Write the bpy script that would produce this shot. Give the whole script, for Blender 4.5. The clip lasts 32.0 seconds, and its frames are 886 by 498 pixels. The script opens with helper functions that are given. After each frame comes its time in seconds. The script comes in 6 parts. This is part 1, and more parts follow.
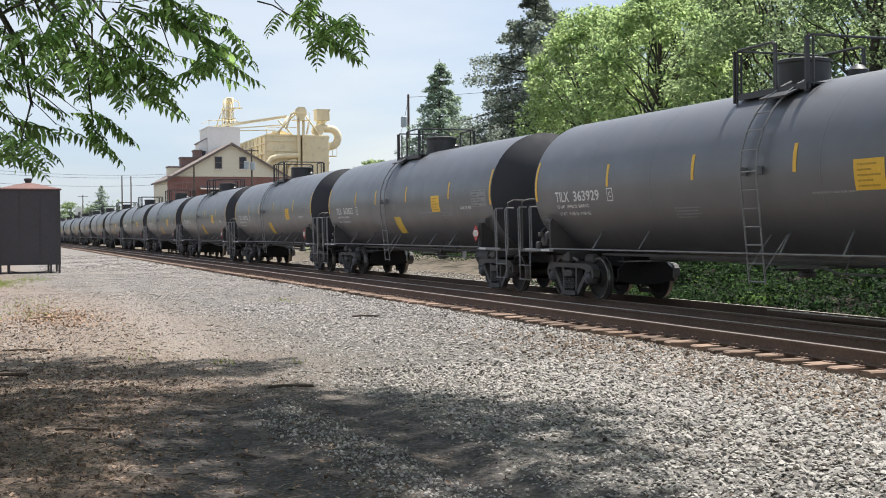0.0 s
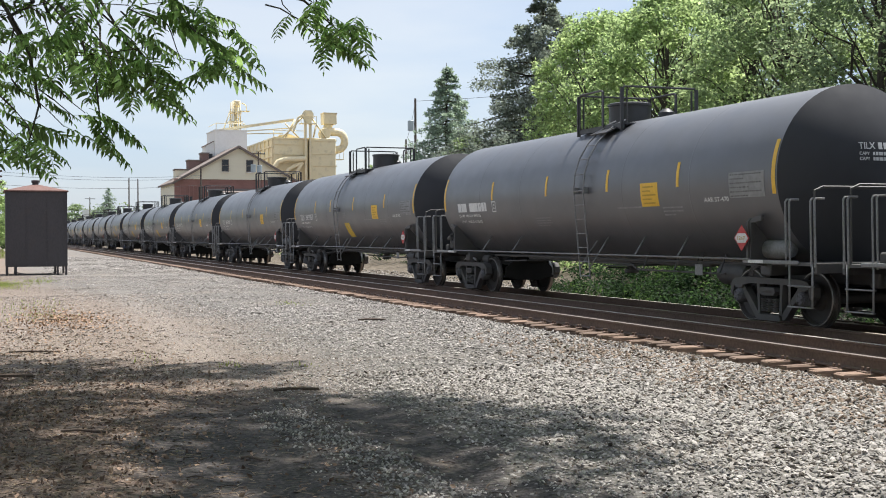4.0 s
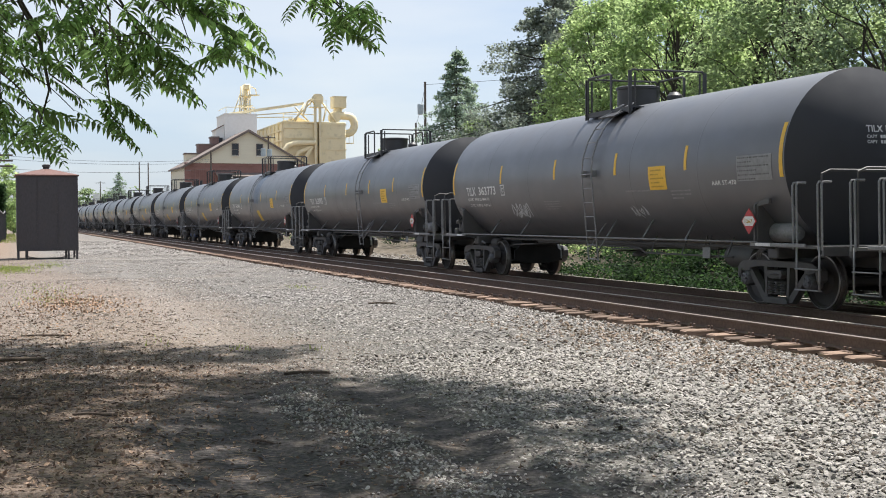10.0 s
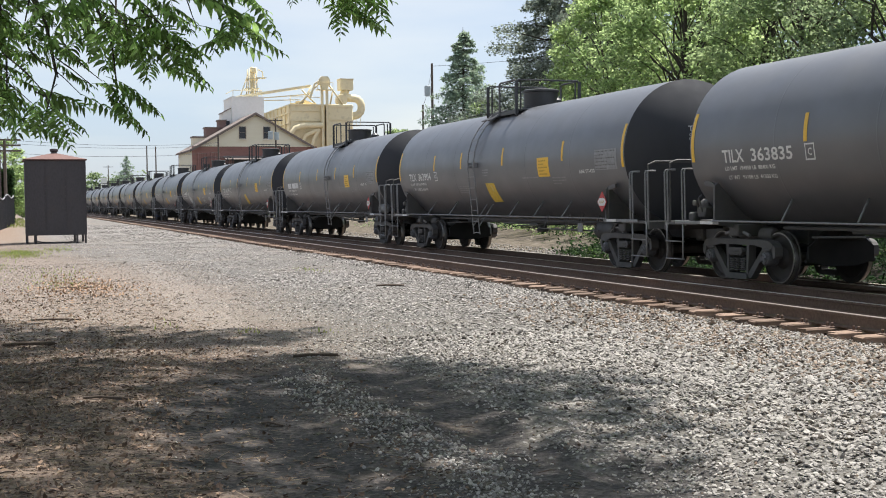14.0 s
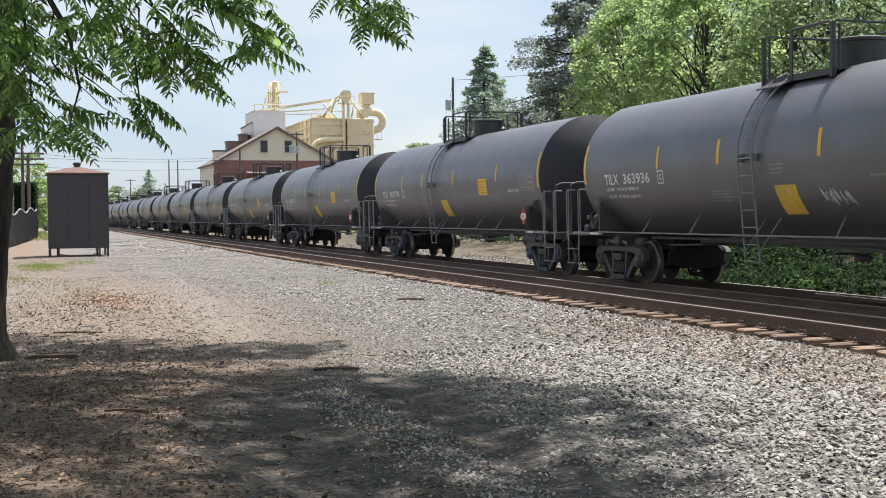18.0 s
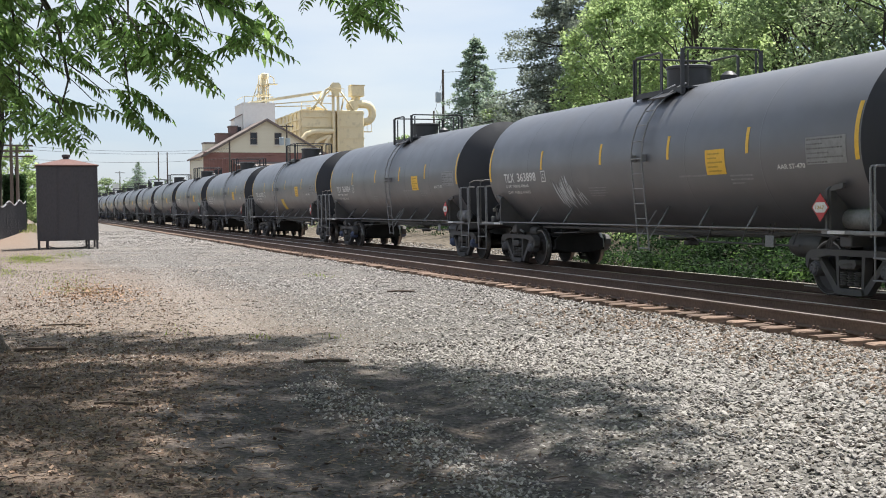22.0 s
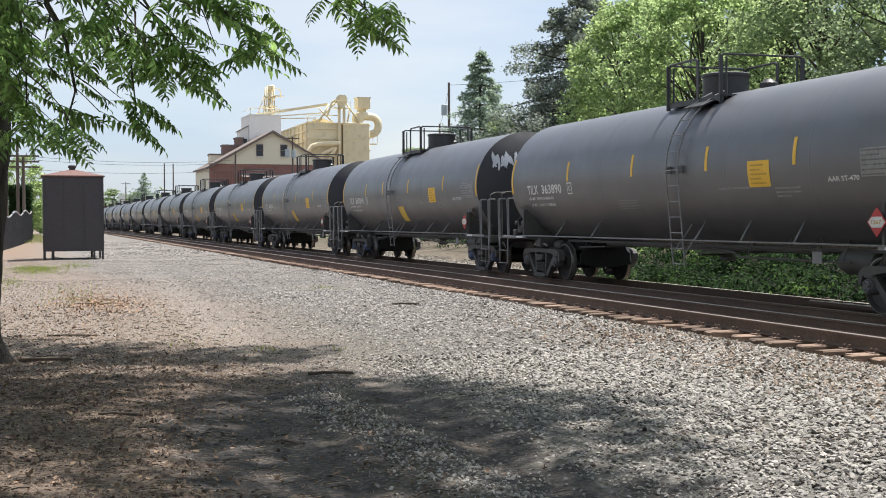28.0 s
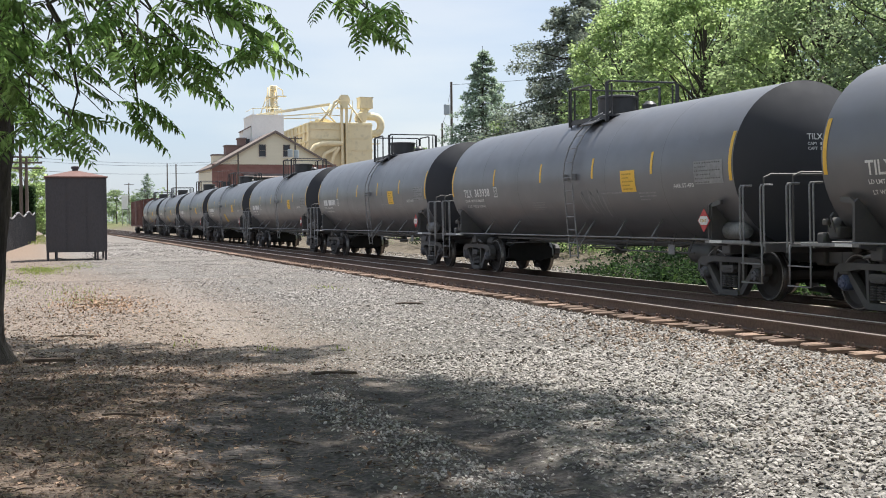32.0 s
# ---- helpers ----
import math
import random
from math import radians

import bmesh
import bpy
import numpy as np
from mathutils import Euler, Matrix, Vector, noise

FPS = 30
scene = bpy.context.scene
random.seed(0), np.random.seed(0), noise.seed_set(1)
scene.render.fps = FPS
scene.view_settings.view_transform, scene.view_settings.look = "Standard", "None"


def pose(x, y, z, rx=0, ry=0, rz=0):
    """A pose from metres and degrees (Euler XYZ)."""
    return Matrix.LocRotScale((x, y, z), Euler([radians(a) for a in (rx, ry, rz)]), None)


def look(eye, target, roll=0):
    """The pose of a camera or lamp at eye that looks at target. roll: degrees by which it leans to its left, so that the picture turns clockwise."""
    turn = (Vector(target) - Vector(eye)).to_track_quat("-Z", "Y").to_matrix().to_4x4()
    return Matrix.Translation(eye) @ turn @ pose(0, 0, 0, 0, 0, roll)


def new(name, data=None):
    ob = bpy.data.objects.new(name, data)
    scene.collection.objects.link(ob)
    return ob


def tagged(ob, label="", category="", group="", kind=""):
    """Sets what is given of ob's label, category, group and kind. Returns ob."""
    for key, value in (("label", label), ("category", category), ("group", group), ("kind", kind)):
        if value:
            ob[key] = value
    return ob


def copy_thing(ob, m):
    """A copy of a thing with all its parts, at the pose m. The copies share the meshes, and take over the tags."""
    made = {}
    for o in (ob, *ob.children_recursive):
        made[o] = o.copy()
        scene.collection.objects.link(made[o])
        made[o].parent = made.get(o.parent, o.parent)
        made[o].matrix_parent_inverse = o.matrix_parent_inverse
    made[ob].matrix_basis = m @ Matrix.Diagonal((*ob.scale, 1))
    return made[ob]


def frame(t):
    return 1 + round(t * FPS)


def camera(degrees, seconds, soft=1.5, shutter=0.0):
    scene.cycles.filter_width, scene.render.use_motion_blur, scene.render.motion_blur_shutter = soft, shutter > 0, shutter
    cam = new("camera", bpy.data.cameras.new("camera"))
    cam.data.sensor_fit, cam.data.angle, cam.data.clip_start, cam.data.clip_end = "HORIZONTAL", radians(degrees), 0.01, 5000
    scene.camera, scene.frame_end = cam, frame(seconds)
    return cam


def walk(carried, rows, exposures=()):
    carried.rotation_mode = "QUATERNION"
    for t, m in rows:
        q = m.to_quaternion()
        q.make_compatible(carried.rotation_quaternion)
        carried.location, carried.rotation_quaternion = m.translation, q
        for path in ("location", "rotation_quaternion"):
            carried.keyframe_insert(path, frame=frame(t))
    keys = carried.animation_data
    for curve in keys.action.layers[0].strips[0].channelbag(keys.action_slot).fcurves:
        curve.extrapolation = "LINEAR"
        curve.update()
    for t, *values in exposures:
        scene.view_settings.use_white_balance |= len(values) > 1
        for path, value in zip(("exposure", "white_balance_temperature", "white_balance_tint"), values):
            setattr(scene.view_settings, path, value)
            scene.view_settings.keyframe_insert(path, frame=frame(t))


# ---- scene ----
cam = camera(39.478, 32.0, soft=1.0)
EYE = Vector((0, 0, 1.516))  # the top of the rails is z = 0, the tracks run along y


def aim(yaw, pitch, roll):
    """Camera pose: degrees to the right of the tracks, up, and roll."""
    a, b = radians(yaw), radians(pitch)
    return look(EYE, EYE + Vector((math.sin(a) * math.cos(b), math.cos(a) * math.cos(b), math.sin(b))), roll)


# seconds, yaw, pitch, roll of the hand-held camera
SWAY = [
    (0, 20.326, -0.839, -0.493), (0.5, 20.304, -1.006, -0.392), (1, 20.254, -0.988, -0.258), (1.5, 20.201, -0.888, -0.248), (2,
    20.223, -0.780, -0.319), (2.5, 20.193, -0.752, -0.302), (3, 20.139, -0.706, -0.288), (3.5, 20.060, -0.671, -0.161), (5.5, 19.956,
    -0.585, -0.262), (6, 19.932, -0.756, -0.148), (6.5, 19.844, -0.914, -0.099), (7, 19.772, -1.008, -0.089), (7.5, 19.717, -1.047,
    -0.210), (8, 19.691, -1.003, -0.358), (8.5, 19.645, -1.011, -0.250), (9, 19.605, -1.104, -0.180), (9.5, 19.583, -1.248, -0.202),
    (10, 19.572, -1.410, -0.260), (10.5, 19.551, -1.488, -0.312), (11, 19.541, -1.546, -0.525), (11.5, 19.549, -1.570, -0.502), (12,
    19.511, -1.725, -0.608), (12.5, 19.497, -1.927, -0.598), (13, 19.431, -2.102, -0.681), (13.5, 19.323, -2.280, -0.714), (14,
    19.197, -2.248, -0.626), (14.5, 19.075, -2.025, -0.783), (16.5, 18.591, -1.525, -0.601), (17, 18.443, -1.517, -0.478), (17.5,
    18.284, -1.595, -0.473), (18, 18.247, -1.596, -0.551), (18.5, 18.417, -1.589, -0.544), (19, 18.785, -1.685, -0.599), (19.5,
    19.197, -1.885, -0.751), (20, 19.281, -1.937, -0.688), (20.5, 19.154, -1.830, -0.726), (21, 19.023, -1.756, -0.725), (21.5,
    18.894, -1.809, -0.628), (22, 18.704, -1.959, -0.549), (22.5, 18.550, -2.129, -0.481), (23, 18.496, -2.250, -0.394), (23.5,
    18.397, -2.322, -0.397), (24, 18.504, -2.311, -0.563), (24.5, 18.656, -2.189, -0.447), (25, 18.775, -2.091, -0.370), (25.5,
    18.812, -2.051, -0.096), (27.5, 18.717, -1.792, -0.286), (28, 18.473, -1.373, -0.239), (28.5, 18.246, -1.012, -0.355), (29,
    18.096, -1.205, -0.338), (29.5, 17.993, -1.446, -0.331), (30, 17.965, -1.579, -0.368), (30.5, 17.933, -1.468, -0.400), (31,
    18.008, -1.278, -0.442), (31.5, 18.096, -1.279, -0.445), (32, 18.334, -1.393, -0.448)]
walk(cam, [(t, aim(a, b, c)) for t, a, b, c in SWAY])

# ---- light ----
SUN = Vector((0.36, 0.15, 0.942)).normalized()  # towards the sun: high, beyond the train
world = bpy.data.worlds.new("sky")
scene.world = world
world.use_nodes = True
wn, wl = world.node_tree.nodes, world.node_tree.links
sky = wn.new("ShaderNodeTexSky")
sky.sky_type, sky.sun_disc = "NISHITA", False
sky.sun_elevation, sky.sun_rotation = math.asin(SUN.z), math.atan2(SUN.x, SUN.y)
sky.air_density, sky.dust_density, sky.ozone_density = 1.0, 1.0, 1.6
# thin bright summer cloud over the blue
tc = wn.new("ShaderNodeTexCoord")
mp = wn.new("ShaderNodeMapping")
mp.inputs["Scale"].default_value = (1.0, 1.0, 4.5)
wl.new(tc.outputs["Generated"], mp.inputs["Vector"])
cn = wn.new("ShaderNodeTexNoise")
cn.inputs["Scale"].default_value, cn.inputs["Detail"].default_value, cn.inputs["Roughness"].default_value = 2.3, 7, 0.5
wl.new(mp.outputs["Vector"], cn.inputs["Vector"])
ramp = wn.new("ShaderNodeValToRGB")
ramp.color_ramp.elements[0].position, ramp.color_ramp.elements[0].color = 0.40, (0, 0, 0, 1)
ramp.color_ramp.elements[1].position, ramp.color_ramp.elements[1].color = 0.60, (1, 1, 1, 1)
wl.new(cn.outputs["Fac"], ramp.inputs["Fac"])
mix = wn.new("ShaderNodeMix")
mix.data_type = "RGBA"
mix.inputs["Factor"].default_value = 0.72
veil = wn.new("ShaderNodeMix")
veil.data_type = "RGBA"
veil.inputs["A"].default_value, veil.inputs["B"].default_value = (2.4, 2.88, 3.7, 1), (3.6, 3.7, 3.9, 1)
wl.new(ramp.outputs["Color"], veil.inputs["Factor"])
wl.new(veil.outputs["Result"], mix.inputs["B"])
wl.new(sky.outputs["Color"], mix.inputs["A"])
bg = wn["Background"]
wl.new(mix.outputs["Result"], bg.inputs["Color"])
bg.inputs["Strength"].default_value = 0.110
sun_lamp = bpy.data.lights.new("sun", "SUN")
sun_lamp.energy, sun_lamp.angle, sun_lamp.color = 4.2, radians(1.2), (1.0, 0.965, 0.91)
new("sun", sun_lamp).matrix_world = look((0, 0, 60), Vector((0, 0, 60)) - SUN)
scene.view_settings.exposure = 0.93

# ---- materials ----
def mat(name, base, second=None, rough=0.7, metal=0.0, scale=3.0, fine=40.0, amount=0.5, bump=0.2, size=0.01, vary=0.0, island=0.0, stretch=(1, 1, 1), third=None, spec=0.5, place="Object"):
    """A weathered surface: two colours mixed by coarse and fine grain, relief of about size metres, and a third colour in streaks."""
    m = bpy.data.materials.new(name)
    m.use_nodes = True
    n, l = m.node_tree.nodes, m.node_tree.links
    b = n["Principled BSDF"]
    second = second or tuple(c * 0.7 for c in base)
    co = n.new("ShaderNodeTexCoord")
    mp = n.new("ShaderNodeMapping")
    mp.inputs["Scale"].default_value = stretch
    if place == "World":
        geo0 = n.new("ShaderNodeNewGeometry")
        l.new(geo0.outputs["Position"], mp.inputs["Vector"])
    else:
        l.new(co.outputs["Object"], mp.inputs["Vector"])
    big = n.new("ShaderNodeTexNoise")
    big.inputs["Scale"].default_value, big.inputs["Detail"].default_value = scale, 5
    small = n.new("ShaderNodeTexNoise")
    small.inputs["Scale"].default_value, small.inputs["Detail"].default_value = fine, 4
    for t in (big, small):
        l.new(mp.outputs["Vector"], t.inputs["Vector"])
    add = n.new("ShaderNodeMath")
    add.operation = "ADD"
    l.new(big.outputs["Fac"], add.inputs[0])
    l.new(small.outputs["Fac"], add.inputs[1])
    rng = n.new("ShaderNodeMapRange")
    rng.inputs["From Min"].default_value, rng.inputs["From Max"].default_value = 1 - 0.35, 1 + 0.35
    rng.inputs["To Max"].default_value = amount * 2
    l.new(add.outputs[0], rng.inputs["Value"])
    mix = n.new("ShaderNodeMix")
    mix.data_type = "RGBA"
    mix.inputs["A"].default_value, mix.inputs["B"].default_value = (*base, 1), (*second, 1)
    l.new(rng.outputs[0], mix.inputs["Factor"])
    colour = mix.outputs["Result"]
    if third:
        w = n.new("ShaderNodeTexNoise")
        w.inputs["Scale"].default_value, w.inputs["Detail"].default_value = scale * 2.3, 6
        mp2 = n.new("ShaderNodeMapping")
        mp2.inputs["Scale"].default_value, mp2.inputs["Location"].default_value = stretch, (7.3, 2.1, 4.7)
        l.new(mp.inputs["Vector"].links[0].from_socket, mp2.inputs["Vector"])
        l.new(mp2.outputs["Vector"], w.inputs["Vector"])
        r2 = n.new("ShaderNodeMapRange")
        r2.inputs["From Min"].default_value, r2.inputs["From Max"].default_value = 0.52, 0.72
        l.new(w.outputs["Fac"], r2.inputs["Value"])
        mix3 = n.new("ShaderNodeMix")
        mix3.data_type = "RGBA"
        mix3.inputs["B"].default_value = (*third, 1)
        l.new(r2.outputs[0], mix3.inputs["Factor"])
        l.new(colour, mix3.inputs["A"])
        colour = mix3.outputs["Result"]
    if vary or island:
        src = n.new("ShaderNodeNewGeometry").outputs["Random Per Island"] if island else n.new("ShaderNodeObjectInfo").outputs["Random"]
        v = vary or island
        r3 = n.new("ShaderNodeMapRange")
        r3.inputs["To Min"].default_value, r3.inputs["To Max"].default_value = 1 - v, 1 + v
        l.new(src, r3.inputs["Value"])
        hsv = n.new("ShaderNodeHueSaturation")
        l.new(r3.outputs[0], hsv.inputs["Value"])
        l.new(colour, hsv.inputs["Color"])
        colour = hsv.outputs["Color"]
    l.new(colour, b.inputs["Base Color"])
    r4 = n.new("ShaderNodeMapRange")
    r4.inputs["From Min"].default_value, r4.inputs["From Max"].default_value = 0.3, 0.7
    r4.inputs["To Min"].default_value, r4.inputs["To Max"].default_value = max(rough - 0.1, 0.05), min(rough + 0.1, 1)
    l.new(small.outputs["Fac"], r4.inputs["Value"])
    l.new(r4.outputs[0], b.inputs["Roughness"])
    b.inputs["Metallic"].default_value = metal
    b.inputs["Specular IOR Level"].default_value = spec
    if bump:
        bp = n.new("ShaderNodeBump")
        bp.inputs["Strength"].default_value, bp.inputs["Distance"].default_value = bump, size
        l.new(add.outputs[0], bp.inputs["Height"])
        l.new(bp.outputs["Normal"], b.inputs["Normal"])
    return m


def leaf_mat(name, base, second, vary=0.35, glow=0.45, depth=1.1):
    """Thin leaf: part of the light passes through."""
    m = mat(name, base, second, rough=0.65, scale=0.35, fine=3.0, amount=0.6, bump=0, island=vary, spec=0.12, place="World")
    n, l = m.node_tree.nodes, m.node_tree.links
    b = n["Principled BSDF"]
    tr = n.new("ShaderNodeBsdfTranslucent")
    hs = n.new("ShaderNodeHueSaturation")
    hs.inputs["Hue"].default_value, hs.inputs["Saturation"].default_value, hs.inputs["Value"].default_value = 0.48, depth, 1.9
    l.new(b.inputs["Base Color"].links[0].from_socket, hs.inputs["Color"])
    l.new(hs.outputs["Color"], tr.inputs["Color"])
    mx = n.new("ShaderNodeMixShader")
    mx.inputs["Fac"].default_value = glow
    l.new(b.outputs[0], mx.inputs[1])
    l.new(tr.outputs[0], mx.inputs[2])
    l.new(mx.outputs[0], n["Material Output"].inputs["Surface"])
    return m


TANK = mat("tank_paint", (0.049, 0.0505, 0.058), (0.057, 0.0585, 0.066), rough=0.62, spec=1.0, scale=0.35, fine=2.2, amount=0.4, bump=0.05, size=0.02, third=(0.066, 0.067, 0.073), vary=0.15, stretch=(1.0, 0.6, 0.7))
# tank paint again for the heads, their shade put in as a darker, duller colour
HEAD_SHADE = mat("shaded_head_paint", (0.040, 0.041, 0.046), (0.049, 0.050, 0.055), rough=0.75, scale=0.6, fine=4, amount=0.4, bump=0.04, size=0.01, spec=0.3)
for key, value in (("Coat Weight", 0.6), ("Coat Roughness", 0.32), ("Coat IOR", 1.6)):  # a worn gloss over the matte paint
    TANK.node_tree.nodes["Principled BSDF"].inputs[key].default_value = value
STEEL = mat("black_steel", (0.055, 0.055, 0.058), (0.09, 0.085, 0.078), rough=0.6, scale=3, fine=30, bump=0.15, size=0.004)
BLACK = mat("black_paint", (0.028, 0.028, 0.03), (0.042, 0.042, 0.043), rough=0.5, scale=3, fine=30, bump=0.1, size=0.003)
# greasy grime, blackened further so the shade under the cars is in the colour
GRIME_SHADE = mat("grime_with_undercar_shade", (0.014, 0.014, 0.014), (0.026, 0.025, 0.024), rough=0.85, scale=4, fine=40, bump=0.2, size=0.004, spec=0.2)
CAST = mat("grimy_cast_steel", (0.060, 0.058, 0.058), (0.105, 0.098, 0.092), rough=0.75, scale=4, fine=40, bump=0.3, size=0.005)
GREYRAIL = mat("worn_grey_steel", (0.27, 0.27, 0.27), (0.15, 0.15, 0.15), rough=0.6, scale=4, fine=30, bump=0.1)
WHEEL = mat("wheel_steel", (0.034, 0.031, 0.030), (0.055, 0.047, 0.042), rough=0.7, scale=4, fine=30, bump=0.2, size=0.004)
TREAD = mat("polished_tread", (0.30, 0.29, 0.28), (0.16, 0.15, 0.14), rough=0.4, metal=1.0, scale=6, fine=50, bump=0.05)
CAPGREY = mat("worn_grey_bearing_cap", (0.14, 0.14, 0.15), (0.07, 0.07, 0.075), rough=0.6, scale=9, fine=40, amount=0.6, bump=0.1)
BLUECAP = mat("blue_bearing_cap", (0.11, 0.15, 0.27), (0.06, 0.07, 0.11), rough=0.5, scale=9, fine=40, amount=0.6, bump=0.1)
YELLOW = mat("reflective_yellow", (0.85, 0.50, 0.03), (0.62, 0.36, 0.03), rough=0.45, scale=2, fine=18, amount=0.35, bump=0.03)
YELLOW2 = mat("stencil_yellow", (0.72, 0.48, 0.05), (0.5, 0.33, 0.05), rough=0.6, scale=2, fine=14, amount=0.5, bump=0.03, third=(0.60, 0.52, 0.28))
WHITE = mat("white_stencil", (0.74, 0.74, 0.72), (0.56, 0.56, 0.55), rough=0.6, scale=5, fine=40, amount=0.5, bump=0.02)
GREYINK = mat("faded_grey_stencil", (0.34, 0.34, 0.34), (0.18, 0.18, 0.18), rough=0.7, scale=6, fine=40, amount=0.5, bump=0.02)
PANEL = mat("faded_data_panel", (0.31, 0.31, 0.31), (0.20, 0.20, 0.20), rough=0.65, scale=2, fine=14, amount=0.5, bump=0.02)
INK = mat("dark_print", (0.42, 0.25, 0.03), (0.52, 0.31, 0.04), rough=0.7, scale=8, fine=40, bump=0)
RED = mat("placard_red", (0.50, 0.03, 0.03), (0.35, 0.03, 0.03), rough=0.5, scale=6, fine=40, bump=0)
POLISHED = mat("polished_rail_head", (0.74, 0.67, 0.58), (0.56, 0.50, 0.43), rough=0.45, metal=1.0, scale=1.5, fine=60, bump=0.02, place="World")
RAILSIDE = mat("rusty_rail", (0.165, 0.105, 0.078), (0.10, 0.065, 0.048), rough=0.85, scale=1.2, fine=25, bump=0.3, size=0.004, place="World")
RAILTOP = mat("worn_rail_head", (0.34, 0.29, 0.26), (0.26, 0.21, 0.18), rough=0.42, metal=0.35, scale=1.5, fine=60, bump=0.03, spec=0.15, place="World")
TIE = mat("weathered_tie", (0.27, 0.18, 0.13), (0.11, 0.076, 0.056), rough=0.9, scale=2.0, fine=22, stretch=(0.35, 3, 3), bump=0.5, size=0.012, vary=0.42)

# ---- mesh kit ----
class Shape:
    """Collects solids into one mesh."""

    def __init__(self):
        self.v, self.f = [], []

    def raw(self, verts, faces):
        k = len(self.v)
        self.v += [tuple(p) for p in verts]
        self.f += [tuple(i + k for i in q) for q in faces]
        return self

    def box(self, c, s, m=None, chamfer=0.0):
        x, y, z = (a / 2 for a in s)
        if chamfer:
            k = min(chamfer, x * 0.9, y * 0.9, z * 0.9)
            bm = bmesh.new()
            bmesh.ops.create_cube(bm, size=1, matrix=Matrix.Diagonal((*s, 1)))
            bmesh.ops.bevel(bm, geom=bm.edges[:], offset=k, segments=1, affect="EDGES")
            vs, fs = [p.co.copy() for p in bm.verts], [[q.index for q in f.verts] for f in bm.faces]
            bm.free()
        else:
            vs = [Vector((i * x, j * y, k * z)) for i in (-1, 1) for j in (-1, 1) for k in (-1, 1)]
            fs = [(0, 1, 3, 2), (4, 6, 7, 5), (0, 4, 5, 1), (2, 3, 7, 6), (0, 2, 6, 4), (1, 5, 7, 3)]
        vs = [(m @ p if m else p) + Vector(c) for p in vs]
        return self.raw(vs, fs)

    def rod(self, a, b, r, n=8, r2=None, caps=True):
        a, b = Vector(a), Vector(b)
        d = (b - a).normalized()
        u = d.orthogonal().normalized()
        w = d.cross(u)
        r2 = r if r2 is None else r2
        vs = []
        for p, q in ((a, r), (b, r2)):
            vs += [p + (u * math.cos(2 * math.pi * i / n) + w * math.sin(2 * math.pi * i / n)) * q for i in range(n)]
        fs = [(i, (i + 1) % n, n + (i + 1) % n, n + i) for i in range(n)]
        if caps:
            fs += [tuple(reversed(range(n))), tuple(range(n, 2 * n))]
        return self.raw(vs, fs)

    def pipe(self, pts, r, n=6):
        """A bent rod through the points, with mitred corners."""
        pts = [Vector(p) for p in pts]
        vs, u = [], None
        for i, p in enumerate(pts):
            d0 = (p - pts[i - 1]).normalized() if i else None
            d1 = (pts[i + 1] - p).normalized() if i < len(pts) - 1 else None
            d = ((d0 or d1) + (d1 or d0)).normalized()
            u = d.orthogonal().normalized() if u is None else (u - d * u.dot(d)).normalized()
            w = d.cross(u)
            vs += [p + (u * math.cos(2 * math.pi * j / n) + w * math.sin(2 * math.pi * j / n)) * r for j in range(n)]
        fs = [(i * n + j, i * n + (j + 1) % n, (i + 1) * n + (j + 1) % n, (i + 1) * n + j) for i in range(len(pts) - 1) for j in range(n)]
        fs += [tuple(reversed(range(n))), tuple(range(len(vs) - n, len(vs)))]
        return self.raw(vs, fs)

    def lathe(self, profile, axis="y", n=24, at=(0, 0, 0), caps=True):
        """Turns (radius, height) pairs round an axis."""
        vs, fs = [], []
        for r, h in profile:
            for i in range(n):
                a = 2 * math.pi * i / n
                p = (r * math.cos(a), h, r * math.sin(a)) if axis == "y" else (h, r * math.cos(a), r * math.sin(a)) if axis == "x" else (r * math.cos(a), r * math.sin(a), h)
                vs.append(Vector(p) + Vector(at))
        for k in range(len(profile) - 1):
            fs += [(k * n + i, k * n + (i + 1) % n, (k + 1) * n + (i + 1) % n, (k + 1) * n + i) for i in range(n)]
        if caps and profile[0][0] > 1e-4:
            fs.append(tuple(reversed(range(n))))
        if caps and profile[-1][0] > 1e-4:
            fs.append(tuple(range(len(vs) - n, len(vs))))
        return self.raw(vs, fs)

    def prism(self, outline, lo, hi, axis="x"):
        """An outline in the plane across the axis, pushed from lo to hi."""
        n = len(outline)
        put = (lambda a, b, c: (c, a, b)) if axis == "x" else (lambda a, b, c: (a, c, b)) if axis == "y" else (lambda a, b, c: (a, b, c))
        vs = [put(a, b, c) for c in (lo, hi) for a, b in outline]
        fs = [(i, (i + 1) % n, n + (i + 1) % n, n + i) for i in range(n)] + [tuple(reversed(range(n))), tuple(range(n, 2 * n))]
        return self.raw(vs, fs)

    def mesh(self, name, material=None, smooth=None):
        me = bpy.data.meshes.new(name)
        me.from_pydata(self.v, [], self.f)
        bm = bmesh.new()
        bm.from_mesh(me)
        bmesh.ops.recalc_face_normals(bm, faces=bm.faces[:])
        if smooth:
            for f in bm.faces:
                f.smooth = len(f.verts) < 5
            for e in bm.edges:
                if len(e.link_faces) == 2 and e.calc_face_angle(0) > radians(smooth):
                    e.smooth = False
        bm.to_mesh(me)
        bm.free()
        if material:
            me.materials.append(material)
        return me


def part(name, shape, material, parent=None, label="", smooth=40, at=None):
    """Links a shape (or a mesh) as one mesh object under a thing or a part."""
    me = shape if isinstance(shape, bpy.types.Mesh) else shape.mesh(name, material, smooth)
    ob = new(name, me)
    if parent:
        ob.parent = parent
    if at is not None:
        ob.location = at
    return tagged(ob, label) if label else ob


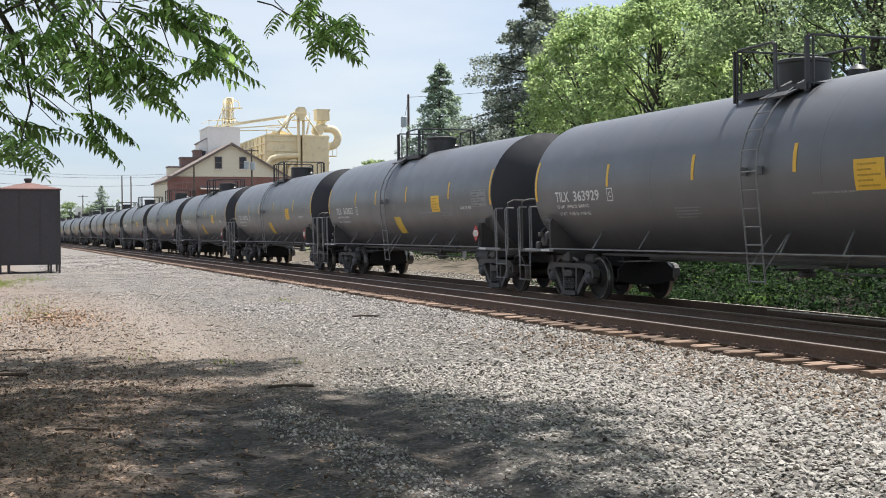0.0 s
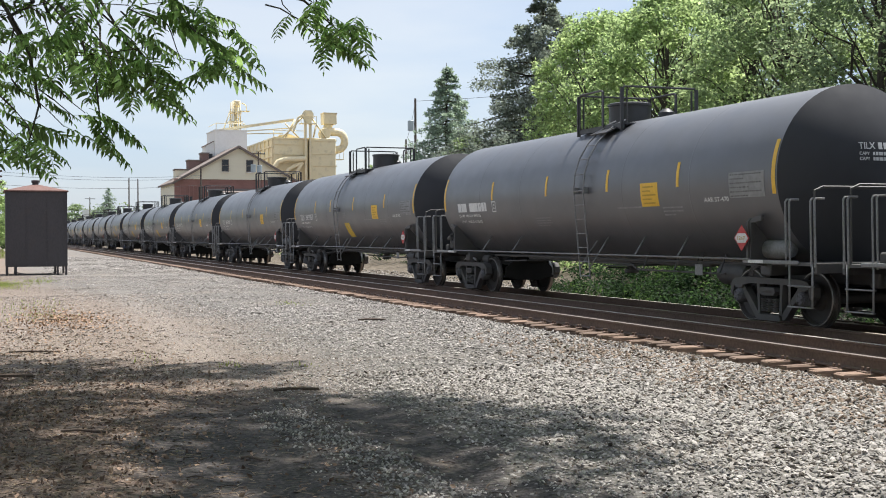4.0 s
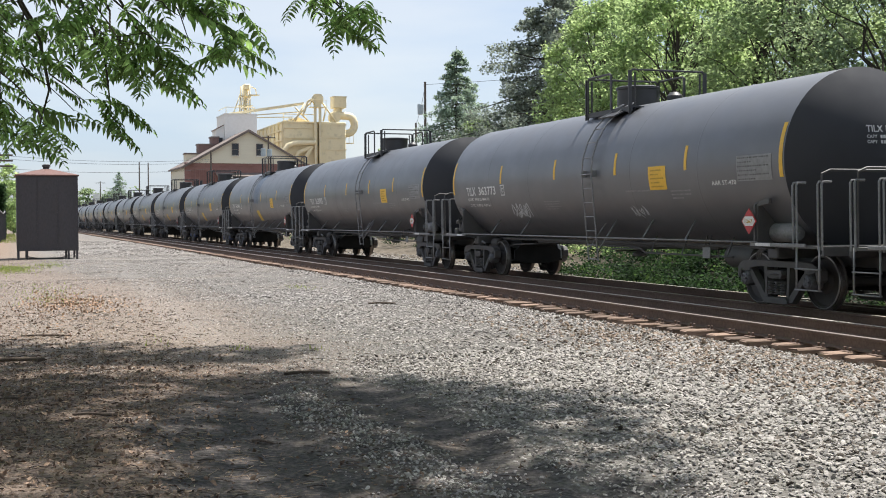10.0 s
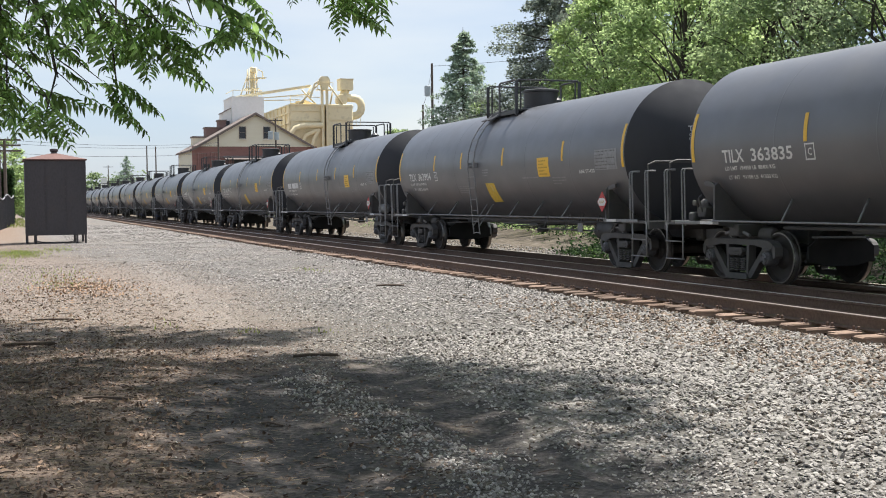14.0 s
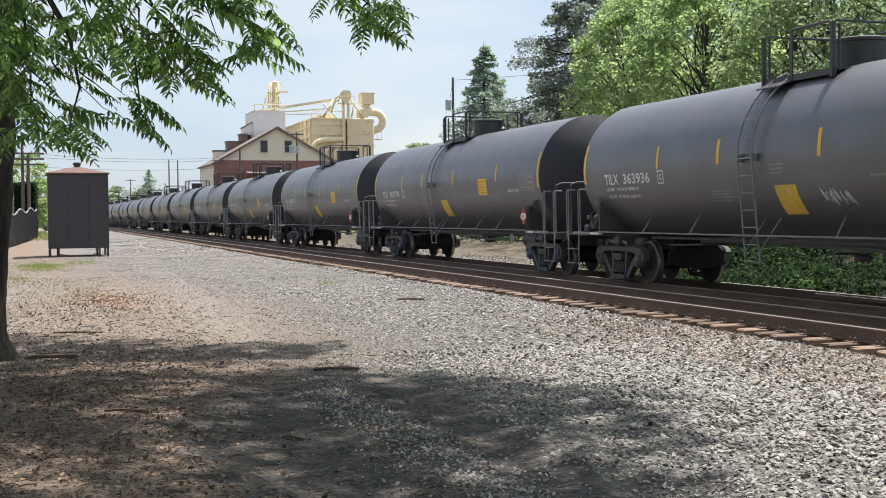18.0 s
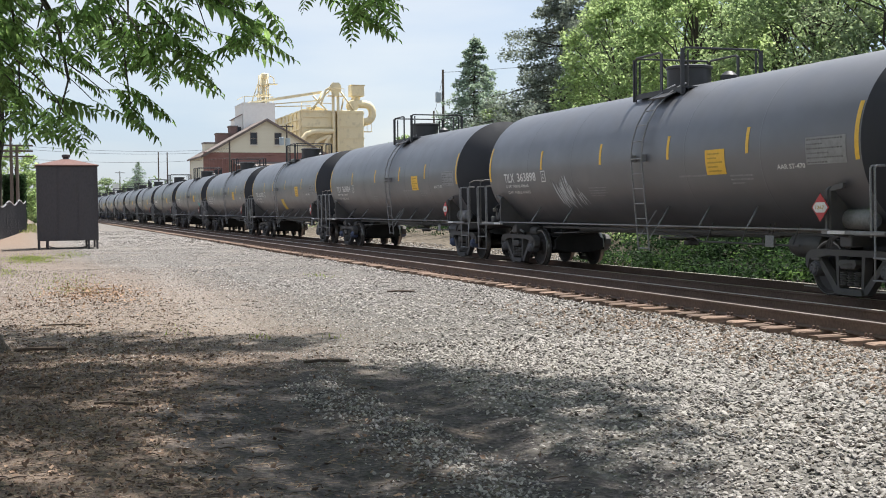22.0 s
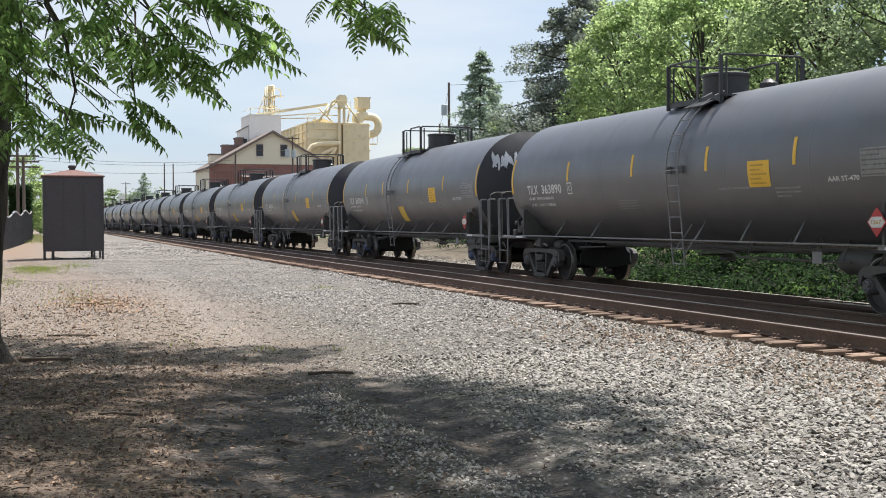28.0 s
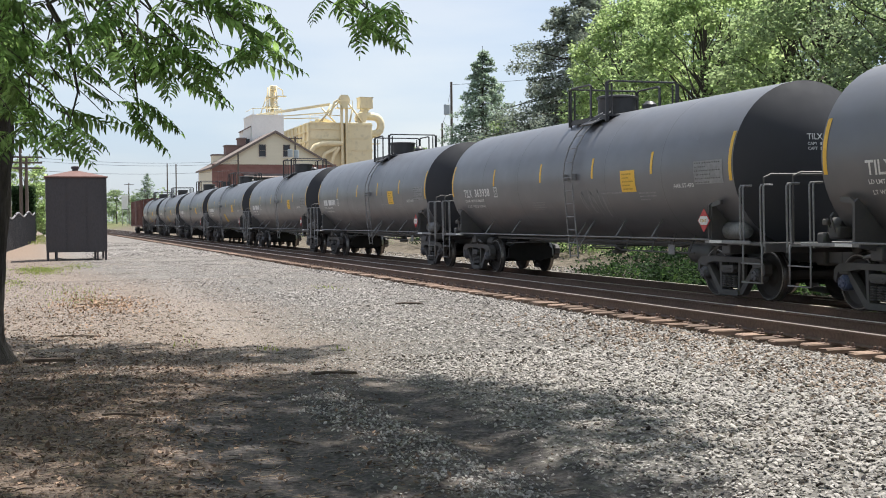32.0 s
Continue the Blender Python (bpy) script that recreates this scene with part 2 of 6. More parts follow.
def empty(name, at=(0, 0, 0), **tags):
    ob = new(name)
    ob.location = at
    ob.empty_display_size = 0.3
    return tagged(ob, **tags)


def letters(text, height, width=None, material=None):
    """Text as a flat mesh: x to the right, y up, from the lower left corner; squeezed to width."""
    cu = bpy.data.curves.new("letters", "FONT")
    cu.body, cu.resolution_u, cu.offset = text, 2, 0.018
    ob = bpy.data.objects.new("letters", cu)
    me = bpy.data.meshes.new_from_object(ob)
    bpy.data.objects.remove(ob)
    bpy.data.curves.remove(cu)
    co = np.empty(len(me.vertices) * 3)
    me.vertices.foreach_get("co", co)
    co = co.reshape(-1, 3)
    lo, hi = co.min(0), co.max(0)
    k = height / max(hi[1] - lo[1], 1e-6)
    kx = width / (hi[0] - lo[0]) if width else k
    co = (co - lo) * (kx, k, 1)
    fs = [tuple(p.vertices) for p in me.polygons]
    bpy.data.meshes.remove(me)
    return co, fs

def cloud_mesh(name, verts, per, faces, material, smooth=False):
    """One mesh out of many alike pieces: verts (pieces, per, 3), faces of one piece (all of one length)."""
    verts = np.asarray(verts, dtype=np.float32).reshape(-1, 3)
    count, fl = len(verts) // per, len(faces[0])
    idx = (np.arange(count)[:, None, None] * per + np.asarray(faces)[None]).reshape(-1)
    me = bpy.data.meshes.new(name)
    me.vertices.add(len(verts))
    me.vertices.foreach_set("co", verts.ravel())
    me.loops.add(len(idx))
    me.loops.foreach_set("vertex_index", idx.astype(np.int32))
    nf = len(idx) // fl
    me.polygons.add(nf)
    me.polygons.foreach_set("loop_start", (np.arange(nf) * fl).astype(np.int32))
    me.polygons.foreach_set("use_smooth", np.full(nf, smooth))
    me.update(calc_edges=True)
    me.materials.append(material)
    return me


def turns(rng, n):
    """n random turns as matrices."""
    q = rng.normal(size=(n, 4))
    q /= np.linalg.norm(q, axis=1, keepdims=True)
    w, x, y, z = q.T
    return np.stack([np.stack([1 - 2 * (y * y + z * z), 2 * (x * y - z * w), 2 * (x * z + y * w)], -1),
                     np.stack([2 * (x * y + z * w), 1 - 2 * (x * x + z * z), 2 * (y * z - x * w)], -1),
                     np.stack([2 * (x * z - y * w), 2 * (y * z + x * w), 1 - 2 * (x * x + y * y)], -1)], 1)


LEAF = np.array([(0, 0, 0), (0.32, 0.4, 0.06), (0, 1, -0.05), (-0.32, 0.4, 0.06)])


def leaf_cloud(name, centres, size, material, rng, up=0.0):
    """Small pointed leaves of about that size at the centres; up > 0 lays them flatter."""
    n = len(centres)
    m = turns(rng, n)
    if up:
        lay = turns(rng, n)
        a = rng.uniform(0, 2 * np.pi, n)
        lay[:] = 0
        lay[:, 0, 0], lay[:, 0, 1], lay[:, 1, 0], lay[:, 1, 1], lay[:, 2, 2] = np.cos(a), -np.sin(a), np.sin(a), np.cos(a), 1
        m = np.where((rng.random(n) < up)[:, None, None], lay + rng.normal(0, 0.25, (n, 3, 3)), m)
    s = size * rng.uniform(0.6, 1.35, n)
    v = np.einsum("nij,kj->nki", m, LEAF) * s[:, None, None] + np.asarray(centres)[:, None, :]
    return cloud_mesh(name, v, 4, [(0, 1, 2, 3)], material)


def stone_cloud(name, centres, size, material, rng, flat=(0.4, 0.7), tilt=0.45):
    """Broken stones: twelve-cornered lumps, squashed and chipped."""
    g = (1 + 5 ** 0.5) / 2
    ico = np.array([(-1, g, 0), (1, g, 0), (-1, -g, 0), (1, -g, 0), (0, -1, g), (0, 1, g), (0, -1, -g), (0, 1, -g), (g, 0, -1), (g, 0, 1), (-g, 0, -1), (-g, 0, 1)]) / 1.9
    fs = [(0, 11, 5), (0, 5, 1), (0, 1, 7), (0, 7, 10), (0, 10, 11), (1, 5, 9), (5, 11, 4), (11, 10, 2), (10, 7, 6), (7, 1, 8), (3, 9, 4), (3, 4, 2), (3, 2, 6), (3, 6, 8), (3, 8, 9), (4, 9, 5), (2, 4, 11), (6, 2, 10), (8, 6, 7), (9, 8, 1)]
    n = len(centres)
    v = ico[None] * rng.uniform(0.65, 1.2, (n, 12, 1)) * rng.uniform((0.8, 0.75, flat[0]), (1.35, 1.15, flat[1]), (n, 3))[:, None, :]
    a, b = rng.uniform(0, 2 * np.pi, n), rng.normal(0, tilt, (n, 2))
    v[:, :, 2] += b[:, :1] * v[:, :, 0] + b[:, 1:] * v[:, :, 1]
    x, y = v[:, :, 0].copy(), v[:, :, 1].copy()
    v[:, :, 0], v[:, :, 1] = x * np.cos(a)[:, None] - y * np.sin(a)[:, None], x * np.sin(a)[:, None] + y * np.cos(a)[:, None]
    v *= (np.asarray(size) * 0.5 * rng.uniform(0.55, 1.3, n))[:, None, None]
    return cloud_mesh(name, v + np.asarray(centres)[:, None, :], 12, fs, material)

# ---- ground and tracks ----
GROUND = -0.21


def bell(d, w):
    return math.exp(-(d / w) ** 2)


def rut(x, y):
    """How deep in the two wheel ruts of the trodden yard a place lies, 0 to 1."""
    bend = 0.22 * math.sin(y * 0.55 + 0.4) + 0.25 * noise.noise(Vector((x * 0.4, y * 0.5, 5)))
    fade = min(1, max(0, (14.5 - y) / 3.0)) if y > 0 else 0
    return fade * max(bell(x - 3.38 - bend * 0.6, 0.40), bell(x - 1.85 - bend - 0.05 * (y - 8), 0.50))


HOLES = ((3.36, 8.55, 0.42, 0.65, 0.06), (2.3, 7.2, 0.5, 0.6, 0.035), (3.75, 6.9, 0.4, 0.5, 0.05), (3.2, 11.4, 0.5, 0.5, 0.035), (1.5, 10.3, 0.5, 0.6, 0.03))


def land(x, y):
    """Height of the ground: rutted yard, ballast shoulder by the ties, a bank beyond the tracks."""
    z = GROUND + 0.05 * noise.noise(Vector((x * 0.3, y * 0.22, 0))) + 0.02 * noise.noise(Vector((x * 1.1, y * 0.9, 3)))
    if -4 < x < 7 and 3 < y < 22:
        z += 0.012 * noise.noise(Vector((x * 2.7, y * 2.3, 9))) + 0.006 * noise.noise(Vector((x * 6.5, y * 5.5, 1)))
        z -= 0.04 * rut(x, y)
        for hx, hy, rx, ry, d in HOLES:
            q = math.hypot((x - hx) / rx, (y - hy) / ry)
            if q < 2.2:
                z += d * (0.45 * bell(q - 1.25, 0.35) - bell(q, 0.8))
    if 7.2 < x < 9.2:
        z += 0.01 * (x - 7.2) / 2.0
    if 9.2 <= x <= 15.3:
        z = GROUND - 0.075 * min(1, (x - 9.2) / 0.35)
    if x > 16.5:
        z += min((x - 16.5) * 0.16, 1.0)
    if x < -3 and y > 30:
        z += min((-3 - x) * 0.03, 0.8)
    return z


GRAVEL = bpy.data.materials.new("yard_gravel_and_soil")
GRAVEL.use_nodes = True


def ground_material(m):
    n, l = m.node_tree.nodes, m.node_tree.links
    b = n["Principled BSDF"]
    geo = n.new("ShaderNodeNewGeometry")
    sep = n.new("ShaderNodeSeparateXYZ")
    l.new(geo.outputs["Position"], sep.inputs[0])

    def tex(kind, scale, detail=4):
        t = n.new(kind)
        t.inputs["Scale"].default_value = scale
        if kind == "ShaderNodeTexNoise":
            t.inputs["Detail"].default_value = detail
        l.new(geo.outputs["Position"], t.inputs["Vector"])
        return t

    def rng(sock, a, b_, lo=0.0, hi=1.0):
        r = n.new("ShaderNodeMapRange")
        for k, v in zip(("From Min", "From Max", "To Min", "To Max"), (a, b_, lo, hi)):
            r.inputs[k].default_value = v
        l.new(sock, r.inputs["Value"])
        return r.outputs[0]

    def math2(op, a, b_):
        q = n.new("ShaderNodeMath")
        q.operation = op
        for i, s in enumerate((a, b_)):
            if isinstance(s, (int, float)):
                q.inputs[i].default_value = s
            else:
                l.new(s, q.inputs[i])
        return q.outputs[0]

    def blend(f, a, b_):
        q = n.new("ShaderNodeMix")
        q.data_type = "RGBA"
        l.new(f, q.inputs["Factor"])
        for k, s in (("A", a), ("B", b_)):
            if isinstance(s, tuple):
                q.inputs[k].default_value = (*s, 1)
            else:
                l.new(s, q.inputs[k])
        return q.outputs["Result"]

    stones = tex("ShaderNodeTexVoronoi", 17)
    grit = tex("ShaderNodeTexNoise", 60, 5)
    wide = tex("ShaderNodeTexNoise", 0.55, 6)
    mid = tex("ShaderNodeTexNoise", 3.2, 6)
    fleck = tex("ShaderNodeTexNoise", 23, 6)
    # shade of the gaps between stones is in the base colour, deeper at low y
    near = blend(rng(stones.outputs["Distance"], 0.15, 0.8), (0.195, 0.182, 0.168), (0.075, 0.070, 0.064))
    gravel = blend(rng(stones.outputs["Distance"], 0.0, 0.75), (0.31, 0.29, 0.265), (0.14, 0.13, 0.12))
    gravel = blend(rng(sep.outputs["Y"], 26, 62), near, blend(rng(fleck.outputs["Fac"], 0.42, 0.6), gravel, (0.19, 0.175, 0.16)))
    gravel = blend(rng(grit.outputs["Fac"], 0.35, 0.7, 0, 0.55), gravel, (0.17, 0.155, 0.14))
    gravel = blend(rng(wide.outputs["Fac"], 0.5, 0.75, 0, 0.6), gravel, (0.27, 0.225, 0.185))
    soil = blend(rng(grit.outputs["Fac"], 0.35, 0.62), (0.185, 0.137, 0.110), (0.098, 0.073, 0.058))
    soil = blend(rng(fleck.outputs["Fac"], 0.50, 0.66), soil, (0.20, 0.155, 0.125))
    soil = blend(rng(fleck.outputs["Fac"], 0.46, 0.36), soil, (0.045, 0.035, 0.029))
    soil = blend(rng(mid.outputs["Fac"], 0.5, 0.72), soil, (0.18, 0.136, 0.108))
    straw = blend(rng(grit.outputs["Fac"], 0.35, 0.65), (0.265, 0.215, 0.180), (0.135, 0.108, 0.090))
    straw = blend(rng(mid.outputs["Fac"], 0.45, 0.62, 0, 0.7), straw, (0.20, 0.165, 0.14))
    straw = blend(rng(fleck.outputs["Fac"], 0.52, 0.68), straw, (0.33, 0.275, 0.225))
    straw = blend(rng(fleck.outputs["Fac"], 0.45, 0.35), straw, (0.12, 0.09, 0.07))
    far_grass = blend(rng(mid.outputs["Fac"], 0.3, 0.7), (0.10, 0.12, 0.045), (0.17, 0.16, 0.08))
    wob = math2("ADD", math2("MULTIPLY", math2("SUBTRACT", wide.outputs["Fac"], 0.5), 3.2), math2("MULTIPLY", math2("SUBTRACT", mid.outputs["Fac"], 0.5), 1.6))
    xx = math2("ADD", sep.outputs["X"], wob)
    # soil under the tree, straw further back, gravel track between it and the rails
    edge = math2("ADD", math2("MULTIPLY", math2("MINIMUM", sep.outputs["Y"], 25.0), 0.075), 2.15)
    edge = math2("ADD", edge, rng(sep.outputs["Y"], 27, 48, 0.0, -3.2))
    off = math2("SUBTRACT", xx, edge)
    soft = rng(off, -1.0, 1.3)
    litter = blend(rng(math2("ADD", sep.outputs["Y"], math2("MULTIPLY", wob, 2.0)), 13.0, 19.0), soil, straw)
    litter = blend(rng(sep.outputs["Y"], 48, 70), litter, (0.23, 0.172, 0.130))
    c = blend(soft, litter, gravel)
    # dark trodden mud in and beside the wheel ruts
    turf = math2("ADD", math2("MULTIPLY", math2("SUBTRACT", wide.outputs["Fac"], 0.5), 2.2), math2("MULTIPLY", math2("SUBTRACT", mid.outputs["Fac"], 0.5), 2.2))
    wheel_a = math2("ABSOLUTE", math2("SUBTRACT", math2("ADD", sep.outputs["X"], turf), 3.35), 0.0)
    wheel_b = math2("ABSOLUTE", math2("SUBTRACT", math2("SUBTRACT", math2("ADD", sep.outputs["X"], turf), math2("MULTIPLY", sep.outputs["Y"], 0.06)), 1.35), 0.0)
    mud = math2("MAXIMUM", rng(wheel_a, 0.62, 0.26), rng(wheel_b, 1.05, 0.5))
    mud = math2("MULTIPLY", math2("MULTIPLY", mud, rng(math2("ADD", sep.outputs["Y"], math2("MULTIPLY", turf, 2.0)), 13.6, 11.6)), rng(fleck.outputs["Fac"], 0.68, 0.54, 0.55, 1.0))
    c = blend(mud, c, blend(rng(fleck.outputs["Fac"], 0.38, 0.62), (0.048, 0.042, 0.041), (0.088, 0.080, 0.077)))
    lane = math2("ABSOLUTE", math2("SUBTRACT", math2("ADD", sep.outputs["X"], math2("MULTIPLY", wob, 0.12)), math2("ADD", math2("MULTIPLY", sep.outputs["Y"], 0.045), 1.95)), 0.0)
    c = blend(math2("MULTIPLY", rng(lane, 0.6, 0.1, 0, 0.22), math2("MULTIPLY", rng(sep.outputs["Y"], 13, 17), rng(sep.outputs["Y"], 60, 36))), c, blend(rng(grit.outputs["Fac"], 0.35, 0.65), (0.37, 0.34, 0.31), (0.24, 0.217, 0.197)))
    c = blend(rng(sep.outputs["X"], 9.4, 9.62), c, (0.085, 0.072, 0.062))
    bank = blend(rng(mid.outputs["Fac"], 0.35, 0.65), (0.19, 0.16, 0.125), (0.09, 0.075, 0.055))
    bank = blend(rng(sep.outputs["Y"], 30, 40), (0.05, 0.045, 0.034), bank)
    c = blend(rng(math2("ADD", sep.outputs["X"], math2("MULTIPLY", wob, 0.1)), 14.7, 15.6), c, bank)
    c = blend(rng(sep.outputs["Y"], 260, 330), c, far_grass)
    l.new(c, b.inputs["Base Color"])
    b.inputs["Roughness"].default_value = 0.95
    b.inputs["Specular IOR Level"].default_value = 0.2
    hgt = math2("ADD", math2("ADD", math2("MULTIPLY", stones.outputs["Distance"], -1.0), math2("MULTIPLY", grit.outputs["Fac"], 0.6)), fleck.outputs["Fac"])
    bp = n.new("ShaderNodeBump")
    bp.inputs["Strength"].default_value, bp.inputs["Distance"].default_value = 0.7, 0.03
    l.new(hgt, bp.inputs["Height"])
    l.new(bp.outputs["Normal"], b.inputs["Normal"])


ground_material(GRAVEL)


def make_ground():
    def steps(lo, fine_lo, fine_hi, hi, d, grow):
        out = list(np.arange(fine_lo, fine_hi, d))
        a, s = fine_hi, d
        while a < hi:
            out.append(a)
            s *= grow
            a += s
        out.append(hi)
        a, s = fine_lo, d
        while a > lo:
            s *= grow
            a -= s
            out.insert(0, max(a, lo))
        return out

    xs = steps(-1500, -3, 18, 1500, 0.3, 1.22)
    ys = steps(-200, 2, 34, 3000, 0.3, 1.13)
    # finer where the ruts and holes lie
    xs = [v for v in xs if not -1.35 < v < 6.75] + list(np.arange(-1.3, 6.71, 0.08))
    ys = [v for v in ys if not 5.85 < v < 17.15] + list(np.arange(5.9, 17.11, 0.10))
    xs.sort()
    ys.sort()
    vs = [(x, y, land(x, y)) for y in ys for x in xs]
    w = len(xs)
    fs = [(j * w + i, j * w + i + 1, (j + 1) * w + i + 1, (j + 1) * w + i) for j in range(len(ys) - 1) for i in range(w - 1)]
    me = bpy.data.meshes.new("ground")
    me.from_pydata(vs, [], fs)
    me.materials.append(GRAVEL)
    for p in me.polygons:
        p.use_smooth = True
    tagged(new("ground", me), "gravel yard with bare soil, straw and ballast", "ground", kind="structure")


make_ground()

TRAIN_X = 13.315
RAILS = (10.20, 11.40, 12.597, 14.033)


def rail_mesh(y0, y1):
    s, top = Shape(), Shape()
    prof = [(-0.075, -0.185), (0.075, -0.185), (0.075, -0.172), (0.012, -0.15), (0.012, -0.045), (0.036, -0.038), (0.036, -0.006), (-0.036, -0.006), (-0.036, -0.038), (-0.012, -0.045), (-0.012, -0.15), (-0.075, -0.172)]
    s.prism(prof, y0, y1, "y")
    top.prism([(-0.034, -0.0055), (0.034, -0.0055), (0.026, 0.0), (-0.026, 0.0)], y0, y1, "y")
    shiny = top.mesh("rail_head", POLISHED)
    return s.mesh("rail", RAILSIDE), top.mesh("rail_head", RAILTOP), shiny


def make_tracks():
    side, head, shiny = rail_mesh(-40, 900)
    for i, x in enumerate(RAILS):
        r = part("rail", side, None, None)
        r.location = (x, 0, 0)
        tagged(r, "long rusty steel rail spiked to wooden ties", "rail", "rails of the two tracks", "structure")
        part("rail_head", head if i < 1 else shiny, None, r, "worn rusty running surface" if i < 1 else "polished running surface")
    # short guard rail inside the far rail, chaired to the ties
    g = part("guard_rail", Shape().box((0, 8.7, -0.05), (0.075, 21.4, 0.06), chamfer=0.008), RAILSIDE)
    g.location = (13.62, 0, 0.012)
    tagged(g, "short guard rail with a pale head beside the far rail", "rail", "rails of the two tracks", "structure")
    part("rail_head", Shape().box((0, 8.7, -0.012), (0.06, 21.4, 0.014), chamfer=0.004), POLISHED, g, "polished top")
    for k in range(22):
        part("rail_chair", Shape().box((0.2, 19.2 - k * 0.53, -0.045), (0.32, 0.06, 0.03), chamfer=0.008), POLISHED, g)


make_tracks()

# ---- ties, ballast and litter ----
STONE = mat("ballast_stone", (0.375, 0.348, 0.322), (0.205, 0.19, 0.175), rough=0.9, scale=6, fine=60, amount=0.5, bump=0.3, size=0.004, island=0.42, place="World", spec=0.2)
STONE_RUST = mat("rust_stained_stone", (0.27, 0.21, 0.165), (0.15, 0.115, 0.09), rough=0.95, scale=4, fine=50, bump=0.3, size=0.004, island=0.5, place="World", spec=0.15)
STONE_DARK = mat("oily_ballast", (0.13, 0.11, 0.095), (0.07, 0.06, 0.05), rough=0.95, scale=4, fine=50, bump=0.3, size=0.004, island=0.5, place="World", spec=0.15)
TWIG = mat("dead_twig", (0.10, 0.074, 0.056), (0.05, 0.037, 0.028), rough=0.9, scale=8, fine=60, bump=0.3, size=0.002, island=0.5, place="World")
DEADLEAF = mat("dead_leaf", (0.30, 0.205, 0.145), (0.13, 0.09, 0.066), rough=0.85, scale=3, fine=30, bump=0.0, island=0.6, place="World", spec=0.2)
ORANGE = mat("orange_dead_weed", (0.38, 0.235, 0.145), (0.27, 0.18, 0.12), rough=0.9, scale=3, fine=30, bump=0.0, island=0.5, place="World", spec=0.15)
SOIL = mat("brown_clod", (0.20, 0.145, 0.112), (0.105, 0.08, 0.063), rough=0.95, scale=5, fine=50, bump=0.3, size=0.003, island=0.5, place="World", spec=0.15)
CHIP = mat("pale_chip", (0.31, 0.262, 0.217), (0.20, 0.165, 0.135), rough=0.95, scale=5, fine=50, bump=0.3, size=0.003, island=0.5, place="World", spec=0.15)
STRAW = mat("dry_stalk", (0.36, 0.28, 0.20), (0.24, 0.18, 0.13), rough=0.9, scale=6, fine=40, bump=0, island=0.4, place="World", spec=0.2)
TIE_END = 9.70


def make_ties():
    rnd = random.Random(3)
    meshes = []
    for i in range(6):
        s = Shape()
        s.box((0, 0, 0), (5.05, 0.225, 0.17), chamfer=0.018)
        me = s.mesh("tie", TIE)
        for v in me.vertices:
            v.co.x += rnd.uniform(-0.02, 0.02)
            v.co.z += rnd.uniform(-0.008, 0.004)
            v.co.y += rnd.uniform(-0.008, 0.008)
        meshes.append(me)
    bed = empty("tie_bed", (0, 0, 0))
    tagged(bed, "long weathered wooden ties under both tracks", "ties", kind="structure")
    pl = Shape()
    pl.box((0, 0, 0), (0.36, 0.19, 0.018), chamfer=0.004)
    for x, y in ((-0.115, 0.05), (0.115, -0.05), (-0.115, -0.05)):
        pl.box((x, y, 0.03), (0.035, 0.03, 0.06), chamfer=0.006)
    plate = pl.mesh("tie_plate", RAILSIDE)
    y, k = 4.0, 0
    while k < 290:
        t = part("tie", meshes[rnd.randrange(6)], None, bed)
        t.location = (TIE_END + 2.525 + rnd.uniform(-0.09, 0.07), y, -0.274 + rnd.uniform(-0.008, 0.004))
        t.rotation_euler = (0, rnd.uniform(-0.003, 0.003), rnd.uniform(-0.02, 0.02))
        if y < 60:
            p = part("tie_plate", plate, None, t, "rusty plate with spikes")
            p.location = (RAILS[0] - t.location.x, 0, -0.188 - t.location.z)
        y += 0.53 + rnd.uniform(-0.03, 0.03)
        k += 1
    rest = Shape()
    while y < 620:
        rest.box((TIE_END + 2.525 + rnd.uniform(-0.08, 0.06), y, -0.285), (5.05, 0.225, 0.17))
        y += 0.53
    tagged(part("far_ties", rest, TIE, bed), kind="stuff")


make_ties()


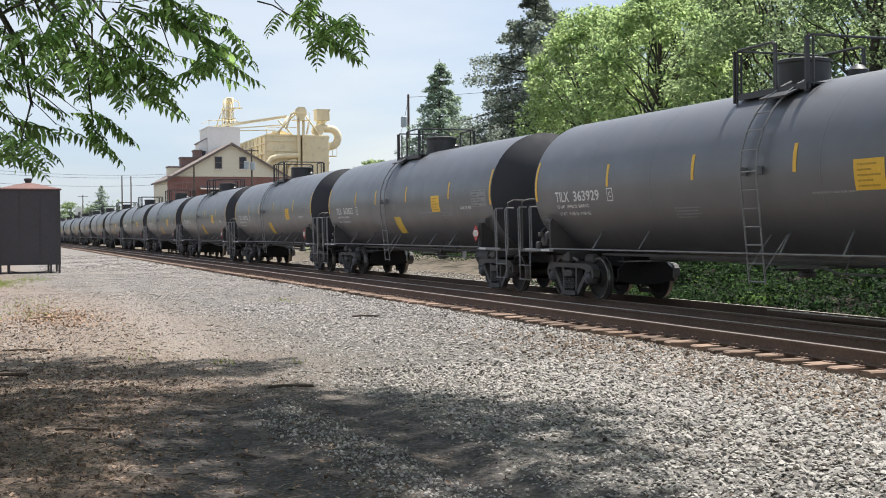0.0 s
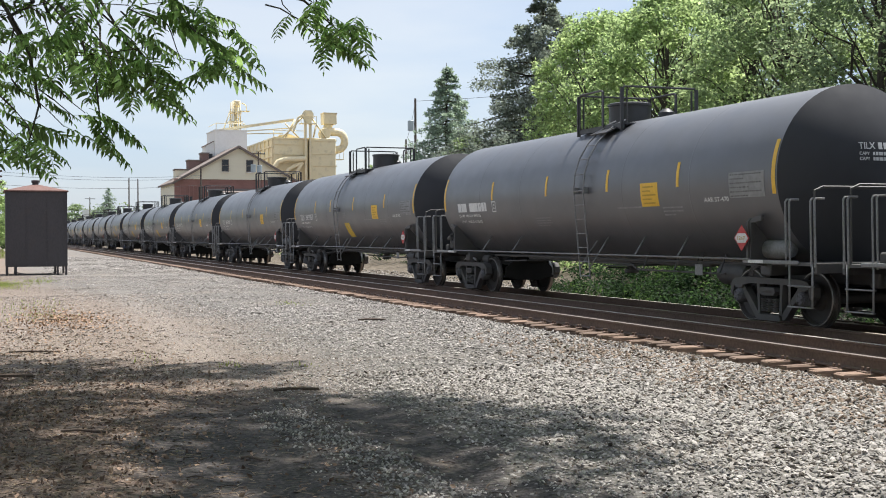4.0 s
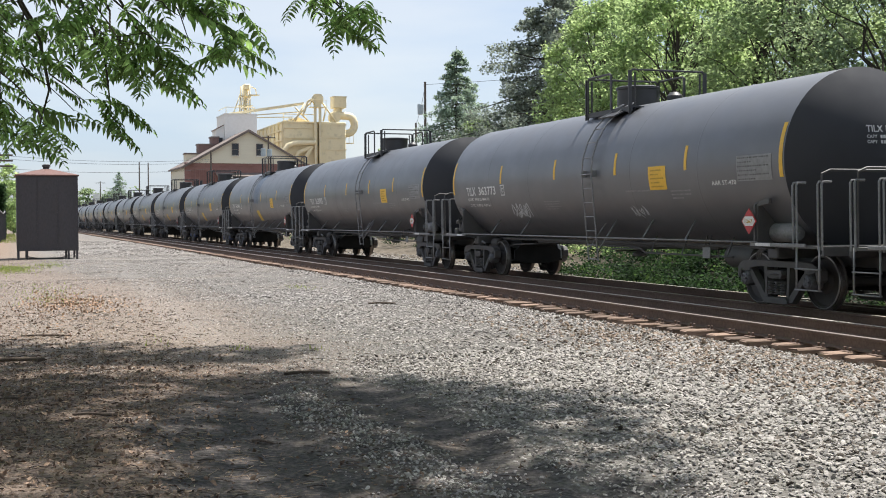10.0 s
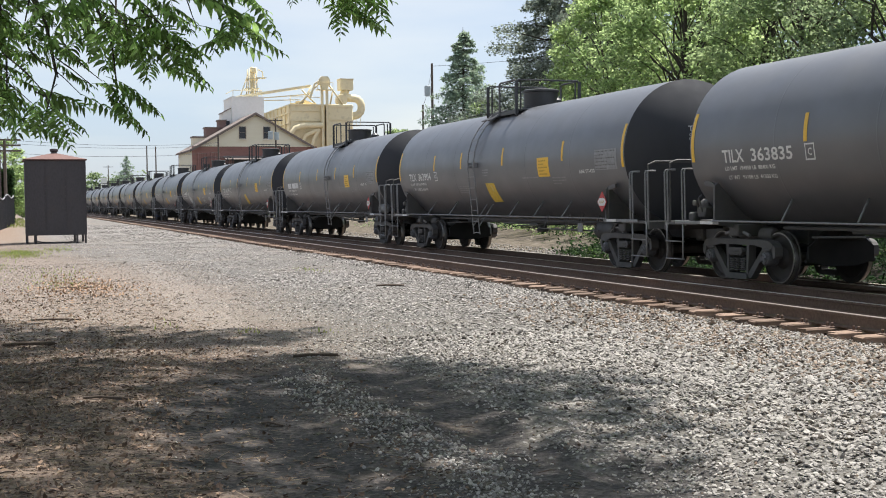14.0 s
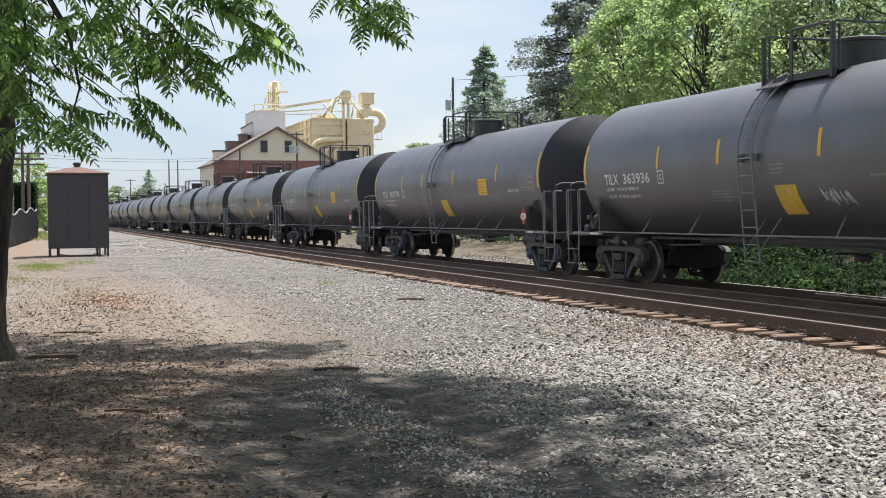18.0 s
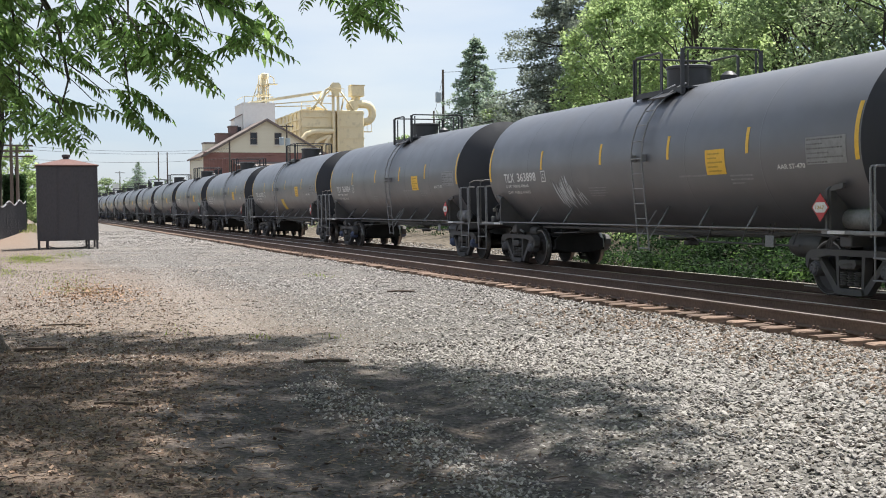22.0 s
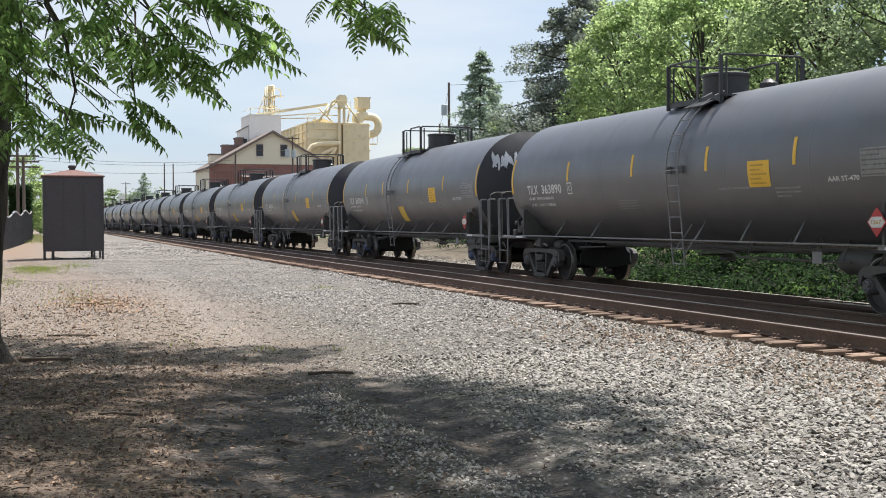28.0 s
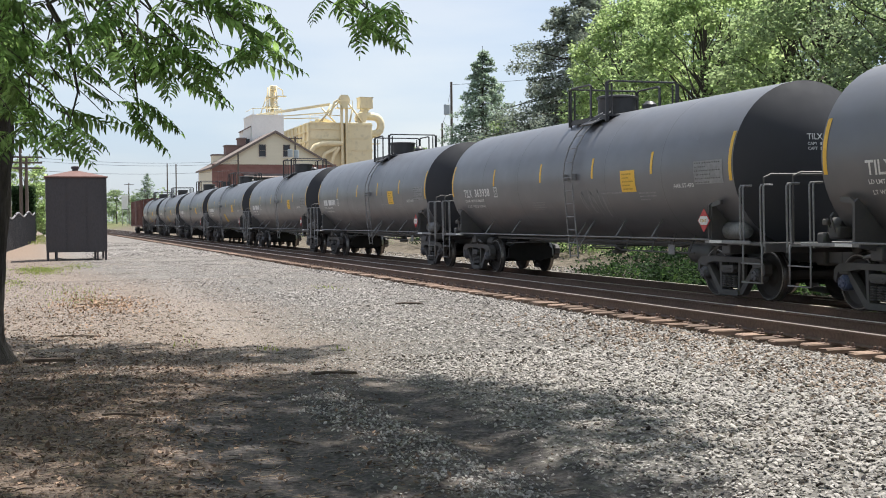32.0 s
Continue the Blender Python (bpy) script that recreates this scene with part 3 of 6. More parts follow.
def make_ballast():
    rng = np.random.default_rng(5)

    def lay(name, x0, x1, y0, y1, per, size, sink, material, label, keep=None, flat=(0.4, 0.7), tilt=0.45):
        n = int((x1 - x0) * (y1 - y0) * per)
        x, y = rng.uniform(x0, x1, n), rng.uniform(y0, y1, n)
        if keep is not None:
            ok = keep(x, y)
            x, y = x[ok], y[ok]
        z = np.array([land(a, b) for a, b in zip(x, y)])
        s = size(x, y) if callable(size) else size
        c = np.stack([x, y, z + rng.uniform(-sink, 0.012, len(x)) + np.asarray(s) * 0.1], 1)
        tagged(new(name, stone_cloud(name, c, s, material, rng, flat, tilt)), label, "gravel", kind="stuff")

    # the open yard: coarse by the ties, finer and thinner towards the tree
    def wedge(x, y):
        wob = 0.5 * np.sin(y * 0.9 + 0.6 * x) + 0.35 * np.sin(y * 2.3 - 1.1 * x + 1)
        fade = np.clip((x + wob - 1.2 - 0.08 * np.minimum(y, 25) + 0.14 * np.clip(y - 27, 0, 22)) / 2.4, 0.03, 1)
        fade *= 1 - 0.98 * np.array([min(1, 1.5 * rut(a, b)) for a, b in zip(x, y)])
        fade *= 1 - 0.35 * np.exp(-((x - 1.95 - 0.045 * y) / 0.3) ** 2) * (y > 14)
        return (x < 0.86 * y + 0.9) & (rng.random(len(x)) < fade)

    def coarse(x, y):
        return 0.020 + 0.036 * np.clip((x - 2.4 - 0.06 * (14 - y)) / 4.0, 0, 1)

    lay("yard_gravel", 0.2, 9.55, 5.6, 15, 1000, coarse, 0.016, STONE, "pale broken stone spread over the yard", wedge, (0.28, 0.58), 0.32)
    lay("dark_gravel", 4.0, 9.5, 5.6, 15, 45, coarse, 0.008, STONE_DARK, "scattered dark stones among pale gravel", None, (0.35, 0.7), 0.4)
    # fine stones on the ridge between the ruts
    lay("yard_gravel", 2.1, 3.4, 6.2, 12, 650, 0.026, 0.006, STONE, "pale broken stone spread over the yard", lambda x, y: rng.random(len(x)) < np.clip(1 - ((x - 2.72 - 0.1 * np.sin(y)) / 0.42) ** 2, 0.05, 1), (0.4, 0.8), 0.4)
    lay("yard_gravel", 0.8, 9.6, 15, 30, 420, lambda x, y: coarse(x, y) * 0.85, 0.016, STONE, "pale broken stone spread over the yard", wedge, (0.22, 0.42), 0.2)
    lay("yard_gravel", 2.0, 9.6, 30, 62, 70, lambda x, y: 0.05, 0.014, STONE, "pale broken stone spread over the yard", wedge, (0.2, 0.4), 0.2)
    lay("yard_gravel", 2.5, 9.6, 62, 105, 22, lambda x, y: 0.10, 0.02, STONE, "pale broken stone spread over the yard", None, (0.2, 0.4), 0.2)
    lay("rusty_ballast", 6.6, 9.5, 6, 21, 330, 0.055, 0.0, STONE_RUST, "rust-stained ballast near the ties", lambda x, y: rng.random(len(x)) < np.clip((x - 6.6) / 2.2, 0, 1) * np.clip((20 - y) / 9, 0.05, 1))
    lay("ballast", 8.6, 9.82, 5, 40, 300, 0.052, 0.02, STONE, "pale ballast heaped against the tie ends")
    lay("track_ballast", 9.4, 15.4, 9, 45, 75, 0.06, 0.0, STONE_DARK, "dark oily ballast between the rails")
    lay("dark_shoulder", 15.2, 17.0, 10, 33, 60, 0.06, 0.0, STONE_DARK, "dark ballast beyond the far rail")
    lay("track_shoulder", 15.2, 17.0, 33, 70, 60, 0.06, 0.0, STONE, "pale ballast beyond the far rail")


make_ballast()


def make_litter():
    rng = np.random.default_rng(8)
    rnd = random.Random(8)
    tw = Shape()
    for _ in range(1500):
        x, y = rnd.uniform(-1.2, 4.2), rnd.uniform(6.2, 24)
        if x > 2.6 and rnd.random() < 0.7:
            continue
        a, ln, z = rnd.uniform(0, 6.28), rnd.uniform(0.03, 0.15), land(x, y)
        d = Vector((math.cos(a), math.sin(a), 0)) * ln
        mid = Vector((x, y, z + 0.012)) + d / 2 + Vector((rnd.uniform(-1, 1), rnd.uniform(-1, 1), 0.3)) * ln * 0.1
        r = rnd.uniform(0.002, 0.006)
        tw.pipe([(x, y, z + 0.006), mid, Vector((x, y, z + 0.008)) + d], r, 4)
    tagged(part("twigs", tw, TWIG), "scattered thin dead twigs on bare soil", "twigs", kind="stuff")
    st = Shape()
    for _ in range(2600):
        x, y = rnd.uniform(-1.4, 2.6), rnd.uniform(6.2, 20)
        if x > 1.0 + rnd.random() * 1.6:
            continue
        a, ln, z = rnd.uniform(0, 6.28), rnd.uniform(0.04, 0.16), land(x, y) + 0.006
        d = Vector((math.cos(a), math.sin(a), rnd.uniform(0, 0.12))) * ln
        st.rod((x, y, z), Vector((x, y, z)) + d, 0.0022, 3, 0.0015, caps=False)
    tagged(part("dry_straw", st, STRAW), "pale dry stalks scattered on bare soil", "straw", kind="stuff")
    n = 22000
    x, y = rng.uniform(-1.4, 3.4, n), rng.uniform(6.0, 26, n)
    ok = rng.random(n) < np.clip(1.25 - (x + 0.3) / 2.6, 0.05, 1) * np.clip((18 - y) / 4, 0.35, 1)
    ok &= np.array([rut(a, b) < 0.25 or b > 12.5 for a, b in zip(x, y)]) | (rng.random(n) < 0.3)
    x, y = x[ok], y[ok]
    z = np.array([land(a, b) for a, b in zip(x, y)]) + 0.008
    tagged(new("leaf_litter", leaf_cloud("leaf_litter", np.stack([x, y, z], 1), 0.045, DEADLEAF, rng, up=0.4)), "brown dead leaves and chips on the soil", "leaf litter", kind="stuff")
    # an orange-brown patch of dead weeds
    p = rng.normal(size=(1500, 2)) * (0.55, 2.2) + (1.35, 27)
    c = [(a, b, land(a, b) + 0.01) for a, b in p]
    tagged(new("dead_weeds", leaf_cloud("dead_weeds", c, 0.06, ORANGE, rng, up=0.7)), "orange-brown patch of dead weeds", "weeds", kind="stuff")
    # clods and chips on the bare soil, pale chips further back
    for name, y0, y1, n, size, m, label in (("soil_clods", 6, 17, 15000, 0.025, SOIL, "small brown clods of bare soil"), ("pale_chips", 15, 60, 15000, 0.035, CHIP, "pale chips and grit on trodden soil")):
        x, y = rng.uniform(-1.6, 5.5, n), rng.uniform(y0, y1, n)
        ok = rng.random(n) < np.clip(1.35 - (x + 0.3) / 3.2, 0.12, 1)
        ok &= np.array([rut(a, b) < 0.25 or b > 12.5 for a, b in zip(x, y)]) | (rng.random(n) < 0.3)
        x, y = x[ok], y[ok]
        z = np.array([land(a, b) for a, b in zip(x, y)])
        c = np.stack([x, y, z + 0.002], 1)
        tagged(new(name, stone_cloud(name, c, size, m, rng)), label, "soil", kind="stuff")
    # mixed grit where the soil turns to gravel
    for m, n in ((CHIP, 9000), (STONE, 8000)):
        x, y = rng.uniform(-0.6, 5.0, n), rng.uniform(13, 38, n)
        z = np.array([land(a, b) for a, b in zip(x, y)])
        tagged(new("grit", stone_cloud("grit", np.stack([x, y, z], 1), 0.024 + 0.0007 * (y - 13), m, rng, (0.3, 0.6), 0.3)), "mixed grit and small stones on trodden soil", "gravel", kind="stuff")
    # larger sticks that lie about
    for x, y, ln, a, r in ((7.15, 23.8, 0.55, 0.25, 0.024), (3.15, 13.4, 0.5, 0.1, 0.018), (0.75, 11.2, 0.45, 0.5, 0.013), (0.15, 15.9, 0.6, 0.05, 0.024), (0.6, 19.5, 0.8, 0.3, 0.012), (1.9, 9.6, 0.22, 0.9, 0.010), (1.2, 26.5, 0.8, 0.2, 0.012), (0.1, 12.5, 0.4, 0.4, 0.012)):
        d = Vector((math.cos(a), -math.sin(a), 0)) * ln
        b = Vector((x, y, land(x, y) + r * 0.8))
        s = Shape().pipe([b - d / 2, b - d * 0.15 + Vector((0, 0.02, 0.012)), b + d * 0.2 + Vector((0, -0.03, 0.01)), b + d / 2], r, 7)
        s.pipe([b - d * 0.1, b + d * 0.08 + Vector((0.05, 0.14, 0.02))], r * 0.5, 5)
        tagged(part("stick", s, TWIG), "broken dead stick lying on the gravel", "stick", "fallen sticks")


make_litter()

GRASS = leaf_mat("dry_grass", (0.13, 0.21, 0.05), (0.25, 0.27, 0.10), glow=0.3)


def make_grass():
    rng = np.random.default_rng(11)
    blade = np.array([(-0.5, 0, 0), (0.5, 0, 0), (0.12, 0.25, 0.7), (-0.05, 0.6, 1.0)])

    def tufts(name, spots, h, label):
        c = np.array(spots)
        n = len(c)
        a = rng.uniform(0, 2 * np.pi, n)
        m = np.zeros((n, 3, 3))
        m[:, 0, 0], m[:, 0, 1], m[:, 1, 0], m[:, 1, 1], m[:, 2, 2] = np.cos(a), -np.sin(a), np.sin(a), np.cos(a), 1
        v = np.einsum("nij,kj->nki", m, blade * (0.02, h * 0.6, h)) * rng.uniform(0.5, 1.4, n)[:, None, None] + c[:, None, :]
        tagged(new(name, cloud_mesh(name, v, 4, [(0, 1, 2, 3)], GRASS)), label, "grass", kind="stuff")

    spots = []
    for cx, cy, rx, ry, n in ((0.2, 46, 0.9, 4, 2200), (1.6, 50, 0.7, 3, 400), (-0.6, 36, 0.5, 4, 300), (2.9, 16.2, 0.2, 0.4, 22), (3.9, 16.0, 0.15, 0.3, 12), (1.9, 17.5, 0.3, 0.8, 14), (7.0, 30.5, 0.3, 1.0, 60), (0.9, 30, 0.8, 5, 260)):
        p = rng.normal(size=(n, 2)) * (rx * 0.5, ry * 0.5) + (cx, cy)
        spots += [(a, b, land(a, b)) for a, b in p]
    tufts("grass_tufts", spots, 0.05, "thin green and dry grass on the yard")
    p = np.stack([rng.uniform(-14, 1.2, 9000), rng.uniform(98, 160, 9000)], 1)
    tufts("far_grass", [(a, b, land(a, b)) for a, b in p], 0.22, "green lawn behind the yard")


make_grass()

# ---- the train ----
R, ZC, HALF, PITCH = 1.525, 2.453, 7.66, 18.1


def on_tank(pts, fs, y0, z0, lift=0.004, thick=0.0):
    """Bends a flat drawing (x to the right, y up) onto the near side of the tank, its lower left corner at (y0, z0)."""
    a0 = math.asin((z0 - ZC) / R)
    r = R + lift
    out = []
    for p in pts:
        a = a0 + p[1] / R
        out.append((-r * math.cos(a), y0 - p[0], ZC + r * math.sin(a)))
    return Shape().raw(out, fs)


def patch(w, h, nx=2, ny=8, shear=0.0):
    pts = [(w * i / nx + shear * j / ny, h * j / ny, 0) for j in range(ny + 1) for i in range(nx + 1)]
    fs = [(j * (nx + 1) + i, j * (nx + 1) + i + 1, (j + 1) * (nx + 1) + i + 1, (j + 1) * (nx + 1) + i) for j in range(ny) for i in range(nx)]
    return pts, fs


def bars(rows, height, pitch, gap=0.35, seed=1):
    """Lines of unreadable writing: short bars. rows: widths of the lines, top first."""
    rnd = random.Random(seed)
    pts, fs = [], []
    for i, w in enumerate(rows):
        y = (len(rows) - 1 - i) * pitch
        x = 0.0
        while x < w:
            b = min(rnd.uniform(0.6, 2.2) * height * 1.2, w - x)
            if b < 0.01:
                break
            k = len(pts)
            pts += [(x, y, 0), (x + b, y, 0), (x + b, y + height, 0), (x, y + height, 0)]
            fs.append((k, k + 1, k + 2, k + 3))
            x += b + gap * height
    return pts, fs


def stick(name, drawing, y, z, material, parent, label="", lift=0.004):
    ob = part(name, on_tank(*drawing, y, z, lift), material, parent, label)
    return tagged(ob, kind="stuff") if name in ("lettering", "print", "car_number", "reporting_mark") else ob


def drop(z_hi, z_lo):
    """Length along the shell between two heights."""
    return R * (math.asin((z_hi - ZC) / R) - math.asin((z_lo - ZC) / R))


DISH = 0.50
BOWL = (R * R + DISH * DISH) / (2 * DISH)


def dish_height(x, z):
    """How far the dished head stands out from its rim at a place on it."""
    return DISH - BOWL + math.sqrt(max(BOWL * BOWL - x * x - z * z, 0.0))


def shell_mesh():
    # a cylinder closed by shallow dished heads with a sharp rim
    prof = [(0.001, 7.75 + DISH)] + [(R * i / 8, 7.75 + dish_height(R * i / 8, 0)) for i in range(1, 9)]
    head = len(prof)
    prof += [(R, y) for y in (7.6, 5.1, 2.55, 0.0, -2.55, -5.1, -7.6)]
    prof += [(r, -h) for r, h in reversed(prof[:head])]
    me = Shape().lathe(prof, "y", 56, (0, 0, ZC)).mesh("shell", TANK, 35)
    # the end faces take the copy with shade in its colour
    me.materials.append(HEAD_SHADE)
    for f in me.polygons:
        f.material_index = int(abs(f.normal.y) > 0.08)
    return me


def side_frame_shape():
    """Cast truss: heavy top chord, hooked ends over the bearings, two diagonals meeting a low spring seat, slanted columns."""
    s = Shape()
    s.prism([(-1.10, 0.70), (-1.00, 0.755), (-0.8, 0.775), (0.8, 0.775), (1.00, 0.755), (1.10, 0.70), (1.05, 0.615), (0.80, 0.635), (0.55, 0.675), (-0.55, 0.675), (-0.80, 0.635), (-1.05, 0.615)], -0.09, 0.09)
    for k in (-1, 1):
        s.prism([(k * 1.09, 0.71), (k * 1.15, 0.65), (k * 1.16, 0.50), (k * 1.10, 0.45), (k * 1.05, 0.615)], -0.08, 0.08)
        s.prism([(k * 0.90, 0.63), (k * 0.79, 0.655), (k * 0.31, 0.16), (k * 0.33, 0.08), (k * 0.41, 0.09)], -0.065, 0.065)
        s.prism([(k * 0.905, 0.63), (k * 0.89, 0.655), (k * 0.305, 0.09), (k * 0.33, 0.065)], 0.065, 0.085)
        s.prism([(k * 0.33, 0.16), (k * 0.27, 0.17), (k * 0.29, 0.69), (k * 0.37, 0.69)], -0.075, 0.075)
        s.box((0, k * 0.89, 0.61), (0.19, 0.24, 0.06), chamfer=0.015)
    s.prism([(-0.34, 0.085), (-0.28, 0.065), (0.28, 0.065), (0.34, 0.085), (0.31, 0.165), (-0.31, 0.165)], -0.11, 0.11)
    # bolster end in the window
    s.prism([(-0.19, 0.62), (0.19, 0.62), (0.22, 0.55), (0.16, 0.48), (-0.16, 0.48), (-0.22, 0.55)], -0.13, 0.13)
    for z in (0.50, 0.56):
        s.box((0, 0, z), (0.30, 0.26, 0.02), chamfer=0.005)
    return s


def spring_shape():
    prof = []
    for i in range(6):
        z = 0.21 + i * 0.039
        prof += [(0.048, z), (0.07, z + 0.010), (0.07, z + 0.022), (0.048, z + 0.032)]
    return Shape().lathe(prof, "z", 10)


def wheel_profile(k):
    """Half wheelset outline along the axle, on side k."""
    p = [(0.085, 0.50), (0.14, 0.60), (0.15, 0.62), (0.20, 0.665), (0.37, 0.705), (0.40, 0.675), (0.483, 0.682), (0.483, 0.70), (0.462, 0.715), (0.455, 0.80), (0.40, 0.805), (0.37, 0.76), (0.20, 0.735), (0.15, 0.80), (0.10, 0.80), (0.08, 0.82), (0.08, 1.02)]
    return [(r, k * h) for r, h in p]


def make_bogie_meshes():
    m = {}
    b = Shape()
    b.box((0, 0, 0.53), (2.1, 0.34, 0.2), chamfer=0.03)
    b.box((0, 0, 0.66), (0.5, 0.5, 0.12), chamfer=0.03)
    for x in (-0.62, 0.62):
        b.box((x, 0, 0.67), (0.14, 0.3, 0.1))
    for y in (-0.37, 0.37):
        b.box((0, y, 0.40), (1.5, 0.07, 0.14), chamfer=0.02)
    b.rod((0.1, -0.35, 0.33), (0.1, 0.35, 0.33), 0.03)
    for k in (-1, 1):
        b.prism([(k * 0.36, 0.28), (k * 0.47, 0.28), (k * 0.50, 0.62), (k * 0.40, 0.62)], -0.72, 0.72)
        for x in (-0.68, 0.68):
            b.prism([(k * 0.40, 0.25), (k * 0.44, 0.25), (k * 0.47, 0.40), (k * 0.455, 0.58), (k * 0.40, 0.58)], x - 0.05, x + 0.05)
    m["bogie"] = b.mesh("bogie", GRIME_SHADE)
    m["side_frame"] = side_frame_shape().mesh("side_frame", CAST, 40)
    m["spring"] = spring_shape().mesh("spring", CAST, 60)
    w = Shape()
    w.lathe(wheel_profile(-1)[::-1] + wheel_profile(1), "x", 28)
    steel = len(w.f)
    for k in (-1, 1):
        w.lathe([(0.4565, k * 0.712), (0.4635, k * 0.718), (0.457, k * 0.79), (0.44, k * 0.812), (0.425, k * 0.8125)], "x", 28, caps=False)
    m["wheelset"] = w.mesh("wheelset", WHEEL, 35)
    m["wheelset"].materials.append(TREAD)
    for f in m["wheelset"].polygons:
        f.material_index = int(f.index >= steel)
    c = Shape()
    c.lathe([(0.125, -0.12), (0.135, -0.06), (0.135, 0.06), (0.11, 0.1)], "x", 14)
    c.lathe([(0.10, 0.1), (0.09, 0.125), (0.04, 0.13)], "x", 12)
    for i in range(3):
        a = i * 2.094
        c.rod((0.12, 0.06 * math.cos(a), 0.06 * math.sin(a)), (0.15, 0.06 * math.cos(a), 0.06 * math.sin(a)), 0.018, 6)
    m["cap"] = c.mesh("bearing_cap", BLUECAP, 40)
    m["cap_dull"] = m["cap"].copy()
    m["cap_dull"].materials.clear()
    m["cap_dull"].materials.append(CAPGREY)
    return m


BM = make_bogie_meshes()
WHEELS = []  # wheelsets, all turned alike


def make_bogie(car, y, blue):
    b = part("bogie", BM["bogie"], None, car, "grimy cast steel four-wheel truck")
    b.location = (0, y, 0)
    for x in (-0.99, 0.99):
        f = part("side_frame", BM["side_frame"], None, b)
        f.location = (x, 0, 0)
        for dy in (-0.17, 0.0, 0.17):
            s = part("spring", BM["spring"], None, b)
            s.location = (x + math.copysign(0.05, x), dy, 0)
    for dy in (-0.89, 0.89):
        w = part("wheelset", BM["wheelset"], None, b)
        w.location = (0, dy, 0.457)
        WHEELS.append(w)
        for x in (-1.0, 1.0):
            c = part("bearing_cap", BM["cap" if blue else "cap_dull"], None, b, "blue bearing cap" if blue and x < 0 else "")
            c.location = (x, dy, 0.457)
            c.rotation_euler = (0, 0, 0 if x > 0 else math.pi)


SHELL = shell_mesh()
RUNG = Shape().pipe([(0, -0.225, 0), (0, 0.225, 0)], 0.013, 5).mesh("rung", GREYRAIL)


def tank_car(kind):
    """A car at the origin: x across (the near side is -x), y along, z = 0 on the rails. kind 'a' or 'b' sets where ladder and marks sit."""
    car = empty("tank_car")
    part("shell", SHELL, None, car, "matte black cylindrical tank shell")
    ly = 0.90 if kind == "a" else -0.84  # the ladder's middle
    # girth welds
    for y in (-5.1, -2.55, 2.55, 5.1):
        part("weld_seam", Shape().lathe([(R, y - 0.02), (R + 0.004, y), (R, y + 0.02)], "y", 56, (0, 0, ZC)), TANK, car)
    # stub sills, draft gear, couplers
    for k in (-1, 1):
        s = Shape()
        s.box((0, k * 7.55, 0.86), (0.36, 3.0, 0.34), chamfer=0.02)
        s.box((0, k * 6.9, 0.93), (2.3, 0.3, 0.22), chamfer=0.02)
        s.box((0, k * 8.55, 0.86), (0.55, 0.25, 0.42), chamfer=0.03)
        part("stub_sill", s, STEEL, car)
        c = Shape()
        c.box((0, k * 8.8, 0.84), (0.14, 0.4, 0.16), chamfer=0.02)
        c.prism([(-0.16, k * 8.95), (0.16, k * 8.95), (0.2, k * 9.05), (0.1, k * 9.06), (0.05, k * 9.0), (-0.03, k * 9.03), (-0.17, k * 9.04)], 0.70, 0.98, "z")
        part("coupler", c, CAST, car)
        h = Shape()
        h.pipe([(0.35, k * 8.6, 0.75), (0.37, k * 8.75, 0.55), (0.3, k * 8.95, 0.42), (0.2, k * 9.04, 0.45)], 0.025)
        part("air_hose", h, STEEL, car)
        # saddles that carry the shell
        for x in (-1, 1):
            q = Shape()
            q.prism([(x * 1.53, 1.04), (x * 1.53, 1.72), (x * 1.46, 1.78), (x * 1.36, 1.68), (x * 0.9, 1.20), (x * 0.2, 0.96), (x * 0.2, 0.9), (x * 1.2, 0.98)], k * 6.93 - 0.025, k * 6.93 + 0.025, "y")
            q.prism([(k * 6.93, 1.04), (k * 6.93, 1.72), (k * 7.08, 1.80), (k * 7.3, 1.82), (k * 7.3, 1.74), (k * 7.0, 1.70), (k * 7.0, 1.04)], x * 1.45, x * 1.50)
            part("saddle", q, STEEL, car)
        # end platform with white step edge
        p = Shape()
        p.box((0, k * 8.15, 1.04), (3.0, 1.15, 0.045))
        p.box((0, k * 8.72, 0.98), (3.0, 0.06, 0.14))
        part("end_platform", p, STEEL, car)
        for x in (-1, 1):
            e = Shape().box((x * 1.515, k * 7.55, 1.065), (0.035, 1.5, 0.06), chamfer=0.008)
            part("deck_edge", e, GREYRAIL, car, "pale worn deck edge")
            for yy in (8.02, 8.66):
                g = Shape()
                for off in (-0.05, 0.05):
                    g.pipe([(x * 1.50, k * (yy + off), 1.0), (x * 1.52, k * (yy + off), 2.02), (x * 1.49, k * (yy + off), 2.06), (x * 1.34, k * (yy + off), 2.06)], 0.018, 5)
                g.box((x * 1.36, k * yy, 2.06), (0.04, 0.12, 0.04))
                part("grab_post", g, GREYRAIL, car)
            st = Shape()
            for yy in (8.06, 8.64):
                st.pipe([(x * 1.5, k * yy, 1.05), (x * 1.5, k * yy, 0.36)], 0.018)
            for zz in (0.37, 0.70):
                st.box((x * 1.5, k * 8.35, zz), (0.07, 0.6, 0.02))
            part("sill_step", st, GREYRAIL, car)
            lb = Shape().box((x * 1.535, k * 7.18, 1.065), (0.006, 0.42, 0.05))
            part("step_label", lb, WHITE, car, "white stencilled edge label")
        hr = Shape()
        hr.pipe([(-1.45, k * 8.62, 1.06), (-1.45, k * 8.62, 2.18), (-1.3, k * 8.62, 2.24), (1.3, k * 8.62, 2.24), (1.45, k * 8.62, 2.18), (1.45, k * 8.62, 1.06)], 0.02)
        part("end_handrail", hr, STEEL, car)
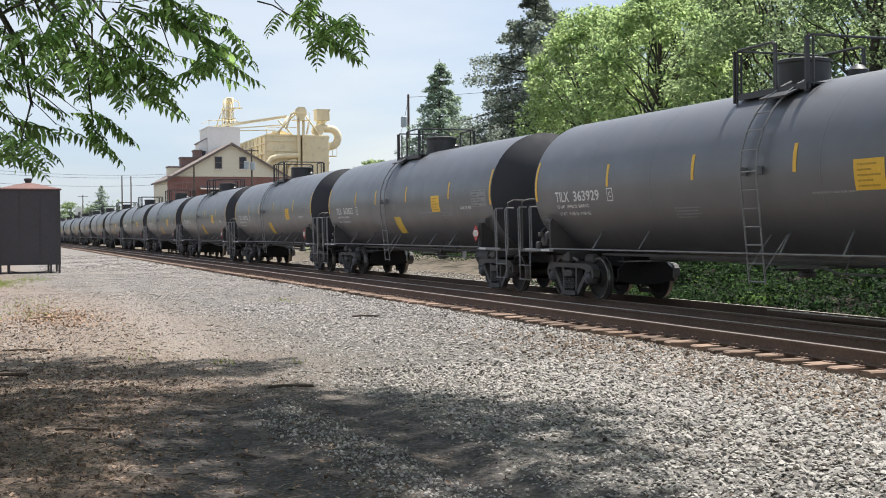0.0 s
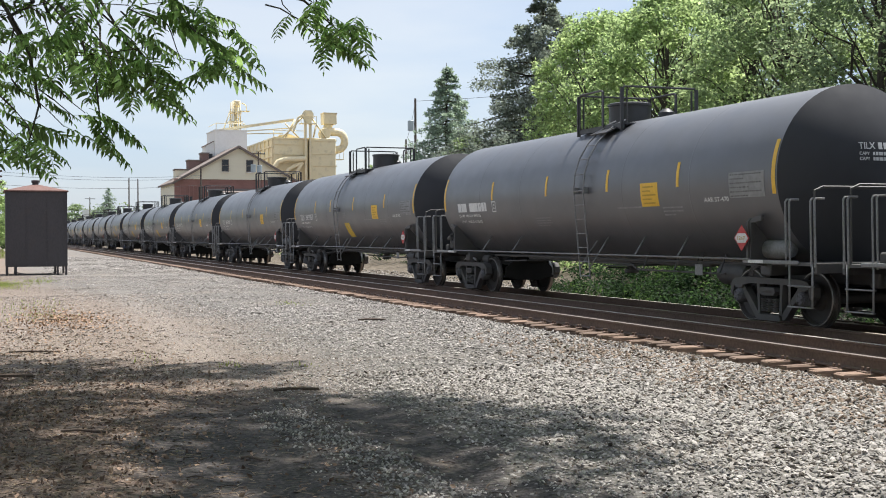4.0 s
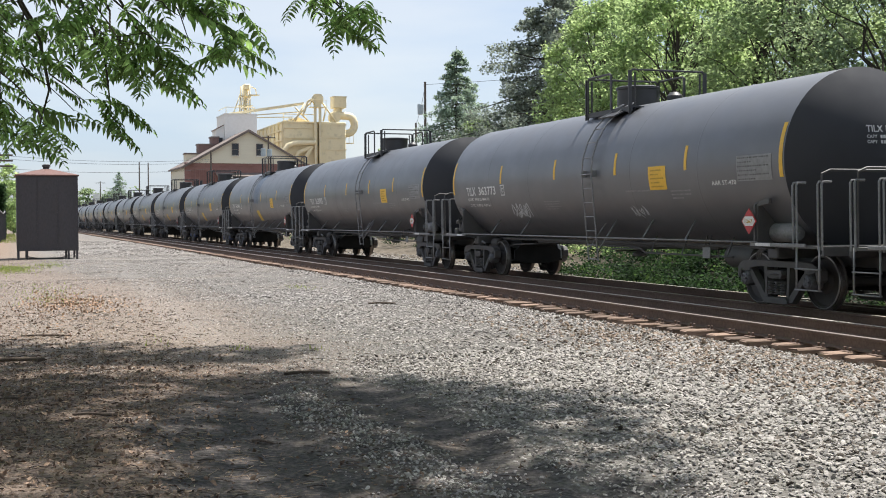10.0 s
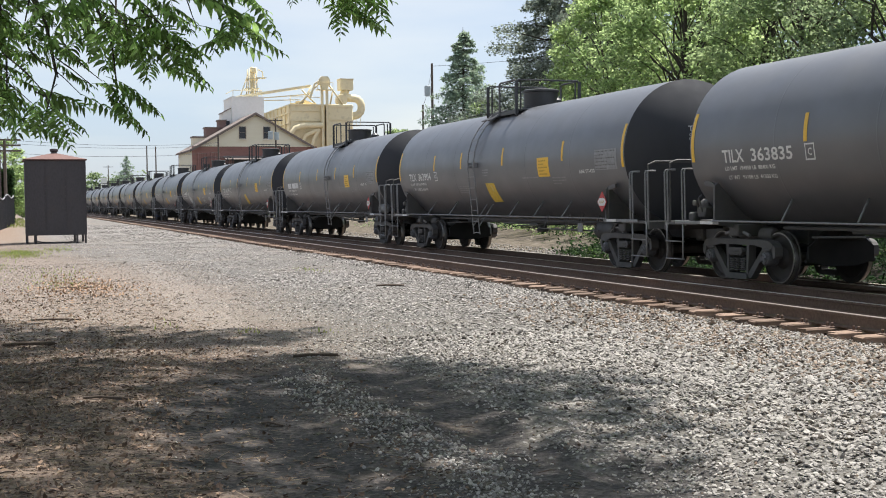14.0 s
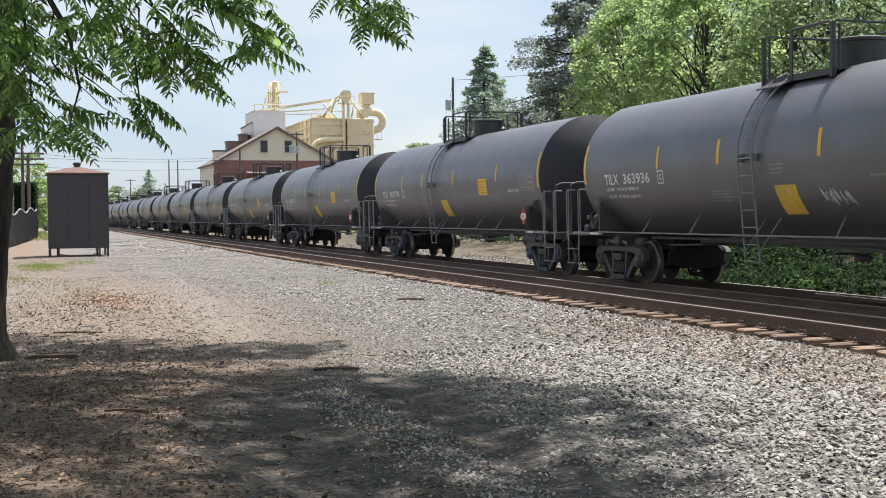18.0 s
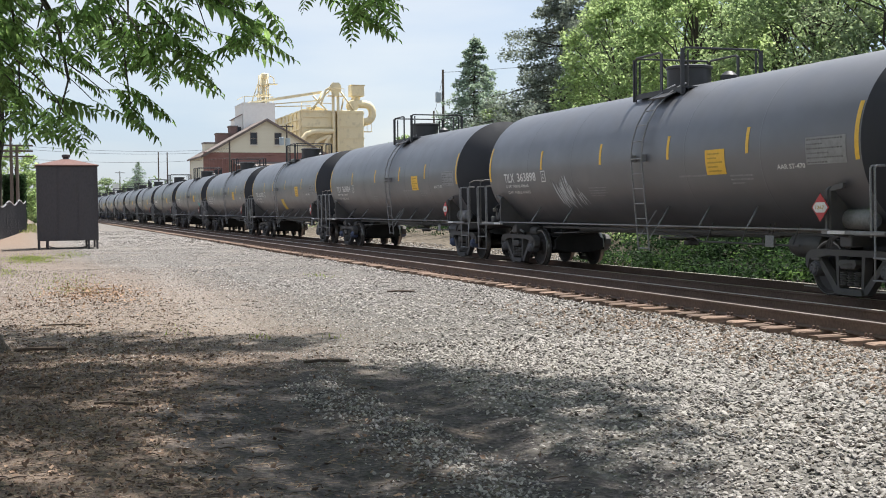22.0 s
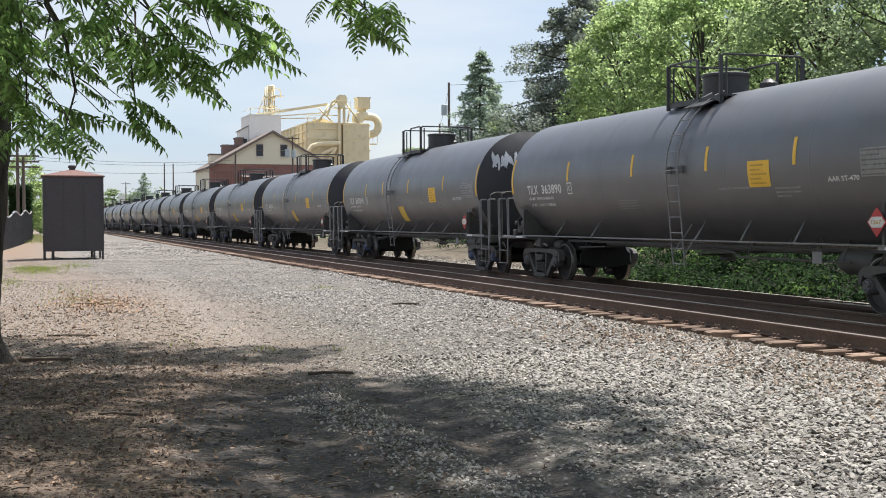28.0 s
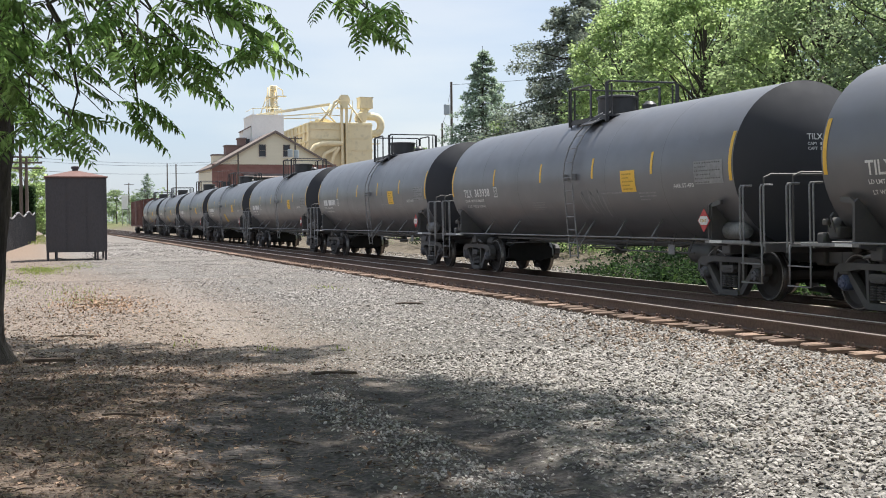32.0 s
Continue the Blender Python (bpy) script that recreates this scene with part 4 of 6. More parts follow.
    # long pipe rail low on each side, with slanted brackets to the shell
    for x in (-1, 1):
        part("side_rail", Shape().pipe([(x * 1.53, -7.0, 1.10), (x * 1.53, 7.0, 1.10)], 0.017), GREYRAIL, car, "thin grey pipe rail")
        for y in (-4.7, -3.1, -1.55, 2.98, 4.9):
            part("bracket", Shape().pipe([(x * 1.53, y, 1.10), (x * 1.17, y + 0.2, 1.47)], 0.018, 5), GREYRAIL, car)
    # ladder on each side
    for x in (-1, 1):
        lad = Shape()
        for y in (ly - 0.225, ly + 0.225):
            up = [(x * 1.46, y, 0.60), (x * 1.635, y, 2.45)]
            up += [(x * (R + 0.11) * math.cos(radians(a)), y, ZC + (R + 0.11) * math.sin(radians(a))) for a in (12, 25, 38, 50, 60, 68)]
            lad.pipe(up, 0.017)
            lad.box((x * 1.58, y, 2.45), (0.1, 0.05, 0.14))
        steps_at = [(x * (1.46 + 0.175 * (z - 0.60) / 1.85), z) for z in (0.64, 0.94, 1.24, 1.54, 1.84, 2.14, 2.44)]
        steps_at += [(x * (R + 0.11) * math.cos(radians(a)), ZC + (R + 0.11) * math.sin(radians(a))) for a in (12, 24, 36, 48, 60)]
        if x > 0:
            for px, pz in steps_at:
                lad.pipe([(px, ly - 0.225, pz), (px, ly + 0.225, pz)], 0.013, 5)
        for y in (ly - 0.225, ly + 0.225):
            lad.pipe([(x * 1.49, y, 0.80), (x * 1.12, y - 0.12, 1.40)], 0.016, 5)
        lad = part("ladder", lad, GREYRAIL if x < 0 else STEEL, car, "grey steel side ladder")
        if x < 0:
            for px, pz in steps_at:
                part("rung", RUNG, None, lad, at=(px, ly, pz))
    # top platform, railings and valve housing; the gap in the railing is at the ladder
    y0, y1 = (1.46, -0.64) if kind == "a" else (0.64, -1.46)
    top = Shape()
    top.box((0, (y0 + y1) / 2, 3.85), (1.78, y0 - y1, 0.035))
    for x in (-0.88, 0.88):
        top.box((x, (y0 + y1) / 2, 3.80), (0.05, y0 - y1, 0.09))
    for x in (-1.0, 1.0):
        top.box((x * 1.0, ly, 3.73), (0.34, 0.75, 0.025), Matrix.Rotation(x * radians(24), 3, "Y"))
    part("platform", top, BLACK, car, "black grating walkway on the tank top")
    for x in (-0.9, 0.9):
        g = Shape()
        for y in (0.57, -0.57):
            g.box((x, y, 4.16), (0.03, 0.075, 0.90))
        g.pipe([(x, 0.57, 4.58), (x, 0.50, 4.63), (x, -0.50, 4.63), (x, -0.57, 4.58)], 0.025)
        part("side_railing", g, BLACK, car)
    for y in (y0 - 0.04, y1 + 0.04):
        g = Shape()
        for x in (-0.9, 0.9):
            g.box((x, y, 4.16), (0.075, 0.04, 0.90))
        for x in (-0.78, 0.78):
            g.pipe([(x, y, 3.8), (x, y, 4.58)], 0.022)
        g.pipe([(-0.9, y, 4.56), (-0.84, y, 4.63), (0.84, y, 4.63), (0.9, y, 4.56)], 0.025)
        part("end_railing", g, BLACK, car)
    v = Shape()
    v.lathe([(0.50, 3.86), (0.50, 3.96), (0.46, 3.97), (0.46, 4.34), (0.49, 4.35), (0.49, 4.40), (0.44, 4.42), (0.001, 4.44)], "z", 22, (0, -0.12, 0))
    part("valve_housing", v, BLACK, car, "black round valve housing")
    part("relief_valve", Shape().lathe([(0.14, 3.86), (0.14, 4.05), (0.17, 4.06), (0.17, 4.14), (0.08, 4.22)], "z", 12, (0.35, y1 + 0.35, 0)), BLACK, car)
    # piping, brake gear and outlet below
    u = Shape()
    u.pipe([(-0.7, -6.0, 0.98), (-0.7, 6.0, 0.98)], 0.03)
    u.pipe([(0.5, -6.0, 0.9), (0.5, 6.0, 0.9)], 0.02)
    u.pipe([(-0.95, -5.4, 0.80), (-0.95, -2.2, 0.80), (-0.8, -1.6, 0.90), (-0.8, 0.6, 0.90)], 0.018)
    for y in (-5.2, -3.6, -2.4):
        u.pipe([(-0.95, y, 0.80), (-0.8, y, 1.15)], 0.016)
    part("brake_piping", u, STEEL, car)
    sk = Shape().box((-0.25, 0.4, 0.93), (0.12, 8.6, 0.10), chamfer=0.02).box((0.25, 0.4, 0.93), (0.12, 8.6, 0.10), chamfer=0.02)
    part("belly_skid", sk, STEEL, car)
    rs = Shape().lathe([(0.05, -5.75), (0.17, -5.7), (0.21, -5.6), (0.21, -4.95), (0.17, -4.85), (0.05, -4.8)], "y", 14, (-0.62, 0, 0.80))
    part("brake_reservoir", rs, STEEL, car)
    part("hanging_plate", Shape().box((-1.02, -4.62, 0.86), (0.012, 0.26, 0.20), chamfer=0.003), GREYRAIL, car, "pale stencilled steel plate")
    for y in (-4.55, -4.69):
        part("plate_hanger", Shape().rod((-1.02, y, 0.95), (-0.95, y, 1.18), 0.01, 5), STEEL, car)
    for y in (-1.9, 3.6):
        lv = Shape().box((-0.45, y, 0.88), (0.9, 0.06, 0.035), chamfer=0.008).rod((-0.85, y, 0.88), (-0.85, y + 1.4, 0.84), 0.018, 6)
        part("brake_lever", lv, STEEL, car)
    o = Shape()
    o.lathe([(0.13, 0.66), (0.16, 0.68), (0.16, 0.74), (0.11, 0.76), (0.11, 0.84), (0.20, 0.85), (0.20, 0.95)], "z", 14, (0, -0.2, 0))
    o.rod((0, -0.2, 0.78), (-0.75, -0.45, 0.80), 0.018, 6)
    part("bottom_outlet", o, STEEL, car)
    rv = Shape().lathe([(0.001, -7.6), (0.13, -7.55), (0.16, -7.45), (0.16, -6.95), (0.13, -6.85), (0.001, -6.8)], "y", 14, (-1.1, 0, 1.26))
    if kind == "b":
        part("air_reservoir", rv, GREYRAIL, car, "grey air reservoir")
    # hoses looped over one truck, a pale brake lever over the other
    for i in range(3):
        arc = [(-1.0 - 0.06 * i, -6.45 - 0.14 * i + 0.24 * math.cos(radians(a)), 0.80 + 0.20 * math.sin(radians(a))) for a in range(0, 181, 30)]
        part("hose_loop", Shape().pipe(arc, 0.017, 5), CAST, car)
    part("brake_lever", Shape().pipe([(-1.02, 7.35, 0.86), (-1.05, 7.0, 0.93), (-1.05, 6.8, 0.91), (-1.0, 6.62, 0.84)], 0.03, 6), GREYRAIL, car, "pale worn brake lever")
    part("brake_cylinder", Shape().lathe([(0.09, 6.2), (0.12, 6.25), (0.12, 6.55), (0.06, 6.6)], "y", 12, (-0.75, 0, 0.86)), CAST, car)
    for k in (-1, 1):
        # added black plate with rigging rod, fills the shaded space inside the truck
        tl = Shape().prism([(-0.66, 0.42), (-0.66, 0.66), (-0.3, 0.95), (0.3, 0.95), (0.66, 0.66), (0.66, 0.42), (0.3, 0.33), (-0.3, 0.33)], k * 5.36, k * 5.42, "y").box((0.2, k * 5.45, 0.84), (0.5, 0.3, 0.16), chamfer=0.03).rod((-0.7, k * 5.4, 0.42), (0.7, k * 5.4, 0.42), 0.035, 8)
        part("brake_rigging", tl, GRIME_SHADE, car)
    ks = Shape()
    ks.box((-1.15, 7.75, 1.25), (0.3, 0.28, 0.2), chamfer=0.03)
    ks.box((-1.25, 8.05, 1.16), (0.16, 0.22, 0.18), chamfer=0.03)
    ks.pipe([(-1.25, 7.95, 1.25), (-1.25, 7.92, 1.4), (-1.2, 8.0, 1.44)], 0.018)
    ks.lathe([(0.09, 7.85), (0.12, 7.9), (0.12, 8.1), (0.07, 8.16)], "y", 10, (-1.0, 0, 1.38))
    ks.pipe([(-1.0, 8.1, 1.38), (-1.0, 8.3, 1.42), (-0.9, 8.35, 1.15)], 0.02)
    ks.box((-1.28, 7.95, 1.42), (0.10, 0.14, 0.10), chamfer=0.02)
    ks.pipe([(-1.3, 7.7, 1.25), (-1.35, 7.75, 1.5), (-1.2, 7.9, 1.56)], 0.02)
    part("brake_valve", ks, CAST, car)
    # reflective stripes
    for y in (7.66, -7.66):
        stick("end_stripe", patch(0.1, drop(3.045, 2.165), 1, 10), y + 0.05, 2.165, YELLOW, car, "amber reflective strip")
    for y in (4.26, 1.97, -1.1, -4.73) if kind == "a" else (4.24, 1.03, -1.93, -4.70):
        stick("stripe", patch(0.095, drop(2.835, 2.385), 1, 6), y + 0.047, 2.385, YELLOW, car, "amber reflective strip")
    # notices
    q = stick("notice", patch(0.66, drop(2.50, 2.05), 2, 6), -3.32, 2.05, YELLOW, car, "yellow square notice")
    stick("print", bars((0.42, 0.3, 0.5, 0.34, 0.46), 0.028, 0.078, seed=4), -3.40, 2.10, INK, q, lift=0.007)
    if kind == "a":
        stick("sheet_notice", patch(0.62, drop(1.96, 1.465), 2, 6), 0.28, 1.465, YELLOW2, car, "yellow stencilled panel")
        stick("lettering", bars((0.42, 0.4, 0.36), 0.035, 0.07, seed=5), 0.33, 2.15, GREYINK, car)
    stick("lettering", bars((0.86, 0.8, 0.86, 0.7), 0.026, 0.062, seed=6), (2.43 if kind == "a" else 1.8), 1.72, GREYINK, car)
    stick("lettering", bars((1.02,), 0.035, 0.07, seed=7), -2.3, 2.03, GREYINK, car)
    stick("lettering", bars((0.72, 0.7, 0.4), 0.03, 0.07, seed=8), -4.08, 1.87, GREYINK, car)
    stick("lettering", letters("LD LMT  194900 LB  88400 KG", 0.075, 1.5), 6.66, 1.985, WHITE, car)
    stick("lettering", letters("LT WT   91100 LB  41300 KG", 0.075, 1.45), 6.62, 1.83, WHITE, car)
    # small lettering on the head that faces the camera
    for text, w, h, z in (("TILX", 0.31, 0.11, 2.875), ("CAPY", 0.19, 0.055, 2.775), ("CAPY", 0.19, 0.055, 2.69)):
        co, fs = letters(text, h, w)
        head = Shape().raw([(-0.29 + p[0], -(7.755 + dish_height(-0.29 + p[0], z + p[1] - ZC)) - 0.004, z + p[1]) for p in co], fs)
        tagged(part("head_lettering", head, WHITE, car), kind="stuff")
    for w, h, z, x0 in ((0.5, 0.11, 2.875, 0.08), (0.32, 0.055, 2.775, -0.04), (0.32, 0.055, 2.69, -0.04)):
        co, fs = bars((w,), h, 0.1, 0.25, 31)
        head = Shape().raw([(x0 + p[0], -(7.755 + dish_height(x0 + p[0], z + p[1] - ZC)) - 0.004, z + p[1]) for p in co], fs)
        tagged(part("head_lettering", head, WHITE, car), kind="stuff")
    d = stick("data_panel", patch(1.02, drop(2.56, 2.13), 2, 6), -6.38, 2.13, PANEL, car, "pale grey lined data panel")
    stick("print", bars((0.9, 0.4, 0.9, 0.55, 0.9, 0.5), 0.022, 0.072, gap=1.2, seed=9), -6.42, 2.15, STEEL, d, lift=0.007)
    stick("lettering", letters("AAR ST-470", 0.085, 0.78), -5.55, 2.08, WHITE, car)
    # mark in a frame beside the number
    fr = [(0, 0, 0), (0.25, 0, 0), (0.25, 0.27, 0), (0, 0.27, 0), (0.025, 0.025, 0), (0.225, 0.025, 0), (0.225, 0.245, 0), (0.025, 0.245, 0)]
    stick("framed_mark", (fr, [(0, 1, 5, 4), (1, 2, 6, 5), (2, 3, 7, 6), (3, 0, 4, 7)]), 4.29, 2.09, WHITE, car)
    stick("framed_letter", letters("C", 0.12, 0.1), 4.21, 2.165, WHITE, car)
    # hazard placards
    pl = Shape()
    pl.prism([(-6.62, 1.45), (-6.84, 1.67), (-7.06, 1.45), (-6.84, 1.23)], -1.575, -1.567)
    pl = part("placard", pl, RED, car, "red diamond hazard placard")
    wp = Shape().prism([(-6.65, 1.45), (-6.73, 1.53), (-6.95, 1.53), (-7.03, 1.45), (-6.95, 1.37), (-6.73, 1.37)], -1.580, -1.576)
    part("placard_band", wp, WHITE, pl)
    co, fs = letters("1267", 0.06, 0.22)
    part("placard_number", Shape().raw([(-1.583, -6.73 - p[0], 1.42 + p[1]) for p in co], fs), INK, pl)
    return car


def mark_car(car, number):
    """Reporting mark and number, and the small lettering on the tank head."""
    if number:
        stick("reporting_mark", letters("TILX", 0.225, 0.66), 6.68, 2.12, WHITE, car, "white stencilled reporting mark")
        stick("car_number", letters(number, 0.225, 1.18), 5.80, 2.12, WHITE, car, "white stencilled car number")
    else:
        stick("reporting_mark", bars((0.62,), 0.225, 0.3, 0.12, 21), 6.68, 2.12, WHITE, car)
        stick("car_number", bars((1.18,), 0.225, 0.3, 0.12, 22), 5.85, 2.12, WHITE, car)


TAGPAINT = mat("white_spray_paint", (0.60, 0.62, 0.64), (0.42, 0.44, 0.46), rough=0.6, scale=4, fine=30, amount=0.5, bump=0.0)
# colour of a sky reflection, painted on one shell
SKY_SHEEN = mat("blue_grey_sheen_paint", (0.17, 0.205, 0.26), (0.11, 0.132, 0.165), rough=0.5, scale=1.2, fine=12, amount=0.5, bump=0.0)
TEAL = mat("teal_spray_paint", (0.10, 0.42, 0.42), (0.06, 0.30, 0.31), rough=0.6, scale=4, fine=30, amount=0.5, bump=0.0)


def scribble(seed, width, height, strokes, thick, lean=0.3):
    """Illegible sprayed strokes: leaning loops and zigzags as flat ribbons."""
    rnd = random.Random(seed)
    pts, fs = [], []
    for i in range(strokes):
        x0 = width * i / strokes
        ctrl = [Vector((x0 + rnd.uniform(0, 1.1) * width / strokes, height * (rnd.uniform(0.65, 1.0) if j % 2 else rnd.uniform(0.0, 0.4)))) for j in range(rnd.randint(3, 5))]
        line = []
        for j in range(len(ctrl) - 1):
            a, b = ctrl[j], ctrl[j + 1]
            bow = Vector((rnd.uniform(-0.3, 0.3) * width / strokes, 0))
            line += [a.lerp(b, u / 5) + bow * math.sin(math.pi * u / 5) for u in range(5)]
        line.append(ctrl[-1])
        for j, p in enumerate(line):
            d = (line[min(j + 1, len(line) - 1)] - line[max(j - 1, 0)]).normalized()
            w = thick * (0.5 if j in (0, len(line) - 1) else 1) * rnd.uniform(0.8, 1.1)
            n = Vector((-d.y, d.x)) * w / 2
            for q in (p + n, p - n):
                pts.append((q.x + lean * (height - q.y), q.y, 0))
            if j:
                k = len(pts) - 4
                fs.append((k, k + 1, k + 3, k + 2))
    return pts, fs


def scrawl(width, height, thick, strokes):
    """Sprayed letters as ribbons along smoothed strokes in a unit box."""
    pts, fs = [], []
    for st in strokes:
        c = [Vector((x * width, y * height)) for x, y in st]
        line = []
        for j in range(len(c) - 1):
            p0, p1, p2, p3 = c[max(j - 1, 0)], c[j], c[j + 1], c[min(j + 2, len(c) - 1)]
            for u in (0, 0.25, 0.5, 0.75):
                line.append(0.5 * (2 * p1 + (p2 - p0) * u + (2 * p0 - 5 * p1 + 4 * p2 - p3) * u * u + (3 * p1 - p0 - 3 * p2 + p3) * u ** 3))
        line.append(c[-1])
        for j, p in enumerate(line):
            d = (line[min(j + 1, len(line) - 1)] - line[max(j - 1, 0)]).normalized()
            n = Vector((-d.y, d.x)) * thick / 2
            pts += [(q.x, q.y, 0) for q in (p + n, p - n)]
            if j:
                k = len(pts) - 4
                fs.append((k, k + 1, k + 3, k + 2))
    return pts, fs


GHIS = (((0.24, 0.85), (0.08, 0.95), (0.0, 0.55), (0.1, 0.12), (0.24, 0.3), (0.24, 0.52), (0.05, 0.5)), ((0.33, 0.95), (0.34, 0.1)), ((0.34, 0.45), (0.42, 0.58), (0.46, 0.1)),
        ((0.5, 0.92), (0.66, 0.92)), ((0.58, 0.9), (0.57, 0.1)), ((0.5, 0.06), (0.65, 0.08)), ((0.86, 0.85), (0.74, 0.95), (0.72, 0.65), (0.88, 0.42), (0.84, 0.1), (0.7, 0.16)), ((0.97, 0.08), (1.0, 0.12)))
LOOPS = (((0.0, 0.2), (0.12, 0.9), (0.2, 0.4), (0.08, 0.15), (0.3, 0.6), (0.36, 0.95), (0.42, 0.2), (0.3, 0.3), (0.55, 0.5), (0.6, 0.9), (0.5, 0.7), (0.66, 0.15), (0.75, 0.8), (0.82, 0.5), (0.7, 0.3), (0.95, 0.95), (1.0, 0.1)),
         ((0.18, 0.75), (0.28, 0.05), (0.48, 0.35), (0.58, 0.1)), ((0.62, 0.6), (0.78, 0.05), (0.9, 0.4), (0.88, 0.8)))


# car: seed, width, height, strokes, line width, y, z, paint
TAGS = {9: ((LOOPS, 1.3, 0.5, 0, 0.045, 3.85, 1.85, TAGPAINT),), 12: ((LOOPS, 1.1, 0.42, 0, 0.038, 3.9, 1.53, TAGPAINT), (12, 0.7, 0.35, 4, 0.03, -2.2, 1.5, TAGPAINT)),
        20: ((3, 0.95, 0.85, 9, 0.10, 4.4, 1.35, TAGPAINT), (LOOPS, 0.42, 0.26, 0, 0.028, -0.3, 1.7, TAGPAINT), (GHIS, 1.0, 0.46, 0, 0.04, -2.0, 1.52, TAGPAINT), (LOOPS, 1.05, 0.46, 0, 0.042, -4.45, 1.52, TAGPAINT)),
        21: ((7, 0.75, 0.38, 5, 0.03, -0.95, 1.6, TAGPAINT), (8, 0.6, 0.35, 6, 0.03, -2.6, 1.6, GREYINK)),
        26: ((9, 0.95, 0.85, 9, 0.04, 3.75, 1.45, TAGPAINT), (10, 0.4, 0.5, 3, 0.025, 2.6, 1.5, TAGPAINT)),
        30: ((11, 0.95, 0.5, 6, 0.10, -5.35, 1.6, TEAL), (13, 0.2, 0.2, 2, 0.1, -5.5, 2.25, TEAL)), 38: ((14, 1.2, 0.8, 7, 0.03, -1.05, 1.5, GREYINK),)}


NUMBERS = {0: "363929", 1: "363852", 2: "363902", 3: "363886", 4: "363934", 6: "363957", 7: "363768", 8: "363819", 9: "363894", 10: "363831", 11: "363803",
           12: "363773", 13: "363785", 14: "363844", 15: "363836", 16: "363835", 17: "363904", 19: "363783", 20: "363857", 21: "363936", 22: "363798",
           23: "363859", 24: "363795", 25: "363805", 26: "363898", 27: "363804", 28: "363922", 29: "363926", 30: "363807", 32: "363944", 33: "363890",
           34: "363814", 35: "363856", 36: "363939", 37: "363921", 38: "363938"}
KIND_B = {-1, 0, 5, 7, 8, 12, 13, 18, 25, 26, 27, 29, 30, 31, 33, 38, 39, 40, 42}
BLUE = {15, 22, 27, 36, 37, 34, 11}
FIRST, LAST = -1, 44
TRAIN = {}


def make_train():
    masters = {}
    for k in range(FIRST, LAST + 1):
        kind, blue = ("b" if k in KIND_B else "a"), k in BLUE
        if (kind, blue) not in masters:
            car = masters[kind, blue] = tank_car(kind)
            for y in (-6.9, 6.9):
                make_bogie(car, y, blue)
        else:
            TRAIN[k] = (kind, blue)
            continue
        TRAIN[k] = car
    for k, c in list(TRAIN.items()):
        if isinstance(c, tuple):
            TRAIN[k] = copy_thing(masters[c], pose(0, 0, 0))
    for k, car in TRAIN.items():
        mark_car(car, NUMBERS.get(k))
        for seed, w, h, n, thick, y, z, paint in TAGS.get(k, ()):
            tagged(stick("sprayed_tag", scribble(seed, w, h, n, thick) if n else scrawl(w, h, thick, seed), y, z, paint, car, "sprayed scrawl", 0.006), kind="stuff")
        # bluish reflection beside the ladder, laid on as a coloured patch
        if k == 14:
            stick("faded_patch", patch(1.15, drop(3.75, 2.3), 4, 12), 0.62, 2.3, SKY_SHEEN, car, "bluish sky reflection painted on the shell", 0.003)
        if k == 34:
            co, fs = scribble(21, 0.95, 0.55, 8, 0.065, -0.1)
            head = Shape().raw([(-1.12 + p[0], -(7.755 + dish_height(-1.12 + p[0], 2.86 + p[1] - ZC)) - 0.006, 2.86 + p[1]) for p in co], fs)
            tagged(part("sprayed_tag", head, TAGPAINT, car, "white sprayed scrawl on the head"), kind="stuff")
        tagged(car, "matte black railway tank car with amber strips and white lettering", "tank car", "tank cars of the train")


make_train()

# ---- the last car ----
RUSTRED = mat("rusty_red_paint", (0.17, 0.06, 0.045), (0.09, 0.035, 0.028), rough=0.75, scale=1.2, fine=12, bump=0.1, third=(0.22, 0.11, 0.07), stretch=(1, 1, 0.4))


def boxcar():
    car = empty("boxcar", label="rusty red boxcar at the end of the train", category="boxcar")
    tagged(car, "rusty red boxcar coupled behind the tank cars", "boxcar")
    b = Shape()
    b.box((0, 0, 2.52), (2.95, 16.6, 2.9), chamfer=0.03)
    part("body", b, RUSTRED, car)
    r = Shape().prism([(-1.52, 3.97), (1.52, 3.97), (0.8, 4.12), (0, 4.17), (-0.8, 4.12)], -8.32, 8.32, "y")
    part("roof", r, RUSTRED, car)
    for x in (-1.49, 1.49):
        for i in range(14):
            y = -7.8 + i * 1.2
            if abs(y) > 1.3:
                part("side_rib", Shape().box((x, y, 2.5), (0.07, 0.12, 2.85), chamfer=0.02), RUSTRED, car)
        d = part("sliding_door", Shape().box((x * 1.02, 0, 2.5), (0.06, 2.5, 2.7), chamfer=0.02), RUSTRED, car)
        part("door_bar", Shape().rod((x * 1.045, -0.5, 1.2), (x * 1.045, -0.5, 3.8), 0.03), STEEL, d)
        part("side_sill", Shape().box((x * 0.99, 0, 1.0), (0.1, 16.6, 0.2)), RUSTRED, car)
    for k in (-1, 1):
        for z in (1.7, 2.3, 2.9, 3.5):
            part("end_corrugation", Shape().rod((-1.4, k * 8.32, z), (1.4, k * 8.32, z), 0.06), RUSTRED, car)
        part("coupler", Shape().box((0, k * 8.75, 0.84), (0.2, 0.8, 0.25), chamfer=0.03), CAST, car)
        part("end_ladder", Shape().pipe([(-1.3, k * 8.42, 0.7), (-1.3, k * 8.42, 3.9)], 0.025).pipe([(-0.9, k * 8.42, 0.7), (-0.9, k * 8.42, 3.9)], 0.025), STEEL, car)
        make_bogie(car, k * 6.4, False)
